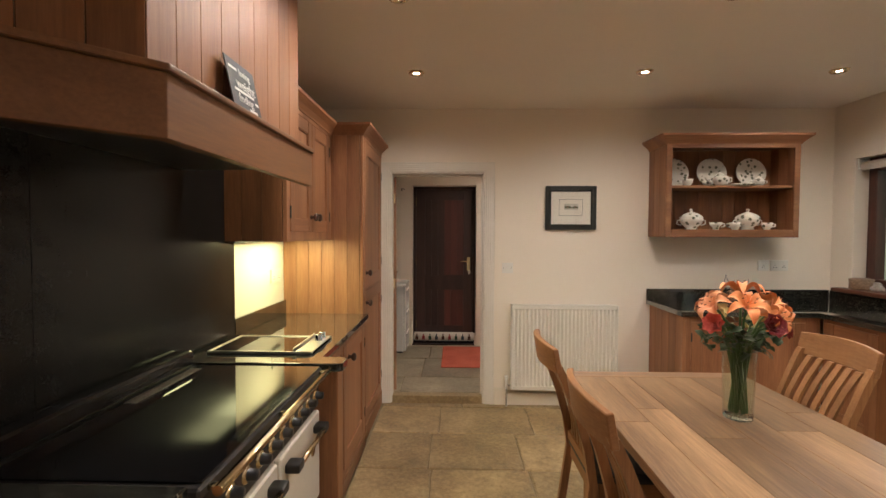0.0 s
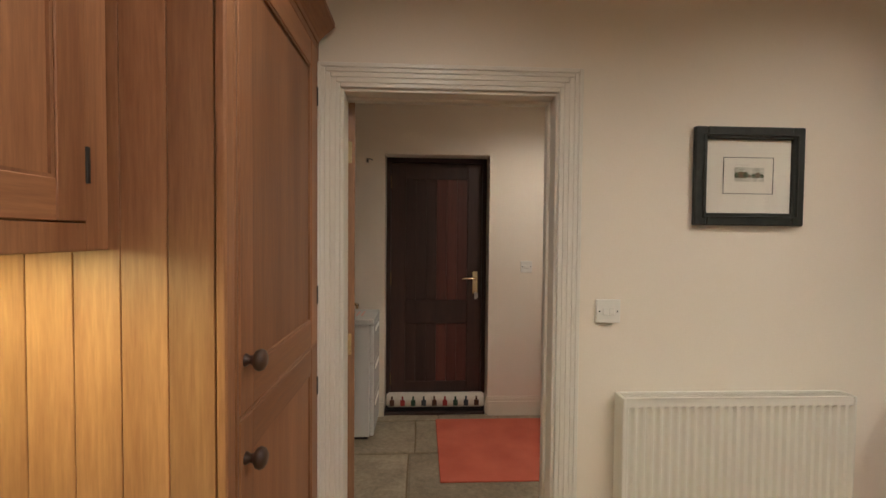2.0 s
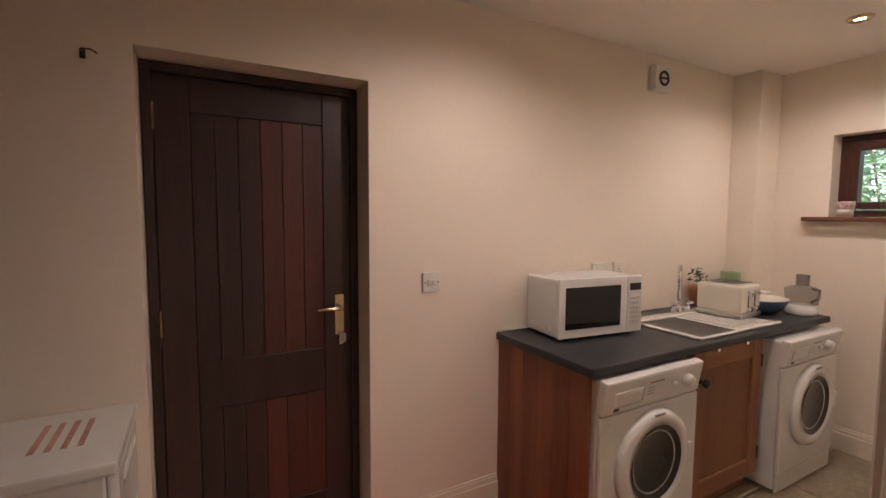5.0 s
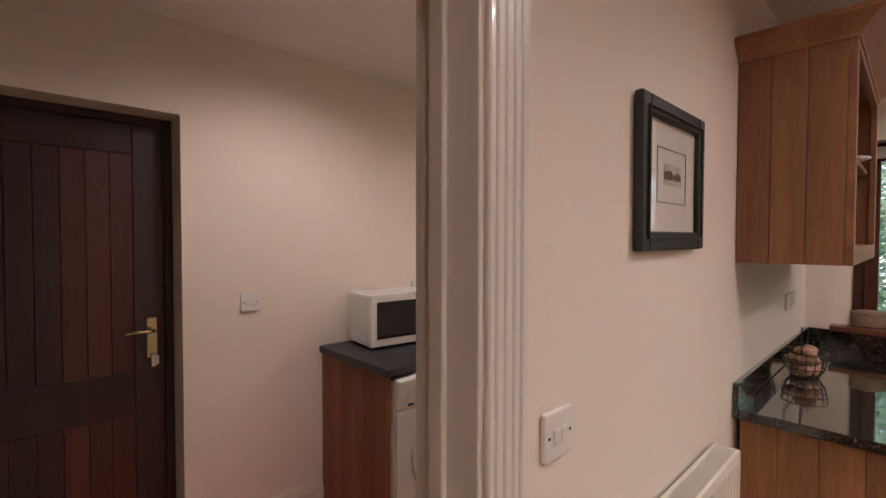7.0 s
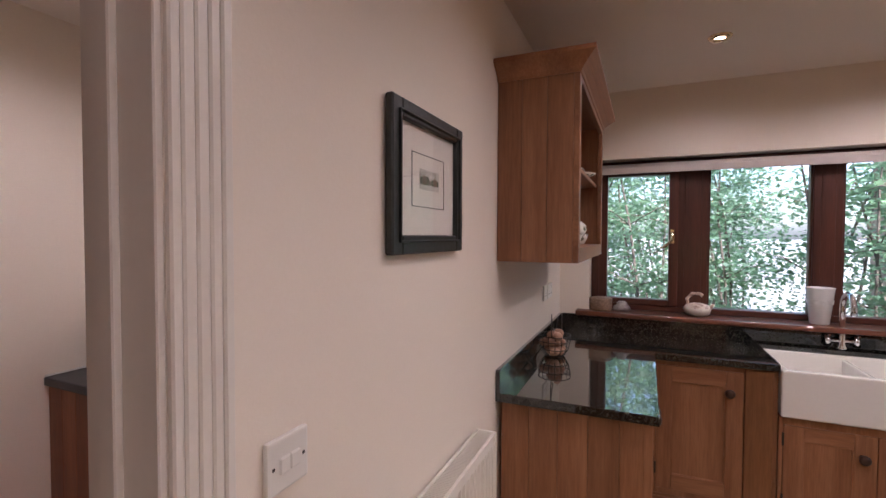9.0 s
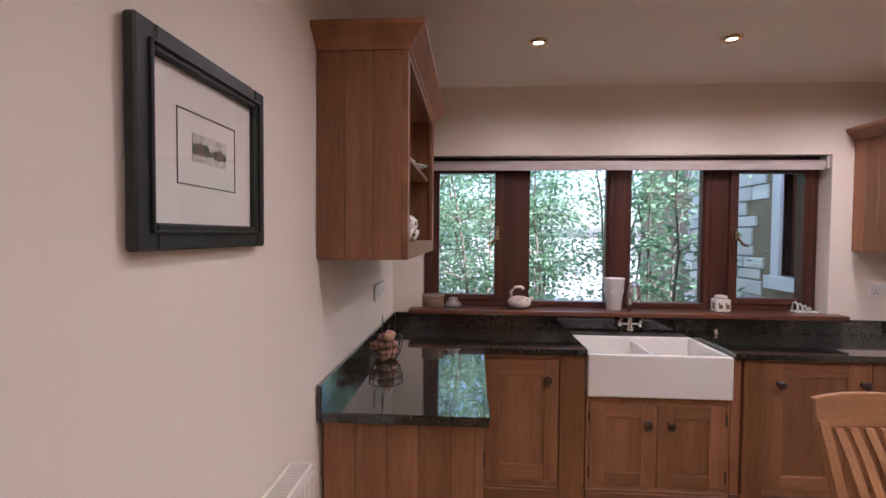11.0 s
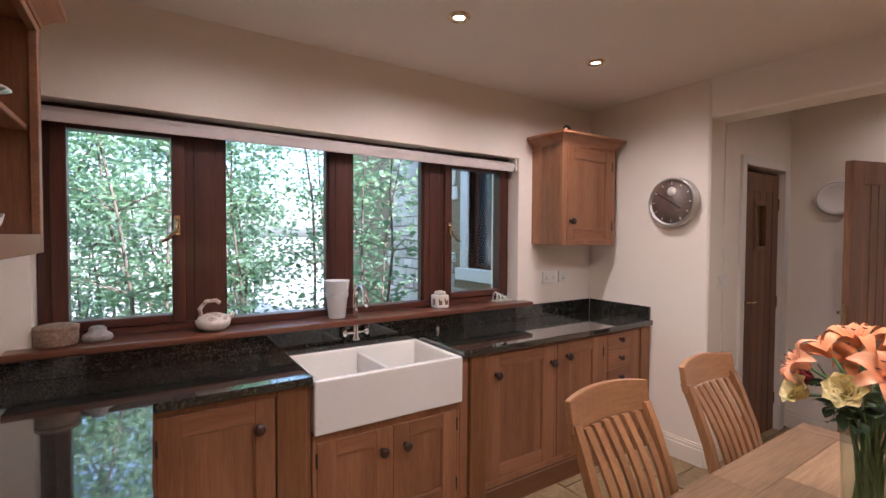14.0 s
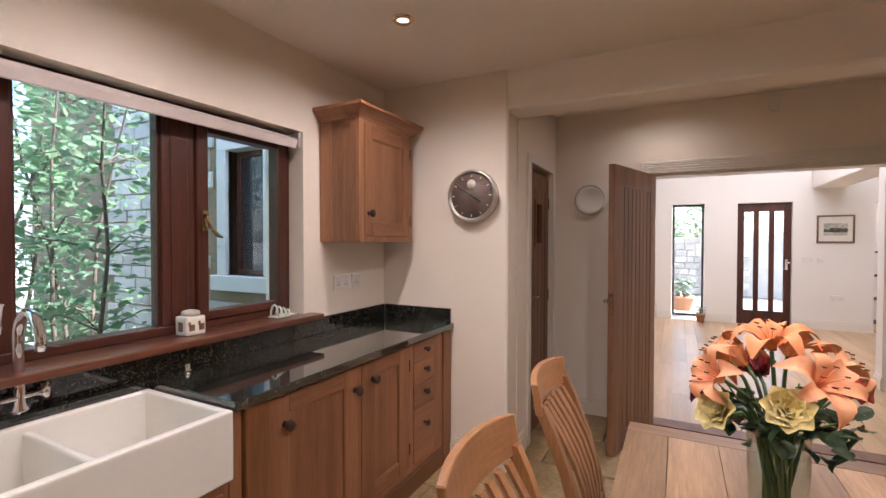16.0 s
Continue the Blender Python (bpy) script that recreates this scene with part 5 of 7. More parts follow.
def slat_chair(label):
    """A chair facing +x with its origin on the floor under the back."""
    c = thing("dining_chair", 0, 0, 0, label, "chair", "chairs round the table")
    def back_x(z):
        u = (z - 0.45) / 0.55
        return 0.11 - 0.17 * u * u * 0.75 - 0.06 * u
    for y in (-0.18, 0.18):
        bm = bmesh.new()
        zs = [0.0, 0.2, 0.44, 0.58, 0.72, 0.86, 0.925]
        ring = []
        for z in zs:
            xx = back_x(max(z, 0.45)) - (0.06 * (0.44 - z) / 0.44 if z < 0.44 else 0)
            ring.append([bm.verts.new((xx + dx, y + dy, z)) for dx, dy in ((-0.017, -0.015), (0.017, -0.015), (0.017, 0.015), (-0.017, 0.015))])
        for a, b in zip(ring, ring[1:]):
            for k in range(4):
                bm.faces.new((a[k], a[(k + 1) % 4], b[(k + 1) % 4], b[k]))
        bm.faces.new(ring[0][::-1]); bm.faces.new(ring[-1])
        part("back_post", bm, CHAIR_Z, c)
    bm = bmesh.new()
    ring = []
    for i in range(13):
        f = i / 12 * 2 - 1
        xx, dz = back_x(0.96) - 0.035 * (1 - f * f) + 0.012, 0.012 * (1 - f * f)
        ring.append([bm.verts.new((xx + dx, f * 0.198, z)) for dx, z in ((0.0, 0.895), (0.024, 0.895 + 0.003), (0.006, 0.995 + dz), (-0.016, 0.992 + dz))])
    for a, b in zip(ring, ring[1:]):
        for k in range(4):
            f = bm.faces.new((a[k], a[(k + 1) % 4], b[(k + 1) % 4], b[k]))
    bm.faces.new(ring[0][::-1]); bm.faces.new(ring[-1])
    bmesh.ops.bevel(bm, geom=bm.edges[:], offset=0.003, segments=1, affect="EDGES")
    part("crest_rail", bm, CHAIR_Y, c)
    for i in range(6):
        y0 = (i - 2.5) * 0.050
        bm = bmesh.new()
        ring = []
        for z in (0.50, 0.58, 0.66, 0.74, 0.82, 0.90):
            u = (z - 0.45) / 0.5
            f = y0 * (0.9 + 0.12 * u)
            bow = 0.030 * math.sin(math.pi * min(1, u)) - 0.03 * u * (1 - (f / 0.2) ** 2)
            xx = back_x(z) + bow
            ring.append([bm.verts.new((xx + dx, f + dy, z)) for dx, dy in ((-0.006, -0.014), (0.006, -0.014), (0.006, 0.014), (-0.006, 0.014))])
        for a, b in zip(ring, ring[1:]):
            for k in range(4):
                bm.faces.new((a[k], a[(k + 1) % 4], b[(k + 1) % 4], b[k]))
        bm.faces.new(ring[0][::-1]); bm.faces.new(ring[-1])
        part("slat", bm, CHAIR_Z, c)
    part("lower_rail", boxes([(0.095, -0.166, 0.475, 0.118, 0.166, 0.515)], 0.003), CHAIR_Y, c)
    part("seat", boxes([(0.10, -0.19, 0.445, 0.535, 0.19, 0.485)], 0.014, segments=2), SEATFAB, c, "black padded seat")
    part("seat_rail", boxes([(0.11, -0.18, 0.385, 0.135, 0.18, 0.443), (0.50, -0.18, 0.385, 0.525, 0.18, 0.443), (0.135, -0.18, 0.385, 0.50, -0.158, 0.443), (0.135, 0.158, 0.385, 0.50, 0.18, 0.443)], 0.002), CHAIR_Y, c)
    for y in (-0.176, 0.14):
        part("front_leg", boxes([(0.488, y, 0, 0.525, y + 0.036, 0.384)], 0.003), CHAIR_Z, c)
    return c


ch = slat_chair("pale oak slat-back chair with a black seat at the table")
poses = [pose(1.005, 2.185, 0), pose(1.00, 1.545, 0), pose(2.155, 2.165, 0, 0, 0, 180), pose(2.17, 1.51, 0, 0, 0, 181)]
ch.matrix_basis = poses[0]
for p in poses[1:]:
    copy_thing(ch, p)

VX, VY = 1.625, 1.91
vase = thing("glass_vase", VX, VY, TZ, "tall clear glass vase holding cut flowers on the table", "vase")
part("wall", lathe([(0.0, 0.004), (0.048, 0.004), (0.050, 0.010), (0.054, 0.15), (0.058, 0.285), (0.0555, 0.285), (0.0515, 0.15), (0.046, 0.022), (0, 0.020)], pose(VX, VY, TZ), 28), VASEGLASS, vase)
part("base", lathe([(0, 0.001), (0.047, 0.001), (0.049, 0.004), (0.049, 0.016), (0, 0.019)], pose(VX, VY, TZ), 28), plain("thick_glass", (0.95, 0.98, 0.97), 0.02, transmission=1.0), vase)
for o in vase.children:
    o.visible_shadow = False
LILY = mottled("orange_lily_petal", (0.83, 0.25, 0.075), (0.92, 0.40, 0.16), 0.5, 18, bump=0.1)
LILYP = mottled("peach_lily_petal", (0.84, 0.32, 0.14), (0.92, 0.48, 0.26), 0.5, 18, bump=0.1)
YROSE = mottled("yellow_rose_petal", (0.76, 0.60, 0.20), (0.86, 0.74, 0.38), 0.5, 25, bump=0.1)
RROSE = mottled("dark_red_rose_petal", (0.16, 0.010, 0.016), (0.34, 0.025, 0.030), 0.5, 25, bump=0.1)
CORAL = mottled("coral_petal", (0.62, 0.085, 0.06), (0.78, 0.17, 0.12), 0.5, 25, bump=0.1)
STEM = mottled("green_stem", (0.045, 0.10, 0.025), (0.10, 0.19, 0.055), 0.5, 25, bump=0.1)
LEAFD = mottled("dark_rose_leaf", (0.018, 0.045, 0.016), (0.045, 0.095, 0.035), 0.45, 25, bump=0.2)
ANTHER = plain("brown_anther", (0.13, 0.035, 0.012), 0.8)


def petal(bm, m, length, width, curl, rise, cup=0.25, n=6):
    """One petal from the centre outwards, rising and then curling back."""
    rows = []
    for i in range(n + 1):
        t = i / n
        w = width * math.sin(math.pi * min(1, 0.12 + 0.86 * t)) ** 0.8
        r = length * t * (1 - 0.25 * curl * t)
        z = rise * math.sin(t * math.pi * (0.5 + 0.45 * curl))
        rows.append([bm.verts.new(m @ Vector((r, s * w / 2, z + cup * w * abs(s)))) for s in (-1, -0.5, 0, 0.5, 1)])
    for a, b in zip(rows, rows[1:]):
        for k in range(4):
            f = bm.faces.new((a[k], a[k + 1], b[k + 1], b[k]))
            f.smooth = True


def stem_to(flower, head, rnd):
    a = rnd.uniform(0, 6.28)
    foot = Vector((VX + 0.03 * math.cos(a), VY + 0.03 * math.sin(a), TZ + 0.03))
    neck = Vector((VX + (head.x - VX) * 0.25, VY + (head.y - VY) * 0.25, TZ + 0.28))
    part("stem", tube([foot, neck, neck.lerp(head, 0.6) + Vector((0, 0, 0.02)), head], 0.0042, 7), STEM, flower)


def lily(x, y, z, tilt, turn, size, mat, seed):
    rnd = random.Random(seed)
    f = thing("lily", x, y, z, "open orange lily with dark anthers in the vase", "flower", "flowers in the vase")
    m = pose(x, y, z, 0, 0, turn) @ pose(0, 0, 0, 0, tilt, 0)
    for i in range(6):
        bm = bmesh.new()
        petal(bm, m @ pose(0, 0, 0.004 * (i % 2), 0, 0, 60 * i + rnd.uniform(-6, 6)), size * rnd.uniform(1.12, 1.38), size * (0.40 if i % 2 else 0.54), rnd.uniform(0.75, 1.25), size * 0.52)
        part("petal", bm, mat, f)
    for i in range(6):
        a = radians(60 * i + 30)
        tip = m @ Vector((0.28 * size * math.cos(a), 0.28 * size * math.sin(a), 0.72 * size))
        st = part("stamen", tube([m @ Vector((0, 0, 0)), m @ Vector((0.12 * size * math.cos(a), 0.12 * size * math.sin(a), 0.45 * size)), tip], 0.0011, 5), LILYP, f)
        part("anther", tube([tip - Vector((0.004, 0.002, 0)), tip + Vector((0.004, 0.002, 0.002))], 0.0016, 6), ANTHER, st, "dark brown anther")
    stem_to(f, Vector((x, y, z)), rnd)


def rose(x, y, z, tilt, turn, size, mat, seed, label):
    rnd = random.Random(seed)
    f = thing("rose", x, y, z, label, "flower", "flowers in the vase")
    m = pose(x, y, z, 0, 0, turn) @ pose(0, 0, 0, 0, tilt, 0)
    for ring, (k, lean, r) in enumerate(((3, 4, 0.62), (4, 9, 0.70), (5, 15, 0.78), (6, 24, 0.84), (6, 36, 0.88), (7, 52, 0.92))):
        for i in range(k):
            mm = m @ pose(0, 0, 0.0, 0, 0, 360 / k * i + 31 * ring + rnd.uniform(-8, 8)) @ pose(0.045 * size * ring, 0, 0, 0, -(90 - lean), 0)
            bm = bmesh.new()
            petal(bm, mm, size * r * 1.05, size * (0.72 + 0.05 * ring), 0.6, size * (0.06 + 0.03 * ring), 0.28, 6)
            part("petal", bm, mat, f)
    stem_to(f, Vector((x, y, z)), rnd)


for i, (dx, dy, z, tilt, turn, s, mt_) in enumerate((
        (-0.03, -0.085, 1.185, 40, 255, 0.090, LILY), (0.095, -0.035, 1.170, 52, 345, 0.092, LILY), (-0.095, 0.0, 1.170, 50, 185, 0.088, LILYP), (0.02, 0.03, 1.215, 14, 65, 0.096, LILY),
        (0.115, 0.065, 1.150, 66, 28, 0.092, LILYP), (-0.045, 0.095, 1.165, 55, 118, 0.092, LILYP), (0.05, -0.11, 1.150, 68, 300, 0.080, LILY))):
    lily(VX + dx * 0.9, VY + dy * 0.9, z, tilt, turn, s * 0.86, mt_, 40 + i)
rose(VX + 0.105, VY + 0.085, 1.085, 62, 48, 0.058, YROSE, 5, "pale yellow rose in the vase")
rose(VX + 0.01, VY + 0.125, 1.120, 60, 88, 0.058, YROSE, 6, "pale yellow rose in the vase")
rose(VX + 0.02, VY - 0.125, 1.13, 66, 275, 0.056, RROSE, 7, "dark red rose in the vase")
rose(VX - 0.12, VY - 0.06, 1.125, 72, 215, 0.052, CORAL, 8, "coral rose in the vase")
rose(VX + 0.125, VY - 0.02, 1.10, 80, 350, 0.050, RROSE, 9, "dark red rose in the vase")
greens = thing("cut_foliage", VX, VY, TZ + 0.03, "dark green leaves and stems among the flowers", "foliage")
rnd = random.Random(11)
for k in range(12):
    a = 2 * math.pi * k / 12 + rnd.uniform(-0.2, 0.2)
    p0 = Vector((VX + 0.028 * math.cos(a + 2), VY + 0.028 * math.sin(a + 2), TZ + 0.025))
    p1 = Vector((VX + 0.045 * math.cos(a), VY + 0.045 * math.sin(a), TZ + 0.29))
    r = rnd.uniform(0.07, 0.14)
    p2 = Vector((VX + r * math.cos(a), VY + r * math.sin(a), TZ + rnd.uniform(0.30, 0.40)))
    part("stem", tube([p0, p1, p2], [0.004, 0.0035, 0.002], 6), STEM, greens)
    bm = bmesh.new()
    for j in range(9):
        q = p1.lerp(p2, 0.15 + 0.1 * j) + Vector((rnd.uniform(-0.02, 0.02), rnd.uniform(-0.02, 0.02), rnd.uniform(-0.05, 0.015)))
        petal(bm, Matrix.Translation(q) @ pose(0, 0, 0, rnd.uniform(-40, 40), rnd.uniform(-20, 60), rnd.uniform(0, 360)), rnd.uniform(0.035, 0.06), rnd.uniform(0.022, 0.034), 0.6, 0.008, 0.12, 4)
    part("leaves", bm, LEAFD, greens)

# ---------------------------------------------------------------- crockery in the rack
def china(name, profile, x, y, z, label, category, n=28, handles=0, spout=False, lid=None, turn=0):
    t = thing(name, x, y, z, label, category)
    part("body", lathe(profile, pose(x, y, z + 0.0005), n), CHINA, t)
    r = max(p[0] for p in profile)
    h = max(p[1] for p in profile)
    for k in range(handles):
        a = radians(turn + 180 * k)
        d = Vector((math.cos(a), math.sin(a), 0))
        c = Vector((x, y, z + h * 0.62))
        part("handle", tube([c + d * r * 0.92 + Vector((0, 0, h * 0.2)), c + d * (r + 0.022) + Vector((0, 0, h * 0.18)), c + d * (r + 0.024) - Vector((0, 0, h * 0.12)), c + d * r * 0.9 - Vector((0, 0, h * 0.25))], 0.005, 8), CHINA, t)
    if spout:
        a = radians(turn + 180)
        d = Vector((math.cos(a), math.sin(a), 0))
        c = Vector((x, y, z + h * 0.35))
        part("spout", tube([c + d * r * 0.8, c + d * (r + 0.03) + Vector((0, 0, h * 0.25)), c + d * (r + 0.05) + Vector((0, 0, h * 0.5))], [0.014, 0.010, 0.008], 10), CHINA, t)
    if lid:
        part("lid", lathe(lid, pose(x, y, z + h + 0.001), n), CHINA, t)
    return t


PLATE = [(0, 0.010), (0.068, 0.010), (0.082, 0.016), (0.119, 0.024), (0.121, 0.021), (0.082, 0.010), (0.068, 0.002), (0, 0.002)]
TUREEN = [(0, 0.0), (0.045, 0.0), (0.048, 0.008), (0.040, 0.016), (0.075, 0.045), (0.088, 0.075), (0.084, 0.092), (0, 0.092)]
TUREENLID = [(0.088, 0.0), (0.086, 0.006), (0.062, 0.028), (0.030, 0.042), (0.012, 0.046), (0.010, 0.054), (0.016, 0.064), (0.010, 0.073), (0, 0.074)]
CUP = [(0, 0.0), (0.022, 0.0), (0.024, 0.006), (0.036, 0.028), (0.042, 0.056), (0.039, 0.056), (0.033, 0.028), (0.018, 0.008), (0, 0.008)]
for i, px in enumerate((2.335, 2.640, 2.955)):
    t = thing("dinner_plate", px, 3.97, 1.8325, "leaf-printed white china plate standing on the shelf", "plate", "plates in the rack")
    part("plate", lathe(PLATE, Matrix.Translation((px, 3.955, 1.834 + 0.1185)) @ pose(0, 0, 0, 82, 0, 0), 32), CHINA, t)
china("teapot", [(0, 0), (0.035, 0), (0.055, 0.02), (0.068, 0.05), (0.060, 0.078), (0.035, 0.09), (0, 0.09)], 2.66, 3.85, 1.832, "leaf-printed white china teapot on the shelf", "teapot", handles=1, spout=True, lid=[(0.034, 0), (0.03, 0.01), (0.012, 0.018), (0.010, 0.026), (0, 0.03)])
t = china("serving_dish", [(0, 0), (0.07, 0), (0.10, 0.012), (0.098, 0.015), (0.068, 0.004), (0, 0.004)], 2.79, 3.80, 1.832, "flat white china dish on the shelf", "dish")
china("sugar_bowl", [(0, 0), (0.025, 0), (0.042, 0.025), (0.040, 0.05), (0, 0.052)], 2.935, 3.81, 1.832, "small lidded china sugar bowl", "bowl", handles=2, lid=[(0.04, 0), (0.03, 0.014), (0.010, 0.02), (0.008, 0.03), (0, 0.034)])
china("teacup", CUP, 2.385, 3.81, 1.832, "leaf-printed white china cup on the shelf", "cup", handles=1, turn=180)
zr = 1.4925
china("soup_tureen", TUREEN, 2.435, 3.84, zr, "lidded white china tureen with leaf print", "tureen", handles=2, lid=TUREENLID)
china("soup_tureen", TUREEN, 2.875, 3.84, zr, "lidded white china tureen with leaf print", "tureen", handles=2, lid=TUREENLID)
china("gravy_boat", [(0, 0), (0.022, 0), (0.020, 0.012), (0.040, 0.035), (0.046, 0.056), (0.042, 0.055), (0.02, 0.02), (0, 0.018)], 2.60, 3.79, zr, "white china gravy boat with leaf print", "jug", handles=1, turn=0)
china("teacup", CUP, 2.755, 3.80, zr, "leaf-printed white china cup in the rack", "cup", handles=1, turn=180)
china("teacup", CUP, 3.00, 3.80, zr, "leaf-printed white china cup in the rack", "cup", handles=1)

# things on the worktop and the sill
eb = thing("egg_basket", 2.845, 3.905, 0.906, "wire hen-shaped basket full of brown eggs", "basket")
EGG = mottled("brown_egg_shell", (0.33, 0.165, 0.10), (0.50, 0.29, 0.19), 0.5, 30, bump=0.1)
for k, zz in enumerate((0.0, 0.035, 0.075, 0.105)):
    r = (0.05, 0.072, 0.081, 0.083)[k]
    part("wire_ring", tube([(2.845 + r * math.cos(radians(a)), 3.905 + r * math.sin(radians(a)), 0.910 + zz) for a in range(0, 361, 20)], 0.0022, 6), IRON, eb)
for a in range(0, 360, 24):
    c, s = math.cos(radians(a)), math.sin(radians(a))
    part("wire", tube([(2.845 + r * c, 3.905 + r * s, z) for r, z in ((0.05, 0.910), (0.072, 0.945), (0.081, 0.985), (0.083, 1.015))], 0.0016, 5), IRON, eb)
part("hen_outline", tube([(2.845 - 0.083, 3.905, 1.015), (2.845 - 0.10, 3.905, 1.07), (2.845 - 0.088, 3.905, 1.135), (2.845 - 0.075, 3.905, 1.085), (2.845 - 0.03, 3.905, 1.04), (2.845 + 0.05, 3.905, 1.045), (2.845 + 0.095, 3.905, 1.095), (2.845 + 0.083, 3.905, 1.015)], 0.0022, 6), IRON, eb)
rnd = random.Random(3)
for k in range(15):
    a, r = k * 2.4, 0.014 + 0.042 * ((k % 7) / 6)
    z = 0.933 + 0.042 * (k // 6)
    eg = thing("egg", 2.845 + r * math.cos(a), 3.905 + r * math.sin(a), z - 0.02, "brown hen's egg in the wire basket", "egg", "eggs in the basket")
    part("shell", lathe([(0, -0.027), (0.012, -0.024), (0.020, -0.012), (0.0215, 0.0), (0.018, 0.015), (0.010, 0.026), (0, 0.030)], pose(2.845 + r * math.cos(a), 3.905 + r * math.sin(a), z, rnd.uniform(40, 140), rnd.uniform(0, 60), rnd.uniform(0, 360)), 14), EGG, eg)

SZ = 1.0345
POT = mottled("cream_pottery_with_brown_print", (0.22, 0.09, 0.06), (0.70, 0.60, 0.50), 0.35, 45, bump=0.1, fine=120, contrast=(0.36, 0.52))
tp = thing("hen_teapot", 3.70, 3.165, SZ, "squat cream pottery teapot with a hooped handle", "teapot")
part("body", lathe([(0, 0), (0.050, 0), (0.072, 0.02), (0.078, 0.045), (0.062, 0.068), (0.03, 0.078), (0, 0.08)], pose(3.70, 3.165, SZ), 28), mottled("cream_pottery", (0.62, 0.55, 0.46), (0.76, 0.70, 0.62), 0.3, 20, bump=0.05), tp)
part("printed_top", lathe([(0.0785, 0.042), (0.0635, 0.069), (0.032, 0.0795), (0, 0.082)], pose(3.70, 3.165, SZ), 28), POT, tp)
part("hoop", tube([(3.70, 3.165 + 0.05, SZ + 0.065), (3.70, 3.165 + 0.058, SZ + 0.105), (3.70, 3.165 + 0.03, SZ + 0.14), (3.70, 3.165 - 0.012, SZ + 0.142), (3.70, 3.165 - 0.03, SZ + 0.128)], 0.0095, 10), POT, tp)
part("spout", tube([(3.70, 3.10, SZ + 0.05), (3.70, 3.082, SZ + 0.066), (3.70, 3.075, SZ + 0.078)], [0.014, 0.010, 0.008], 10), POT, tp)
bsk = thing("wicker_pot", 3.69, 3.74, SZ, "small round woven wicker pot with a lid", "pot")
WICK = mottled("brown_wicker", (0.12, 0.07, 0.04), (0.34, 0.22, 0.14), 0.7, 70, bump=1.0, fine=170, dist=0.004)
part("body", lathe([(0, 0), (0.068, 0), (0.073, 0.01), (0.073, 0.06), (0.068, 0.066), (0, 0.066)], pose(3.69, 3.745, SZ), 28), WICK, bsk)
part("lid", lathe([(0.076, 0.066), (0.076, 0.080), (0.05, 0.088), (0, 0.090)], pose(3.69, 3.745, SZ), 28), WICK, bsk)
ant = thing("china_animal", 3.69, 3.60, SZ, "small grey pottery animal figure on the sill", "ornament")
bm = lathe([(0, 0), (0.03, 0), (0.038, 0.015), (0.034, 0.035), (0.02, 0.05), (0.022, 0.062), (0.014, 0.075), (0, 0.077)], pose(3.69, 3.61, SZ), 16)
bmesh.ops.scale(bm, vec=(0.8, 1.5, 0.9), verts=bm.verts, space=Matrix.Translation((-3.69, -3.61, -SZ)))
part("figure", bm, mottled("grey_pottery", (0.16, 0.14, 0.13), (0.45, 0.40, 0.36), 0.4, 40, bump=0.1), ant)
wv = thing("white_vase", 3.70, 2.545, SZ, "tall tapered white enamel pot on the sill", "vase")
part("body", lathe([(0, 0), (0.045, 0), (0.047, 0.004), (0.068, 0.205), (0.071, 0.210), (0.066, 0.210), (0.045, 0.012), (0, 0.010)], pose(3.70, 2.545, SZ), 32), ENAMEL, wv)
part("printed_label", lathe([(0.0615, 0.118), (0.0640, 0.142)], pose(3.70, 2.545, SZ, 0, 0, 150), 48), mottled("faint_grey_print", (0.52, 0.51, 0.48), (0.70, 0.69, 0.66), 0.4, 60, bump=0), wv)
tin = thing("pottery_jar", 3.70, 1.86, SZ, "square white pottery jar with cockerel pictures", "jar")
part("body", boxes([(3.66, 1.815, SZ, 3.74, 1.905, SZ + 0.085)], 0.010, segments=2), mottled("cream_glaze", (0.68, 0.64, 0.56), (0.76, 0.72, 0.64), 0.25, 12, bump=0.05), tin)
part("lid", lathe([(0.036, 0), (0.038, 0.006), (0.034, 0.018), (0.01, 0.024), (0, 0.024)], pose(3.70, 1.86, SZ + 0.086), 24), mottled("grey_glaze", (0.40, 0.38, 0.32), (0.55, 0.52, 0.45), 0.3, 20, bump=0.05), tin)
for y in (1.838, 1.882):
    part("cockerel_picture", boxes([(3.6585, y - 0.014, SZ + 0.022, 3.66, y + 0.010, SZ + 0.050), (3.6585, y + 0.004, SZ + 0.045, 3.66, y + 0.013, SZ + 0.062)], 0), mottled("brown_print", (0.10, 0.05, 0.03), (0.30, 0.16, 0.08), 0.5, 50, bump=0), tin)
part("jar_picture", boxes([(3.685, 1.9045, SZ + 0.02, 3.715, 1.906, SZ + 0.06)], 0), mottled("brown_print_side", (0.10, 0.05, 0.03), (0.30, 0.16, 0.08), 0.5, 50, bump=0), tin)
tr = thing("toast_rack", 3.715, 1.34, SZ, "pale green pottery toast rack with arched bars", "rack")
GGLAZE = mottled("pale_green_glaze", (0.45, 0.48, 0.40), (0.64, 0.66, 0.56), 0.3, 20, bump=0.05)
part("base", boxes([(3.68, 1.255, SZ, 3.75, 1.40, SZ + 0.010)], 0.004), GGLAZE, tr)
for k in range(4):
    y = 1.385 - k * 0.030
    r = 0.052 - 0.010 * k
    part("arch", tube([(3.715 + 0.55 * r * math.cos(radians(a)), y, SZ + 0.008 + 1.15 * r * math.sin(radians(a))) for a in range(0, 181, 15)], 0.0055, 8), GGLAZE, tr)

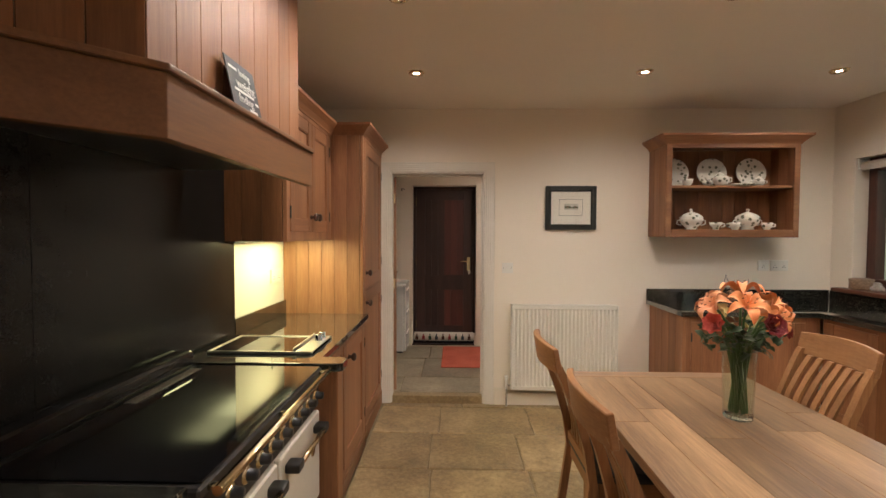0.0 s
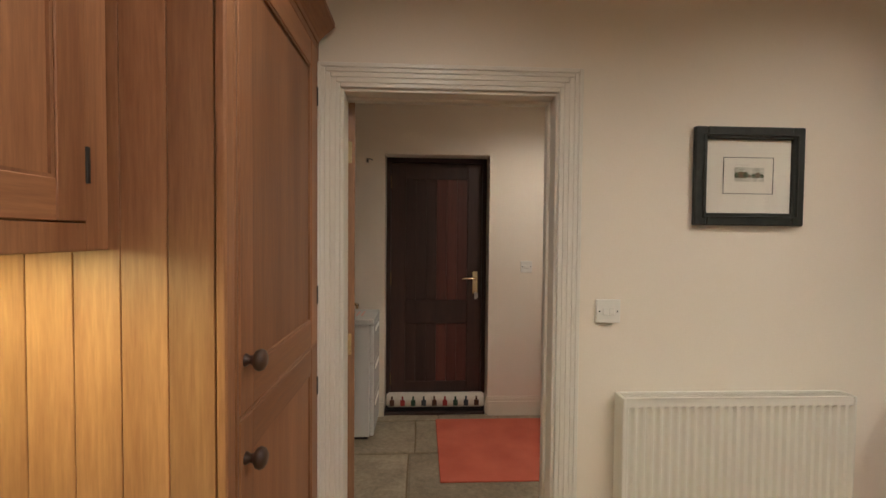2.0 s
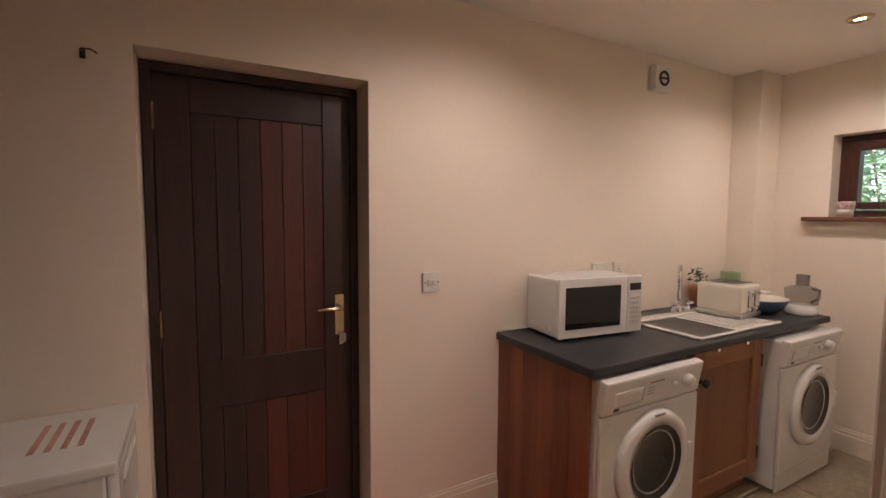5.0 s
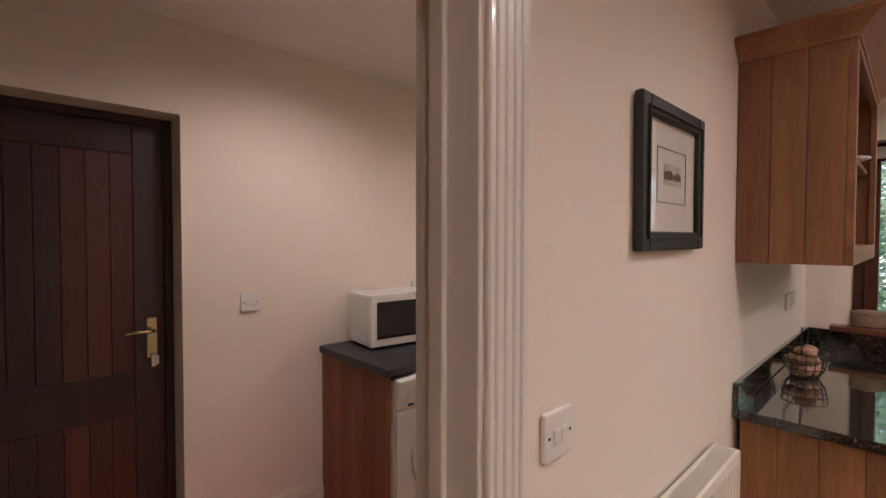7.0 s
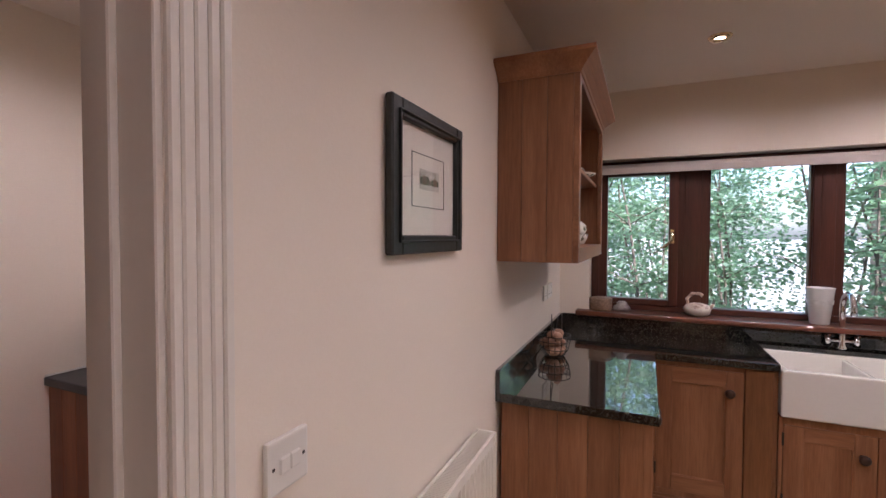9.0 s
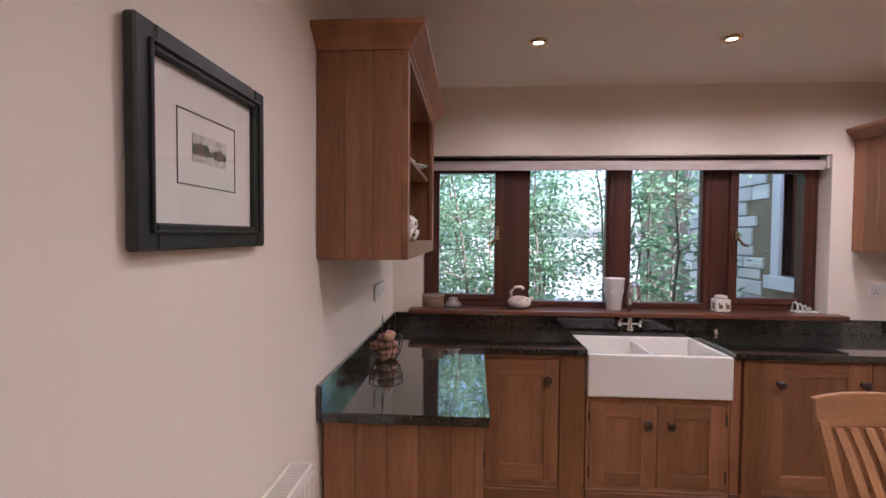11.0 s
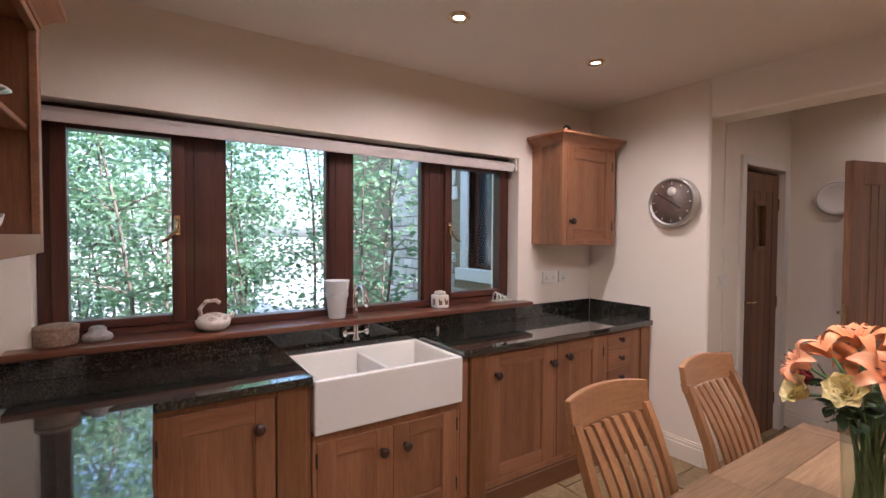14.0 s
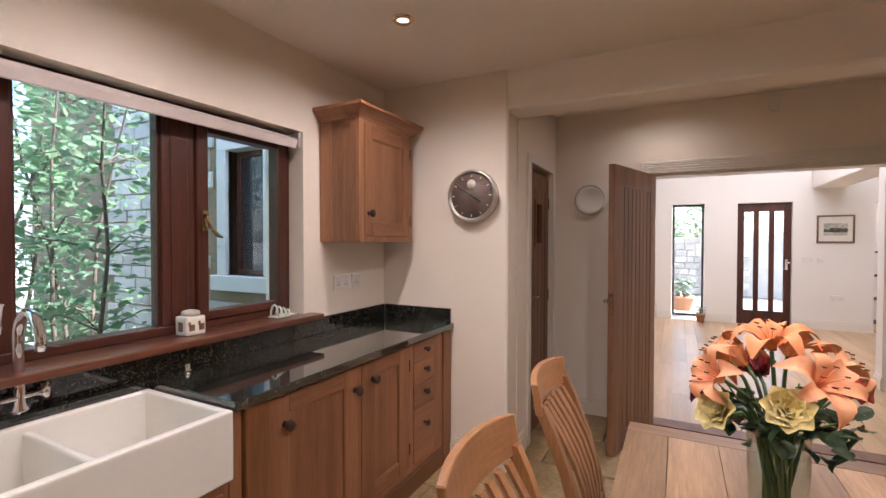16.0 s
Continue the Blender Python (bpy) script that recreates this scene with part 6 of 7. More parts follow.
# ---------------------------------------------------------------- utility room
bd = structure("door_1", boxes([(0.030, 5.925, 0.0, 0.062, 5.985, 2.050), (0.785, 5.925, 0.0, 0.818, 5.985, 2.050), (0.062, 5.925, 2.015, 0.785, 5.985, 2.050)], 0.003), DARKDOOR, "closed dark hardwood back door with red-brown boards")
mbd = facing(0.064, 5.935, 0.08, "s")
DW, DH = 0.719, 1.932
part("stile", boxes([(0, 0, 0, 0.115, 0.045, DH)], 0.003, mbd), DARKDOOR, bd)
part("stile", boxes([(DW - 0.115, 0, 0, DW, 0.045, DH)], 0.003, mbd), DARKDOOR, bd)
for z0, z1 in ((0, 0.20), (0.66, 0.85), (DH - 0.13, DH)):
    part("door_rail", boxes([(0.115, 0.0008, z0, DW - 0.115, 0.044, z1)], 0.003, mbd), DARKDOOR, bd)
bwid = (DW - 0.23) / 6
for z0, z1 in ((0.20, 0.66), (0.85, DH - 0.13)):
    for i in range(6):
        part("door_board", boxes([(0.115 + i * bwid + 0.0006, 0.006, z0 - 0.002, 0.115 + (i + 1) * bwid - 0.0006, 0.036, z1 + 0.002)], 0.002, mbd), DARKDOOR if i < 3 else REDBOARD, bd)
hp = lever_handle(bd, mbd @ pose(DW - 0.05, 0, 0.99), BRASS, -1)
part("keys", boxes([(-0.006, -0.02, -0.13, 0.012, -0.014, -0.075), (0.006, -0.026, -0.12, 0.022, -0.021, -0.08)], 0.002, mbd @ pose(DW - 0.05, 0, 0.99)), STEEL, hp, "bunch of keys in the lock")
for hz in (0.22, 1.02, 1.78):
    part("hinge", boxes([(-0.006, -0.008, hz - 0.05, 0.004, 0.004, hz + 0.05)], 0.002, mbd), BRASS, bd)
structure("door_threshold", boxes([(0.026, 5.80, 0.04, 0.821, 6.05, UZ + 0.012)], 0.003), DARKDOOR, "dark hardwood door threshold")
backing = structure("backdrop_porch", boxes([(-0.1, 6.045, 0, 0.95, 6.06, 2.2)]), DARKDOOR, "dark outer face behind the back door")

snake = thing("draught_excluder", 0.42, 5.90, UZ, "cream draught excluder printed with bottles along the door foot", "draught excluder")
part("roll", tube([(0.04, 5.878, 0.150), (0.06, 5.878, 0.150), (0.42, 5.878, 0.150), (0.79, 5.878, 0.150), (0.808, 5.878, 0.150)], [0.040, 0.056, 0.056, 0.056, 0.040], 16, flat=1.05), mottled("cream_printed_cotton", (0.60, 0.55, 0.47), (0.70, 0.65, 0.57), 0.9, 20, bump=0.4), snake)
part("dark_base", tube([(0.04, 5.878, 0.094), (0.42, 5.878, 0.094), (0.806, 5.878, 0.094)], 0.040, 14), mottled("black_cotton", (0.010, 0.010, 0.012), (0.025, 0.025, 0.028), 0.9, 20, bump=0.4), snake)
BOT = [plain("bottle_print_%s" % n, c, 0.8) for n, c in (("brown", (0.08, 0.03, 0.015)), ("red", (0.28, 0.03, 0.03)), ("green", (0.03, 0.07, 0.04)), ("slate", (0.04, 0.05, 0.06)))]
for i in range(9):
    bx = 0.085 + i * 0.082
    part("bottle_print", boxes([(bx - 0.018, 5.818, 0.122, bx + 0.018, 5.826, 0.168), (bx - 0.007, 5.820, 0.168, bx + 0.007, 5.832, 0.195)], 0.002), BOT[i % 4], snake)

frz = thing("white_freezer", -0.32, 5.55, UZ, "low white freezer with red printed stripes on its top", "freezer")
part("cabinet", boxes([(-0.62, 5.365, UZ + 0.025, -0.035, 5.775, 0.845)], 0.006), ENAMEL, frz)
part("top", boxes([(-0.63, 5.355, 0.846, -0.006, 5.782, 0.88)], 0.008, segments=2), ENAMEL, frz)
for z0, z1 in ((UZ + 0.03, 0.33), (0.335, 0.58), (0.585, 0.84)):
    d = part("drawer_front", boxes([(-0.034, 5.372, z0, -0.008, 5.77, z1)], 0.008, segments=2), ENAMEL, frz)
    part("grip", boxes([(-0.0085, 5.45, z1 - 0.06, -0.003, 5.69, z1 - 0.03)], 0.003), PLASTIC, d)
    part("grip_shadow_gap", boxes([(-0.0086, 5.455, z1 - 0.075, -0.0072, 5.685, z1 - 0.061)], 0), DARKPLASTIC, d)
part("feet", boxes([(-0.60, 5.39, UZ, -0.05, 5.75, UZ + 0.025)], 0.002), DARKPLASTIC, frz)
for i in range(4):
    part("printed_stripe", boxes([(-0.22 + i * 0.035, 5.50, 0.8803, -0.205 + i * 0.035, 5.69, 0.881)], 0), mottled("faded_red_print_%d" % i, (0.42, 0.20, 0.16), (0.55, 0.32, 0.26), 0.7, 30, bump=0), frz)

rug = thing("coral_rug", 0.97, 5.33, UZ, "coral red woven mat on the stone floor", "rug")
part("mat", boxes([(0.418, 4.83, UZ + 0.0022, 1.455, 5.69, UZ + 0.011)], 0.004), RUG, rug)
hk = thing("coat_hook", -0.04, 5.77, 1.985, "small dark wall hook", "hook")
part("plate", boxes([(-0.110, 5.780, 1.985, -0.095, 5.7865, 2.015)], 0.002), IRON, hk)
part("arm", tube([(-0.102, 5.780, 2.005), (-0.100, 5.755, 2.008), (-0.075, 5.742, 2.005), (-0.060, 5.74, 1.995)], 0.003, 6), IRON, hk)

# open oak door into the utility room
mu = pose(0.047, 4.124, UZ + 0.006, 0, 0, 101.5)
ul = boarded_leaf("door_2", mu, 0.765, 1.885, 0.036, OAKDOOR, OAKDOOR, "open oak boarded door to the utility room", 7)
lever_handle(ul, mu @ pose(0.715, 0.0, 0.96), BRASS, -1)
for hz in (0.22, 0.95, 1.69):
    part("hinge", boxes([(-0.003, 0.012, hz - 0.042, 0.0, 0.033, hz + 0.042)], 0.001, mu), BRASS, ul)
structure("door_strike", boxes([(0.792, 4.122, 0.98, 0.7945, 4.145, 1.05)], 0.0008), IRON, "dark strike plate in the door lining")

uw = thing("utility_worktop", 2.42, 5.49, 0.895, "charcoal laminate utility worktop", "worktop")
part("slab", boxes([(1.475, 5.170, 0.898, 3.425, 5.785, 0.934)], 0.006, segments=2), BLACKSLATE, uw)
part("edge_strip", boxes([(1.481, 5.168, 0.902, 3.42, 5.1715, 0.930)], 0.001), BLACKSLATE, uw)
part("wall_seal", boxes([(1.48, 5.778, 0.934, 3.42, 5.786, 0.942)], 0.002), PLASTIC, uw)
uend = thing("boarded_end_panel", 1.5, 5.5, 0, "reddish boarded end panel under the utility worktop", "panel")
boarding(uend, facing(1.492, 5.785, UZ, "w"), 0.585, 0.897 - UZ, 0.098, REDOAK, thick=0.022)
ucab = thing("utility_cupboard", 2.46, 5.45, 0, "oak utility base cupboard with one framed door", "cupboard")
part("carcass", boxes([(2.165, 5.22, 0.151, 2.745, 5.78, 0.895)], 0.002), OAK_Z, ucab)
framed_door(ucab, facing(2.165, 5.197, 0.16, "s"), 0.58, 0.725, OAK_Z, OAK_X, (0.045, 0.59), "r", 0.08)
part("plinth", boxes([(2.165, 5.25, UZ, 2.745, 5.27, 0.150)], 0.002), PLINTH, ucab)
for u in (2.33, 2.58):
    part("catch_clip", boxes([(u, 5.186, 0.872, u + 0.02, 5.197, 0.893)], 0.003), CHROME, ucab)


def washer(x0, x1, y0, y1, label, knob_u):
    t = thing("washing_machine", (x0 + x1) / 2, (y0 + y1) / 2, 0, label, "washing machine")
    w = x1 - x0
    part("cabinet", boxes([(x0, y0 + 0.025, UZ + 0.015, x1, y1, 0.875)], 0.012, segments=2), ENAMEL, t)
    part("front", boxes([(x0 + 0.001, y0 + 0.006, UZ + 0.10, x1 - 0.001, y0 + 0.026, 0.735)], 0.008, segments=2), ENAMEL, t)
    part("kick_panel", boxes([(x0 + 0.001, y0 + 0.010, UZ + 0.004, x1 - 0.001, y0 + 0.026, UZ + 0.096)], 0.005), ENAMEL, t)
    m = facing(x0, y0, 0.738, "s") @ pose(0, 0, 0, 10, 0, 0)
    cp = part("control_panel", boxes([(0.001, 0.006, 0.0, w - 0.001, 0.05, 0.142)], 0.010, m, 2), ENAMEL, t)
    part("detergent_drawer", boxes([(0.05, 0.0, 0.03, 0.22, 0.012, 0.095)], 0.012, m, 2), ENAMEL, cp)
    part("dial", lathe([(0, 0.03), (0.022, 0.03), (0.026, 0.02), (0.028, 0.0), (0, 0)], m @ pose(knob_u, 0.006, 0.075, 90, 0, 0), 24), PLASTIC, cp)
    part("button", lathe([(0, 0.014), (0.010, 0.014), (0.012, 0.0), (0, 0)], m @ pose(knob_u - 0.09, 0.006, 0.075, 90, 0, 0), 16), PLASTIC, cp)
    for i in range(5):
        part("indicator", boxes([(0.26 + i * 0.018, 0.0045, 0.10, 0.272 + i * 0.018, 0.0065, 0.105)], 0, m), DARKPLASTIC, cp)
    for i in range(3):
        part("printed_line", boxes([(0.25, 0.0045, 0.05 + i * 0.014, 0.29, 0.0065, 0.054 + i * 0.014)], 0, m), plain("grey_print_%d_%d" % (i, int(x0 * 100)), (0.3, 0.3, 0.3), 0.6), cp)
    part("energy_badge", boxes([(0.06, 0.0045, 0.012, 0.09, 0.0065, 0.024)], 0, m), IRON, cp)
    md_ = facing((x0 + x1) / 2, y0 + 0.006, 0.495, "s") @ pose(0, 0, 0, 90, 0, 0)
    dr = part("door_ring", lathe([(0.155, 0.004), (0.168, 0.030), (0.196, 0.036), (0.219, 0.022), (0.225, 0.0), (0.155, 0.0)], md_, 44), ENAMEL, t, "white round porthole ring")
    gl = part("porthole_glass", lathe([(0, 0.0015), (0.06, 0.003), (0.115, 0.010), (0.143, 0.019), (0.160, 0.028)], md_, 40), plain("dark_porthole_glass_%d" % int(x0 * 100), (0.012, 0.012, 0.013), 0.06, coat=0.6), dr)
    part("drum_rib", lathe([(0.128, 0.0150), (0.132, 0.0172), (0.135, 0.0168)], md_, 40), STEEL, dr)
    part("door_grip", boxes([(0.188, -0.040, -0.045, 0.222, -0.022, 0.045)], 0.008, facing((x0 + x1) / 2, y0 + 0.006, 0.495, "s"), 2), ENAMEL, dr)
    part("brand_badge", boxes([(w / 2 - 0.03, -0.034, 0.698, w / 2 + 0.03, -0.030, 0.708)], 0, facing(x0, y0 + 0.004, 0, "s")), plain("grey_badge_%d" % int(x0 * 100), (0.25, 0.25, 0.27), 0.5), t)
    return t


washer(1.520, 2.130, 5.150, 5.76, "white front-loading washing machine under the worktop", 0.50)
w2 = washer(2.795, 3.395, 5.110, 5.74, "white front-loading tumble dryer standing past the cupboard", 0.42)
part("display", boxes([(2.795 + 0.44, 5.128, 0.830, 2.795 + 0.52, 5.136, 0.858)], 0.001), DARKPLASTIC, w2)

mwv = thing("microwave_oven", 1.8, 5.53, 0.936, "white microwave oven with a dark glass door", "microwave")
mm_ = Matrix.Translation((1.612, 5.500, 0.948)) @ pose(0, 0, 0, 0, 0, -7)
part("case", boxes([(0, 0.012, 0, 0.485, 0.262, 0.272)], 0.010, mm_, 2), ENAMEL, mwv)
dr = part("door", boxes([(0.0, -0.006, 0.0, 0.395, 0.012, 0.275)], 0.006, mm_, 2), ENAMEL, mwv)
part("window", boxes([(0.035, -0.0085, 0.04, 0.355, -0.005, 0.235)], 0.002, mm_), BLACKGLASS, dr)
cp = part("control_panel", boxes([(0.397, -0.006, 0.0, 0.49, 0.012, 0.275)], 0.006, mm_, 2), ENAMEL, mwv)
part("display", boxes([(0.41, -0.0085, 0.205, 0.478, -0.005, 0.24)], 0.001, mm_), DARKPLASTIC, cp)
for r in range(6):
    for c in range(3):
        part("button", boxes([(0.412 + c * 0.022, -0.008, 0.045 + r * 0.023, 0.430 + c * 0.022, -0.005, 0.059 + r * 0.023)], 0.001, mm_), STEEL, cp)
for u, v in ((0.03, 0.03), (0.45, 0.03), (0.03, 0.235), (0.45, 0.235)):
    part("foot", boxes([(u - 0.012, v - 0.012, -0.0135, u + 0.012, v + 0.012, 0.0)], 0.002, mm_), DARKPLASTIC, mwv)
for v in (0.06, 0.21):
    part("side_screw", boxes([(-0.004, v - 0.008, 0.03, 0.001, v + 0.008, 0.046)], 0.002, mm_), PLASTIC, mwv)

us = thing("inset_sink", 2.60, 5.4, 0.935, "white inset sink with a dark bowl and ribbed drainer", "sink")
part("rim", boxes([(2.225, 5.208, 0.9345, 2.955, 5.226, 0.948), (2.225, 5.575, 0.9345, 2.955, 5.640, 0.948), (2.225, 5.226, 0.9345, 2.250, 5.575, 0.948), (2.575, 5.226, 0.9345, 2.955, 5.575, 0.942)], 0.004), CERAMIC, us)
part("bowl", boxes([(2.250, 5.226, 0.9347, 2.575, 5.575, 0.9365)], 0), mottled("dark_sink_bowl", (0.03, 0.03, 0.03), (0.07, 0.065, 0.06), 0.4, 10, bump=0.1), us)
for i in range(8):
    part("drainer_rib", boxes([(2.61 + i * 0.042, 5.26, 0.9425, 2.625 + i * 0.042, 5.555, 0.947)], 0.002), CERAMIC, us)
ut = thing("mixer_tap", 2.66, 5.61, 0.948, "chrome swan-neck utility tap with lever handles", "tap")
part("body", lathe([(0, 0.07), (0.015, 0.07), (0.017, 0.03), (0.028, 0.008), (0.028, 0), (0, 0)], pose(2.66, 5.61, 0.9485), 18), CHROME, ut)
part("spout", tube([(2.66, 5.61, 1.0), (2.66, 5.61, 1.17)] + [(2.66 - 0.048 + 0.048 * math.cos(radians(a)), 5.61 - 0.03 + 0.03 * math.cos(radians(a)), 1.17 + 0.058 * math.sin(radians(a))) for a in range(15, 211, 15)], 0.012, 12), CHROME, ut)
part("crossbar", tube([(2.60, 5.60, 0.985), (2.72, 5.60, 0.985)], 0.012, 12), CHROME, ut)
for u in (2.595, 2.725):
    part("lever", tube([(u, 5.60, 0.962), (u, 5.60, 1.005), (u, 5.56, 1.01)], [0.017, 0.015, 0.006], 12), CHROME, ut)
to = thing("toaster", 2.87, 5.46, 0.947, "cream four-slice toaster standing on the drainer", "toaster")
mt2 = Matrix.Translation((2.765, 5.575, 0.9475)) @ pose(0, 0, 0, 0, 0, -86)
part("case", boxes([(0.0, 0.0, 0.022, 0.245, 0.235, 0.185)], 0.026, mt2, 4), CREAMEN, to)
part("base", boxes([(-0.004, -0.004, 0.0, 0.249, 0.239, 0.026)], 0.006, mt2), STEEL, to)
part("top_plate", boxes([(0.028, 0.028, 0.1835, 0.217, 0.207, 0.188)], 0.002, mt2), STEEL, to)
for v in (0.038, 0.082, 0.126, 0.170):
    part("slot", boxes([(0.035, v, 0.1870, 0.21, v + 0.026, 0.1892)], 0, mt2), DARKPLASTIC, to)
for v in (0.075, 0.150):
    part("lever_slot", boxes([(0.2445, v, 0.055, 0.2465, v + 0.012, 0.150)], 0, mt2), DARKPLASTIC, to)
    part("lever", boxes([(0.244, v - 0.012, 0.125, 0.268, v + 0.024, 0.145)], 0.004, mt2), CHROME, to)
    part("dial", lathe([(0, 0.018), (0.016, 0.018), (0.018, 0), (0, 0)], mt2 @ pose(0.245, v + 0.006, 0.05, 0, 90, 0), 18), CHROME, to)
herb = thing("potted_herb", 2.99, 5.72, 0.95, "dark leafy herb behind the toaster", "plant")
bm = bmesh.new()
rnd = random.Random(5)
for k in range(60):
    petal(bm, Matrix.Translation((3.02 + rnd.uniform(-0.07, 0.07), 5.725 + rnd.uniform(-0.03, 0.02), 1.085 + rnd.uniform(0, 0.09))) @ pose(0, 0, 0, rnd.uniform(-50, 50), rnd.uniform(-50, 50), rnd.uniform(0, 360)), 0.03, 0.012, 0.5, 0.006, 0.1, 3)
part("leaves", bm, LEAFD, herb)
part("pot", lathe([(0, 0), (0.04, 0), (0.052, 0.09), (0.055, 0.13), (0.048, 0.13), (0, 0.11)], pose(3.02, 5.725, 0.9350), 20), mottled("terracotta", (0.30, 0.12, 0.06), (0.42, 0.19, 0.11), 0.7, 15, bump=0.2), herb)
kc = thing("green_canister", 3.31, 5.68, 0.935, "tall green kitchen canister", "canister")
part("body", lathe([(0, 0), (0.055, 0), (0.058, 0.004), (0.058, 0.205), (0.055, 0.21), (0, 0.21)], pose(3.31, 5.68, 0.9345), 28), mottled("sage_green_enamel", (0.22, 0.30, 0.15), (0.29, 0.37, 0.20), 0.4, 9, bump=0.05), kc)
wb = thing("white_box", 3.33, 5.65, 0.935, "white plastic kitchen box", "box")
part("body", boxes([(3.325, 5.475, 0.9345, 3.42, 5.59, 1.035)], 0.010, segments=2), PLASTIC, wb)
bw_ = thing("enamel_bowl", 3.12, 5.45, 0.935, "blue enamel bowl with a cream inside", "bowl")
part("outside", lathe([(0, 0), (0.08, 0), (0.12, 0.03), (0.148, 0.085), (0.146, 0.088), (0.116, 0.034), (0.078, 0.004), (0, 0.004)], pose(3.17, 5.43, 0.9345), 32), mottled("blue_enamel", (0.03, 0.07, 0.14), (0.06, 0.11, 0.20), 0.3, 9, bump=0.03), bw_)
part("inside", lathe([(0, 0.006), (0.075, 0.006), (0.112, 0.036), (0.143, 0.089), (0.150, 0.090)], pose(3.17, 5.43, 0.9345), 32), CREAMEN, bw_, "cream enamel inside")
fp = thing("food_processor", 3.31, 5.36, 0.935, "clear food processor bowl on a white base", "food processor")
part("base", lathe([(0, 0), (0.075, 0), (0.080, 0.01), (0.078, 0.04), (0.06, 0.055), (0, 0.055)], pose(3.345, 5.285, 0.9345), 28), ENAMEL, fp)
part("bowl", lathe([(0.055, 0.056), (0.080, 0.065), (0.088, 0.15), (0.060, 0.165), (0.034, 0.17), (0.034, 0.235), (0.030, 0.235), (0.030, 0.168)], pose(3.345, 5.285, 0.9345), 28), glass_mat("smoky_plastic", (0.72, 0.72, 0.72), 0.15), fp)
part("handle", tube([(3.425, 5.265, 1.08), (3.465, 5.245, 1.07), (3.465, 5.245, 1.02), (3.42, 5.265, 1.0)], 0.008, 8), glass_mat("smoky_plastic_handle", (0.72, 0.72, 0.72), 0.15), fp)
fan = thing("extractor_fan", 2.62, 5.78, 2.315, "square white wall extractor fan with a round grille", "fan")
mf = facing(2.555, 5.786, 2.245, "s")
part("case", boxes([(0, -0.045, 0, 0.135, 0, 0.145)], 0.008, mf, 2), PLASTIC, fan)
part("grille_ring", lathe([(0.030, 0.0), (0.030, 0.006), (0.044, 0.006), (0.044, 0.0)], mf @ pose(0.0675, -0.045, 0.0725, 90, 0, 0), 28), IRON, fan)
part("grille_bar", boxes([(0.045, -0.050, 0.066, 0.09, -0.045, 0.079)], 0.001, mf), IRON, fan)

# small utility window
w3 = structure("window_2", boxes([(3.785, 4.46, 1.515, 3.845, 4.505, 2.018), (3.785, 5.262, 1.515, 3.845, 5.307, 2.018), (3.785, 4.505, 1.515, 3.845, 5.262, 1.555), (3.785, 4.505, 1.975, 3.845, 5.262, 2.018)], 0.003), MAHOG, "mahogany framed small utility window")
c3 = part("casement", boxes([(3.765, 4.51, 1.56, 3.835, 4.565, 1.97), (3.765, 5.205, 1.56, 3.835, 5.258, 1.97)], 0.004), MAHOG, w3)
part("casement_rail", boxes([(3.7655, 4.565, 1.56, 3.835, 5.205, 1.605), (3.7655, 4.565, 1.92, 3.835, 5.205, 1.97)], 0.004), MAHOG_Y, c3)
pn = part("pane", boxes([(3.797, 4.56, 1.60, 3.803, 5.21, 1.925)]), PANE, c3)
pn.visible_shadow = False
structure("window_sill_2", boxes([(3.61, 4.40, 1.487, 3.785, 5.43, 1.513)], 0.005), SILLWOOD, "mahogany utility window sill")
for i, y in enumerate((5.235, 4.86)):
    g = thing("patterned_pot", 3.70, y, 1.5135, "small white pot with a red spotted band", "pot", "pots on the sill")
    part("body", lathe([(0, 0), (0.040, 0), (0.043, 0.07), (0.046, 0.07), (0.046, 0.0), (0.044, 0.075), (0.04, 0.07), (0, 0.07)][:3] + [(0.040, 0.07), (0, 0.06)], pose(3.70, y, 1.5135), 24), PLASTIC, g)
    part("band", lathe([(0.0425, 0.045), (0.0445, 0.05), (0.0455, 0.095), (0.042, 0.095)], pose(3.70, y, 1.5135), 24), mottled("red_spotted_band_%d" % i, (0.22, 0.03, 0.03), (0.62, 0.55, 0.48), 0.5, 80, bump=0), g)
gv = thing("clear_vase", 3.71, 5.03, 1.5135, "clear frilled glass vase on the utility sill", "vase")
vs = part("wall", lathe([(0, 0.002), (0.05, 0.002), (0.055, 0.01), (0.06, 0.11), (0.045, 0.15), (0.062, 0.20), (0.059, 0.20), (0.042, 0.15), (0.056, 0.11), (0.05, 0.02), (0, 0.018)], pose(3.71, 5.03, 1.5135), 24), VASEGLASS, gv)
tw = thing("folded_foil", 3.69, 5.15, 1.5135, "crumpled clear wrapping beside the pot", "wrapping")
bm = bmesh.new()
bmesh.ops.create_icosphere(bm, subdivisions=2, radius=0.035, matrix=Matrix.Translation((3.69, 5.15, 1.545)))
for v in bm.verts:
    v.co += Vector((random.uniform(-1, 1), random.uniform(-1, 1), random.uniform(-1, 1))) * 0.010
part("wrap", bm, glass_mat("crumpled_film", (0.85, 0.85, 0.85), 0.25), tw)

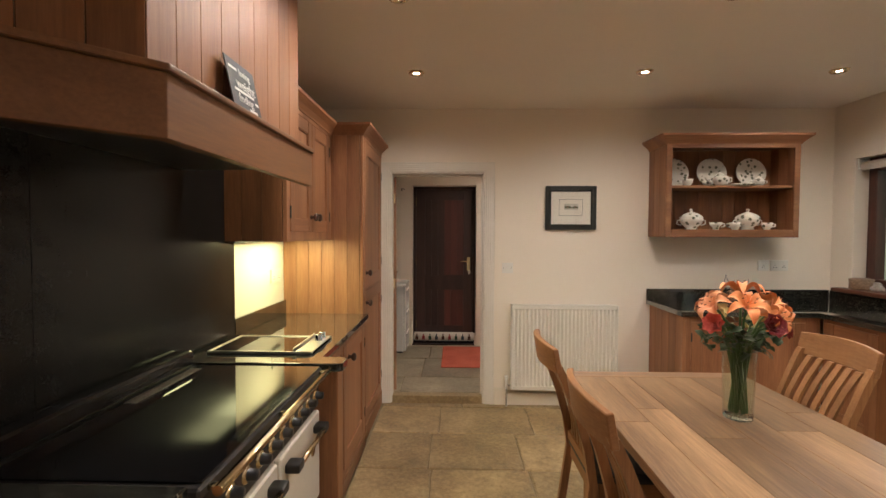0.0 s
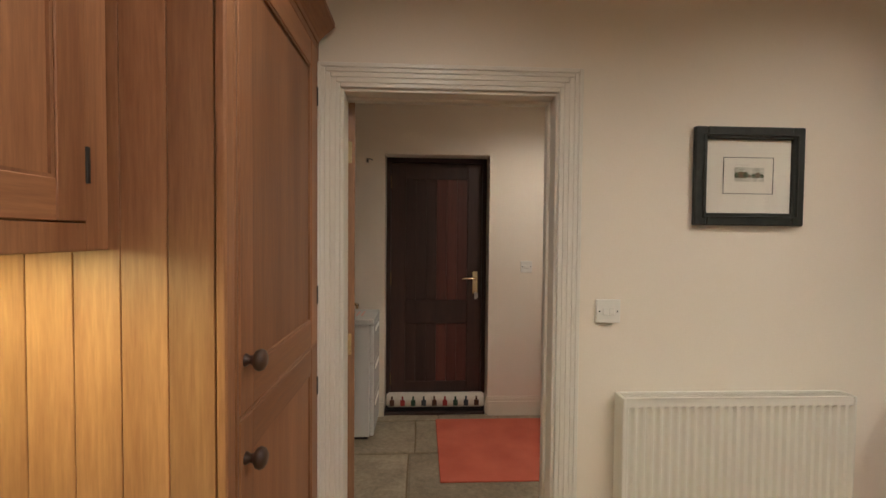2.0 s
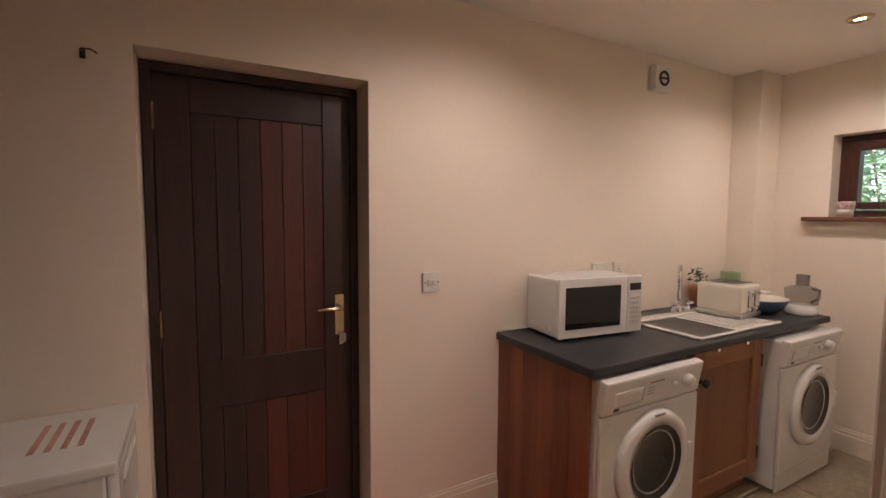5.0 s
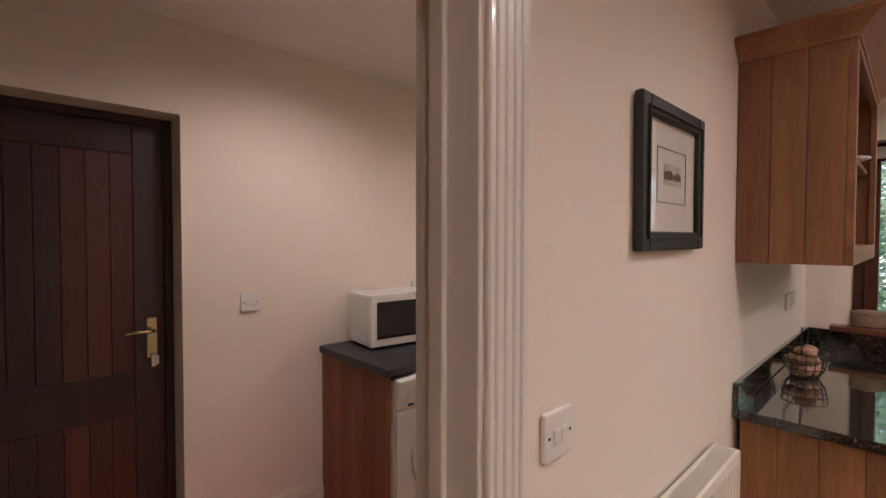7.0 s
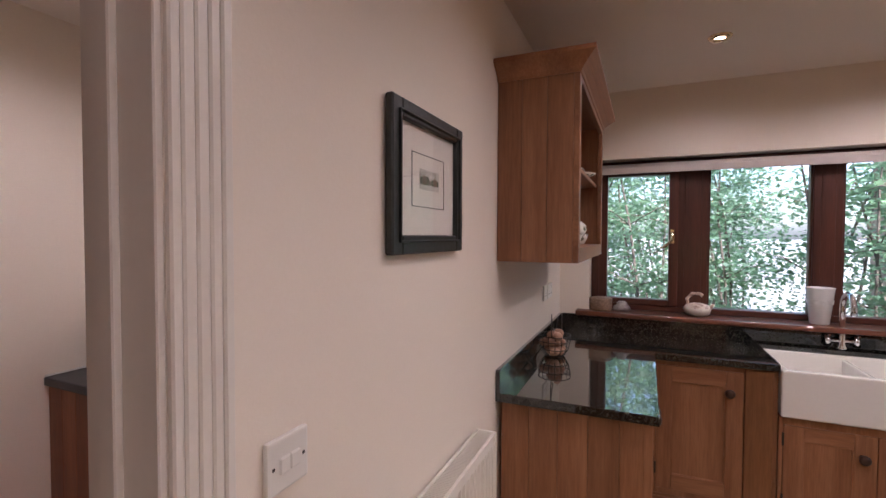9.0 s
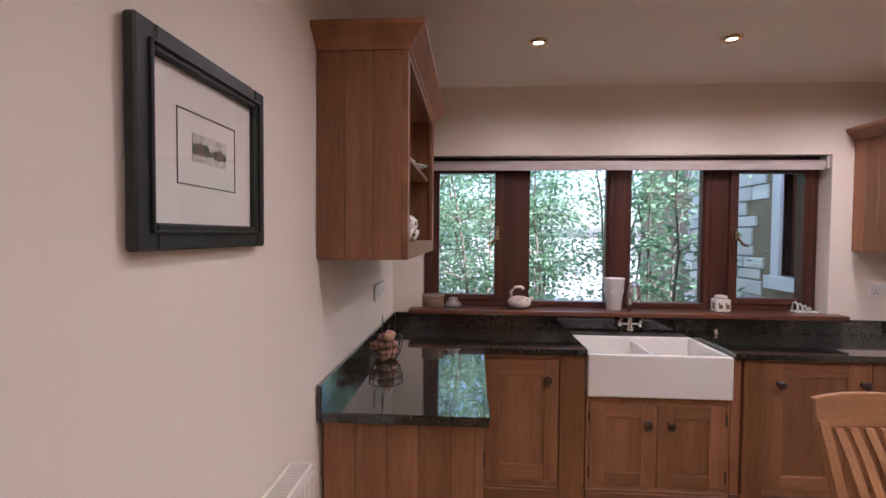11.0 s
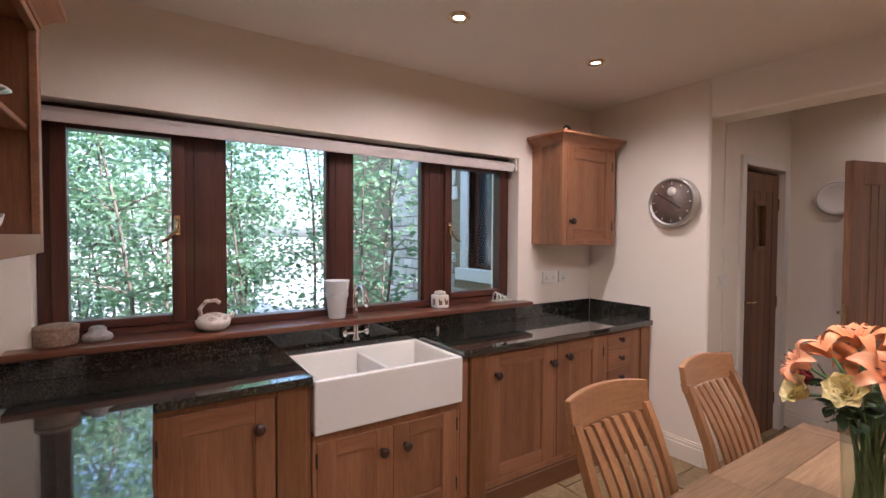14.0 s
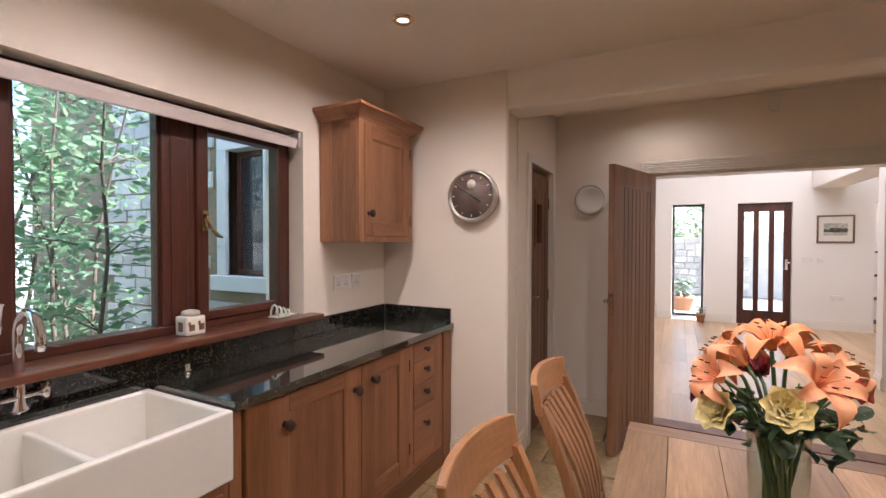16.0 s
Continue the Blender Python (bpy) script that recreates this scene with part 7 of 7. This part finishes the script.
# ---------------------------------------------------------------- hall beyond the wide opening
HALLW = mottled("warm_white_hall_paint", (0.78, 0.745, 0.69), (0.82, 0.785, 0.73), 0.75, 1.3, bump=0.1, fine=140)
hall = structure("floor_hall", boxes([(-2.8, -6.45, -0.10, 3.2, -0.95, -0.012)]), HALLFLOOR, "pale oak board hall floor")
HY = -6.30
structure("wall_hall_south", boxes([(1.905, HY - 0.25, 0, 3.2, HY, 3.6), (0.885, HY - 0.25, 0, 1.385, HY, 3.6), (-0.93, HY - 0.25, 0, 0.11, HY, 3.6), (1.385, HY - 0.25, 2.12, 1.905, HY, 3.6), (0.11, HY - 0.25, 2.11, 0.885, HY, 3.6), (-2.8, HY - 0.25, 0, -1.75, HY, 3.6), (-1.75, HY - 0.25, 2.06, -0.93, HY, 3.6)]), HALLW, "cream painted hall wall with a tall window and a glazed door")
structure("wall_hall_east", boxes([(3.2, HY, 0, 3.35, -0.95, 3.6)]), HALLW, "cream painted hall side wall")
structure("wall_hall_west", boxes([(-2.95, HY, 0, -2.8, -0.95, 3.6)]), HALLW, "cream painted hall side wall")
structure("wall_hall_north", boxes([(-2.8, -0.952, 2.5, 3.2, -0.85, 3.6), (-2.8, -0.95, 0, -0.82, -0.85, 2.5), (2.90, -0.95, 0, 3.2, -0.85, 2.5)]), HALLW, "cream painted hall wall round the opening")
structure("wall_hall_partition", boxes([(-2.8, -2.88, 0, 0.05, -2.72, 3.6)]), HALLW, "cream painted hall partition")
structure("ceiling_hall", boxes([(-2.95, HY - 0.25, 3.6, 3.35, -0.85, 3.7)]), CEIL, "off-white hall ceiling")
structure("hall_beam", boxes([(-0.55, HY, 2.31, -0.14, -2.88, 2.62)], 0.01), HALLW, "boxed hall ceiling beam")
skirting("baseboard_hall", [(1.905, HY, 3.2, HY, 0, 1), (0.95, HY, 1.385, HY, 0, 1), (-0.93, HY, 0.05, HY, 0, 1), (-2.8, -2.72, 0.05, -2.72, 0, 1), (0.05, -2.88, 0.05, -2.70, 1, 0)], TRIM)
for i in range(24):
    x = -1.0 + i * 0.15
    rnd = random.Random(100 + i)
    y = -6.3
    while y < -0.96:
        l_ = min(rnd.uniform(1.2, 2.2), -0.955 - y)
        part("floorboard", boxes([(x + 0.001, y + 0.001, -0.012, x + 0.149, y + l_ - 0.001, 0.0)], 0), HALLFLOOR, hall)
        y += l_
structure("hall_threshold", boxes([(0.2, -0.965, -0.005, 2.0, -0.80, 0.005)], 0.002), BROWNDOOR, "oak threshold strip of the hall opening")
hw = structure("window_3", boxes([(1.39, HY - 0.16, 0.06, 1.425, HY - 0.10, 2.115), (1.865, HY - 0.16, 0.06, 1.90, HY - 0.10, 2.115), (1.425, HY - 0.16, 0.06, 1.865, HY - 0.10, 0.10), (1.425, HY - 0.16, 2.08, 1.865, HY - 0.10, 2.115)], 0.003), IRON, "tall slim dark framed hall window")
pn = part("pane", boxes([(1.42, HY - 0.135, 0.10, 1.87, HY - 0.13, 2.08)]), PANE, hw)
pn.visible_shadow = False
hd = structure("door_5", boxes([(0.115, HY - 0.12, 0.0, 0.215, HY - 0.07, 2.105), (0.78, HY - 0.12, 0.0, 0.88, HY - 0.07, 2.105)], 0.003), MAHOG, "mahogany front door with three tall glazed slots")
part("door_rail", boxes([(0.215, HY - 0.12, 1.96, 0.78, HY - 0.07, 2.105)], 0.003), MAHOG, hd)
part("door_rail", boxes([(0.215, HY - 0.12, 0.0, 0.78, HY - 0.07, 0.24)], 0.003), MAHOG, hd)
for x in (0.345, 0.565):
    part("glazing_bar", boxes([(x, HY - 0.118, 0.24, x + 0.075, HY - 0.072, 1.96)], 0.003), MAHOG, hd)
for x0, x1 in ((0.215, 0.345), (0.42, 0.565), (0.64, 0.78)):
    pn = part("pane", boxes([(x0 - 0.003, HY - 0.097, 0.237, x1 + 0.003, HY - 0.092, 1.963)]), PANE, hd)
    pn.visible_shadow = False
lever_handle(hd, facing(0.175, HY - 0.07, 1.05, "n"), CHROME, 1)
framed_picture(facing(-0.205, HY, 1.42, "n"), 0.48, 0.45, 0.025, 0.1, (0.09, 0.12, 0.30, 0.20), wood("picture_frame_wood", (0.16, 0.09, 0.04), (0.32, 0.20, 0.10), "x"), "wood framed landscape print on the hall wall")
framed_picture(facing(2.95, HY, 1.45, "n"), 0.36, 0.48, 0.025, 0.1, (0.08, 0.12, 0.20, 0.24), wood("picture_frame_wood_pale", (0.22, 0.14, 0.07), (0.40, 0.27, 0.15), "z"), "wood framed print above the hall radiator")
radiator(2.85, HY, 0.22, 0.66, 0.62, "n", "white panel radiator beside the hall window")
wall_plate(facing(-0.02, HY, 1.10, "n"), 0.146, 0.088, "switch", "white double switch beside the front door")
wall_plate(facing(-0.22, HY, 1.10, "n"), 0.088, 0.088, "switch", "white switch on the hall wall")
wall_plate(facing(-0.38, HY, 0.48, "n"), 0.20, 0.088, "socket", "white double socket on the hall wall", "socket")
bc = thing("bookcase", -1.5, -7.2, 0, "dark open bookcase seen through the far doorway", "bookcase")
for z in (0.05, 0.45, 0.85, 1.25):
    part("shelf", boxes([(-2.2, -7.35, z, -0.9, -7.05, z + 0.03)], 0.003), DARKDOOR, bc)
for x in (-2.2, -0.93):
    part("upright", boxes([(x, -7.35, 0, x + 0.03, -7.05, 1.28)], 0.003), DARKDOOR, bc)
structure("floor_study", boxes([(-3.0, -7.6, -0.1, -0.5, HY - 0.25, 0.0)]), HALLFLOOR, "pale oak study floor")
structure("wall_study", boxes([(-3.0, -7.7, 0, -0.5, -7.55, 2.6), (-0.6, -7.55, 0, -0.5, HY - 0.25, 2.6), (-3.0, -7.55, 2.5, -0.6, HY - 0.25, 2.6)]), HALLW, "cream painted study walls")


def pot_plant(x, y, r, h, label, seed):
    p = thing("potted_plant", x, y, 0.0, label, "plant")
    part("pot", lathe([(0, 0), (r * 0.7, 0), (r, h * 0.8), (r * 1.08, h * 0.8), (r * 1.08, h), (r * 0.9, h), (0, h * 0.9)], pose(x, y, 0.001), 20), mottled("terracotta_pot_%d" % seed, (0.36, 0.17, 0.09), (0.50, 0.26, 0.16), 0.7, 15, bump=0.2), p)
    bm = bmesh.new()
    rr = random.Random(seed)
    for k in range(70):
        a, b = rr.uniform(0, 6.28), rr.uniform(0, r * 1.3)
        petal(bm, Matrix.Translation((x + b * math.cos(a), y + b * math.sin(a), h * 0.9 + rr.uniform(0, r * 1.6))) @ pose(0, 0, 0, rr.uniform(-50, 50), rr.uniform(-40, 40), rr.uniform(0, 360)), r * 0.6, r * 0.35, 0.5, 0.01, 0.1, 3)
    part("leaves", bm, mottled("grey_green_leaf_%d" % seed, (0.09, 0.14, 0.08), (0.18, 0.24, 0.15), 0.6, 20, bump=0.1), p)


pot_plant(1.44, HY + 0.13, 0.075, 0.15, "small plant in a terracotta pot by the hall window", 21)
pot_plant(1.72, HY - 1.3, 0.22, 0.30, "garden pot of pale plants on the paving", 22)

# ---------------------------------------------------------------- outside
PAVE = stone_mat("pale_garden_paving", (0.17, 0.16, 0.12), (0.25, 0.235, 0.19), (0.33, 0.31, 0.26))
structure("ground", boxes([(-400, -400, -0.30, 400, 400, -0.12)]), PAVE, "pale paved ground round the house")
gw = thing("garden_wall", 1.0, -12.0, -0.12, "dry-stone garden wall across the paving", "wall")
part("core", boxes([(-6, -12.5, -0.12, 9, -12.06, 1.55)]), WALLSTONE, gw)
rnd = random.Random(77)
for r in range(9):
    x = 0.2 - rnd.uniform(0, 0.2)
    while x < 4.4:
        w = rnd.uniform(0.18, 0.42)
        part("stone", boxes([(x + 0.008, -12.08 - rnd.uniform(0, 0.015), -0.11 + r * 0.185 + 0.006, x + w - 0.008, -12.02 + rnd.uniform(0, 0.02), -0.11 + (r + 1) * 0.185 - 0.006)], 0.012), WALLSTONE, gw)
        x += w

GREEN = [mottled("leaf_green_%d" % i, a, b, 0.55, 30, bump=0) for i, (a, b) in enumerate((((0.070, 0.135, 0.085), (0.13, 0.215, 0.135)), ((0.080, 0.150, 0.095), (0.15, 0.24, 0.15)), ((0.060, 0.115, 0.075), (0.115, 0.19, 0.12))))]
for g in GREEN:
    gn, gl_ = g.node_tree.nodes, g.node_tree.links
    tl, mxs = gn.new("ShaderNodeBsdfTranslucent"), gn.new("ShaderNodeMixShader")
    tl.inputs[0].default_value, mxs.inputs[0].default_value = (0.30, 0.48, 0.27, 1), 0.45
    gl_.new(gn["Principled BSDF"].outputs[0], mxs.inputs[1]); gl_.new(tl.outputs[0], mxs.inputs[2]); gl_.new(mxs.outputs[0], gn["Material Output"].inputs[0])
BARK = mottled("grey_brown_bark", (0.08, 0.066, 0.05), (0.17, 0.14, 0.11), 0.85, 20, bump=0.8, dist=0.006)


def leafy_tree(x, y, height, spread, leaves, size, seed, label, mat, lean=(0, 0), low=0.3):
    """Several slender tapered stems with limbs, and a crown of many small separate leaves."""
    rr = random.Random(seed)
    t = thing("garden_tree", x, y, -0.12, label, "tree", "trees outside the window")
    tips = []
    for s in range(4):
        a = rr.uniform(0, 6.28)
        b = Vector((x + 0.12 * math.cos(a), y + 0.12 * math.sin(a), -0.12))
        pts = [b]
        d = Vector((0.12 * math.cos(a) + lean[0], 0.12 * math.sin(a) + lean[1], 1))
        for k in range(6):
            d = (d + Vector((rr.uniform(-0.14, 0.14), rr.uniform(-0.14, 0.14), 0))).normalized()
            pts.append(pts[-1] + d * height / 6.5)
        tr_ = part("trunk", tube(pts, [0.018 - 0.0024 * k for k in range(7)], 7), BARK, t)
        for k in range(1, 7):
            for q in range(3):
                a2 = rr.uniform(0, 6.28)
                l2 = spread * rr.uniform(0.5, 1.05) * (1.05 - 0.08 * k)
                e = pts[k] + Vector((l2 * math.cos(a2), l2 * math.sin(a2), rr.uniform(-0.1, 0.45) * l2))
                mid = pts[k].lerp(e, 0.5) + Vector((0, 0, 0.06))
                part("limb", tube([pts[k], mid, e], [0.006, 0.0045, 0.002], 5), BARK, tr_)
                tips.append((pts[k], mid, e))
    rgen = np.random.default_rng(seed)
    n = leaves
    pick = rgen.integers(0, len(tips), n)
    f = rgen.random(n)
    A = np.array([[*a] for a, b, c in tips]); Bm = np.array([[*b] for a, b, c in tips]); C = np.array([[*c] for a, b, c in tips])
    base = np.where(f[:, None] < 0.5, A[pick] + (Bm[pick] - A[pick]) * (2 * f[:, None]), Bm[pick] + (C[pick] - Bm[pick]) * (2 * f[:, None] - 1))
    base = base + rgen.normal(0, 0.15, (n, 3))
    base = base[base[:, 2] > low]
    n = len(base)
    u = rgen.normal(size=(n, 3)); u[:, 2] *= 0.35; u /= np.linalg.norm(u, axis=1)[:, None]
    v = rgen.normal(size=(n, 3)); v[:, 2] *= 0.6; v -= u * (u * v).sum(1)[:, None]; v /= np.linalg.norm(v, axis=1)[:, None]
    L = size * rgen.uniform(0.7, 1.25, (n, 1))
    wd = L * rgen.uniform(0.50, 0.66, (n, 1))
    nrm = np.cross(u, v)
    pts = np.stack([base, base + u * L * 0.45 + v * wd * 0.5 + nrm * L * 0.06, base + u * L, base + u * L * 0.45 - v * wd * 0.5 + nrm * L * 0.06], 1).reshape(-1, 3)
    me = bpy.data.meshes.new("crown")
    me.from_pydata(pts.tolist(), [], [(4 * i, 4 * i + 1, 4 * i + 2, 4 * i + 3) for i in range(n)])
    me.materials.append(mat)
    cr = new("crown", me)
    cr.parent, cr.matrix_parent_inverse = t, t.matrix_basis.inverted()
    return t


for i, (x, y, h, sp, nl) in enumerate(((5.6, 5.6, 3.6, 0.75, 5200), (5.9, 4.5, 4.2, 0.8, 5600), (5.5, 3.5, 3.9, 0.7, 5200), (5.8, 2.6, 4.0, 0.75, 5400), (6.3, 1.8, 4.4, 0.7, 4200),
                                      (7.6, 4.9, 4.6, 1.0, 2400), (7.9, 3.2, 4.6, 1.0, 2400), (5.9, 7.0, 4.2, 0.9, 3800), (7.8, 7.0, 4.6, 1.0, 2400), (5.35, 1.55, 3.4, 0.6, 1500), (8.6, 4.0, 3.2, 1.1, 3000), (8.8, 6.0, 3.2, 1.1, 3000), (8.9, 2.2, 3.2, 1.0, 3000))):
    leafy_tree(x, y, h, sp, int(nl * 1.7), 0.057 if i < 5 else 0.075, 200 + i, "slender leafy green garden tree close to the house", GREEN[i % 3])
for i, (x, y) in enumerate(((0.8, -13.4), (2.0, -13.2), (3.1, -13.6))):
    leafy_tree(x, y, 3.4, 0.95, 3000, 0.12, 300 + i, "green shrub behind the garden wall", GREEN[i % 3], low=0.9)

wing = thing("stone_building", 6.5, 0.0, -0.12, "pale stone wing of the house with a mullioned window", "building")
WY = 0.30
part("wall", boxes([(3.985, WY - 0.45, -0.12, 5.05, WY - 0.03, 4.6), (5.55, WY - 0.45, -0.12, 9.5, WY - 0.03, 4.6), (5.05, WY - 0.45, -0.12, 5.55, WY - 0.03, 1.12), (5.05, WY - 0.45, 2.28, 5.55, WY - 0.03, 4.6)]), GROUT, wing)
part("roof", prism([(3.9, -0.75), (9.6, -0.75), (9.6, 0.45), (3.9, 0.45)], 4.6, 4.75), DARKPLASTIC, wing)
SURR = mottled("dressed_pale_stone", (0.58, 0.57, 0.53), (0.68, 0.66, 0.61), 0.8, 6, bump=0.3)
wn = part("window_surround", boxes([(4.93, WY - 0.20, 1.12, 5.05, WY + 0.012, 2.28), (5.55, WY - 0.20, 1.12, 5.67, WY + 0.012, 2.28), (4.93, WY - 0.20, 2.28, 5.67, WY + 0.012, 2.44), (4.88, WY - 0.20, 0.98, 5.72, WY + 0.05, 1.12)], 0.006), SURR, wing)
part("sash", boxes([(5.05, WY - 0.17, 1.12, 5.10, WY - 0.12, 2.28), (5.50, WY - 0.17, 1.12, 5.55, WY - 0.12, 2.28), (5.10, WY - 0.17, 1.12, 5.50, WY - 0.12, 1.17), (5.10, WY - 0.17, 2.23, 5.50, WY - 0.12, 2.28)], 0.003), MAHOG, wn)
part("pane", boxes([(5.10, WY - 0.15, 1.17, 5.50, WY - 0.145, 2.23)]), plain("dark_window_glass", (0.03, 0.035, 0.04), 0.05, coat=0.5), wn)
rnd = random.Random(9)
z = 0.10
while z < 3.3:
    hh = rnd.choice((0.13, 0.17, 0.21))
    x = 4.0 - rnd.uniform(0, 0.2)
    while x < 7.4:
        w = rnd.uniform(0.22, 0.48)
        if not (x + w > 4.86 and x < 5.74 and z + hh > 0.97 and z < 2.45):
            part("stone", boxes([(max(x, 3.99) + 0.006, WY - 0.05, z + 0.006, x + w - 0.006, WY - rnd.uniform(0, 0.012), z + hh - 0.006)], 0.008), WALLSTONE, wing)
        x += w
    z += hh

# ---------------------------------------------------------------- stone flags, last
flags(floor, FLAG, -0.05, -0.80, 3.2, 4.02, 1, lambda x, y: not (x > 3.17 and y > 0.43))
flags(floor_utility, FLAGU, -0.6, 4.11, 3.68, 5.80, 2, level=UZ)
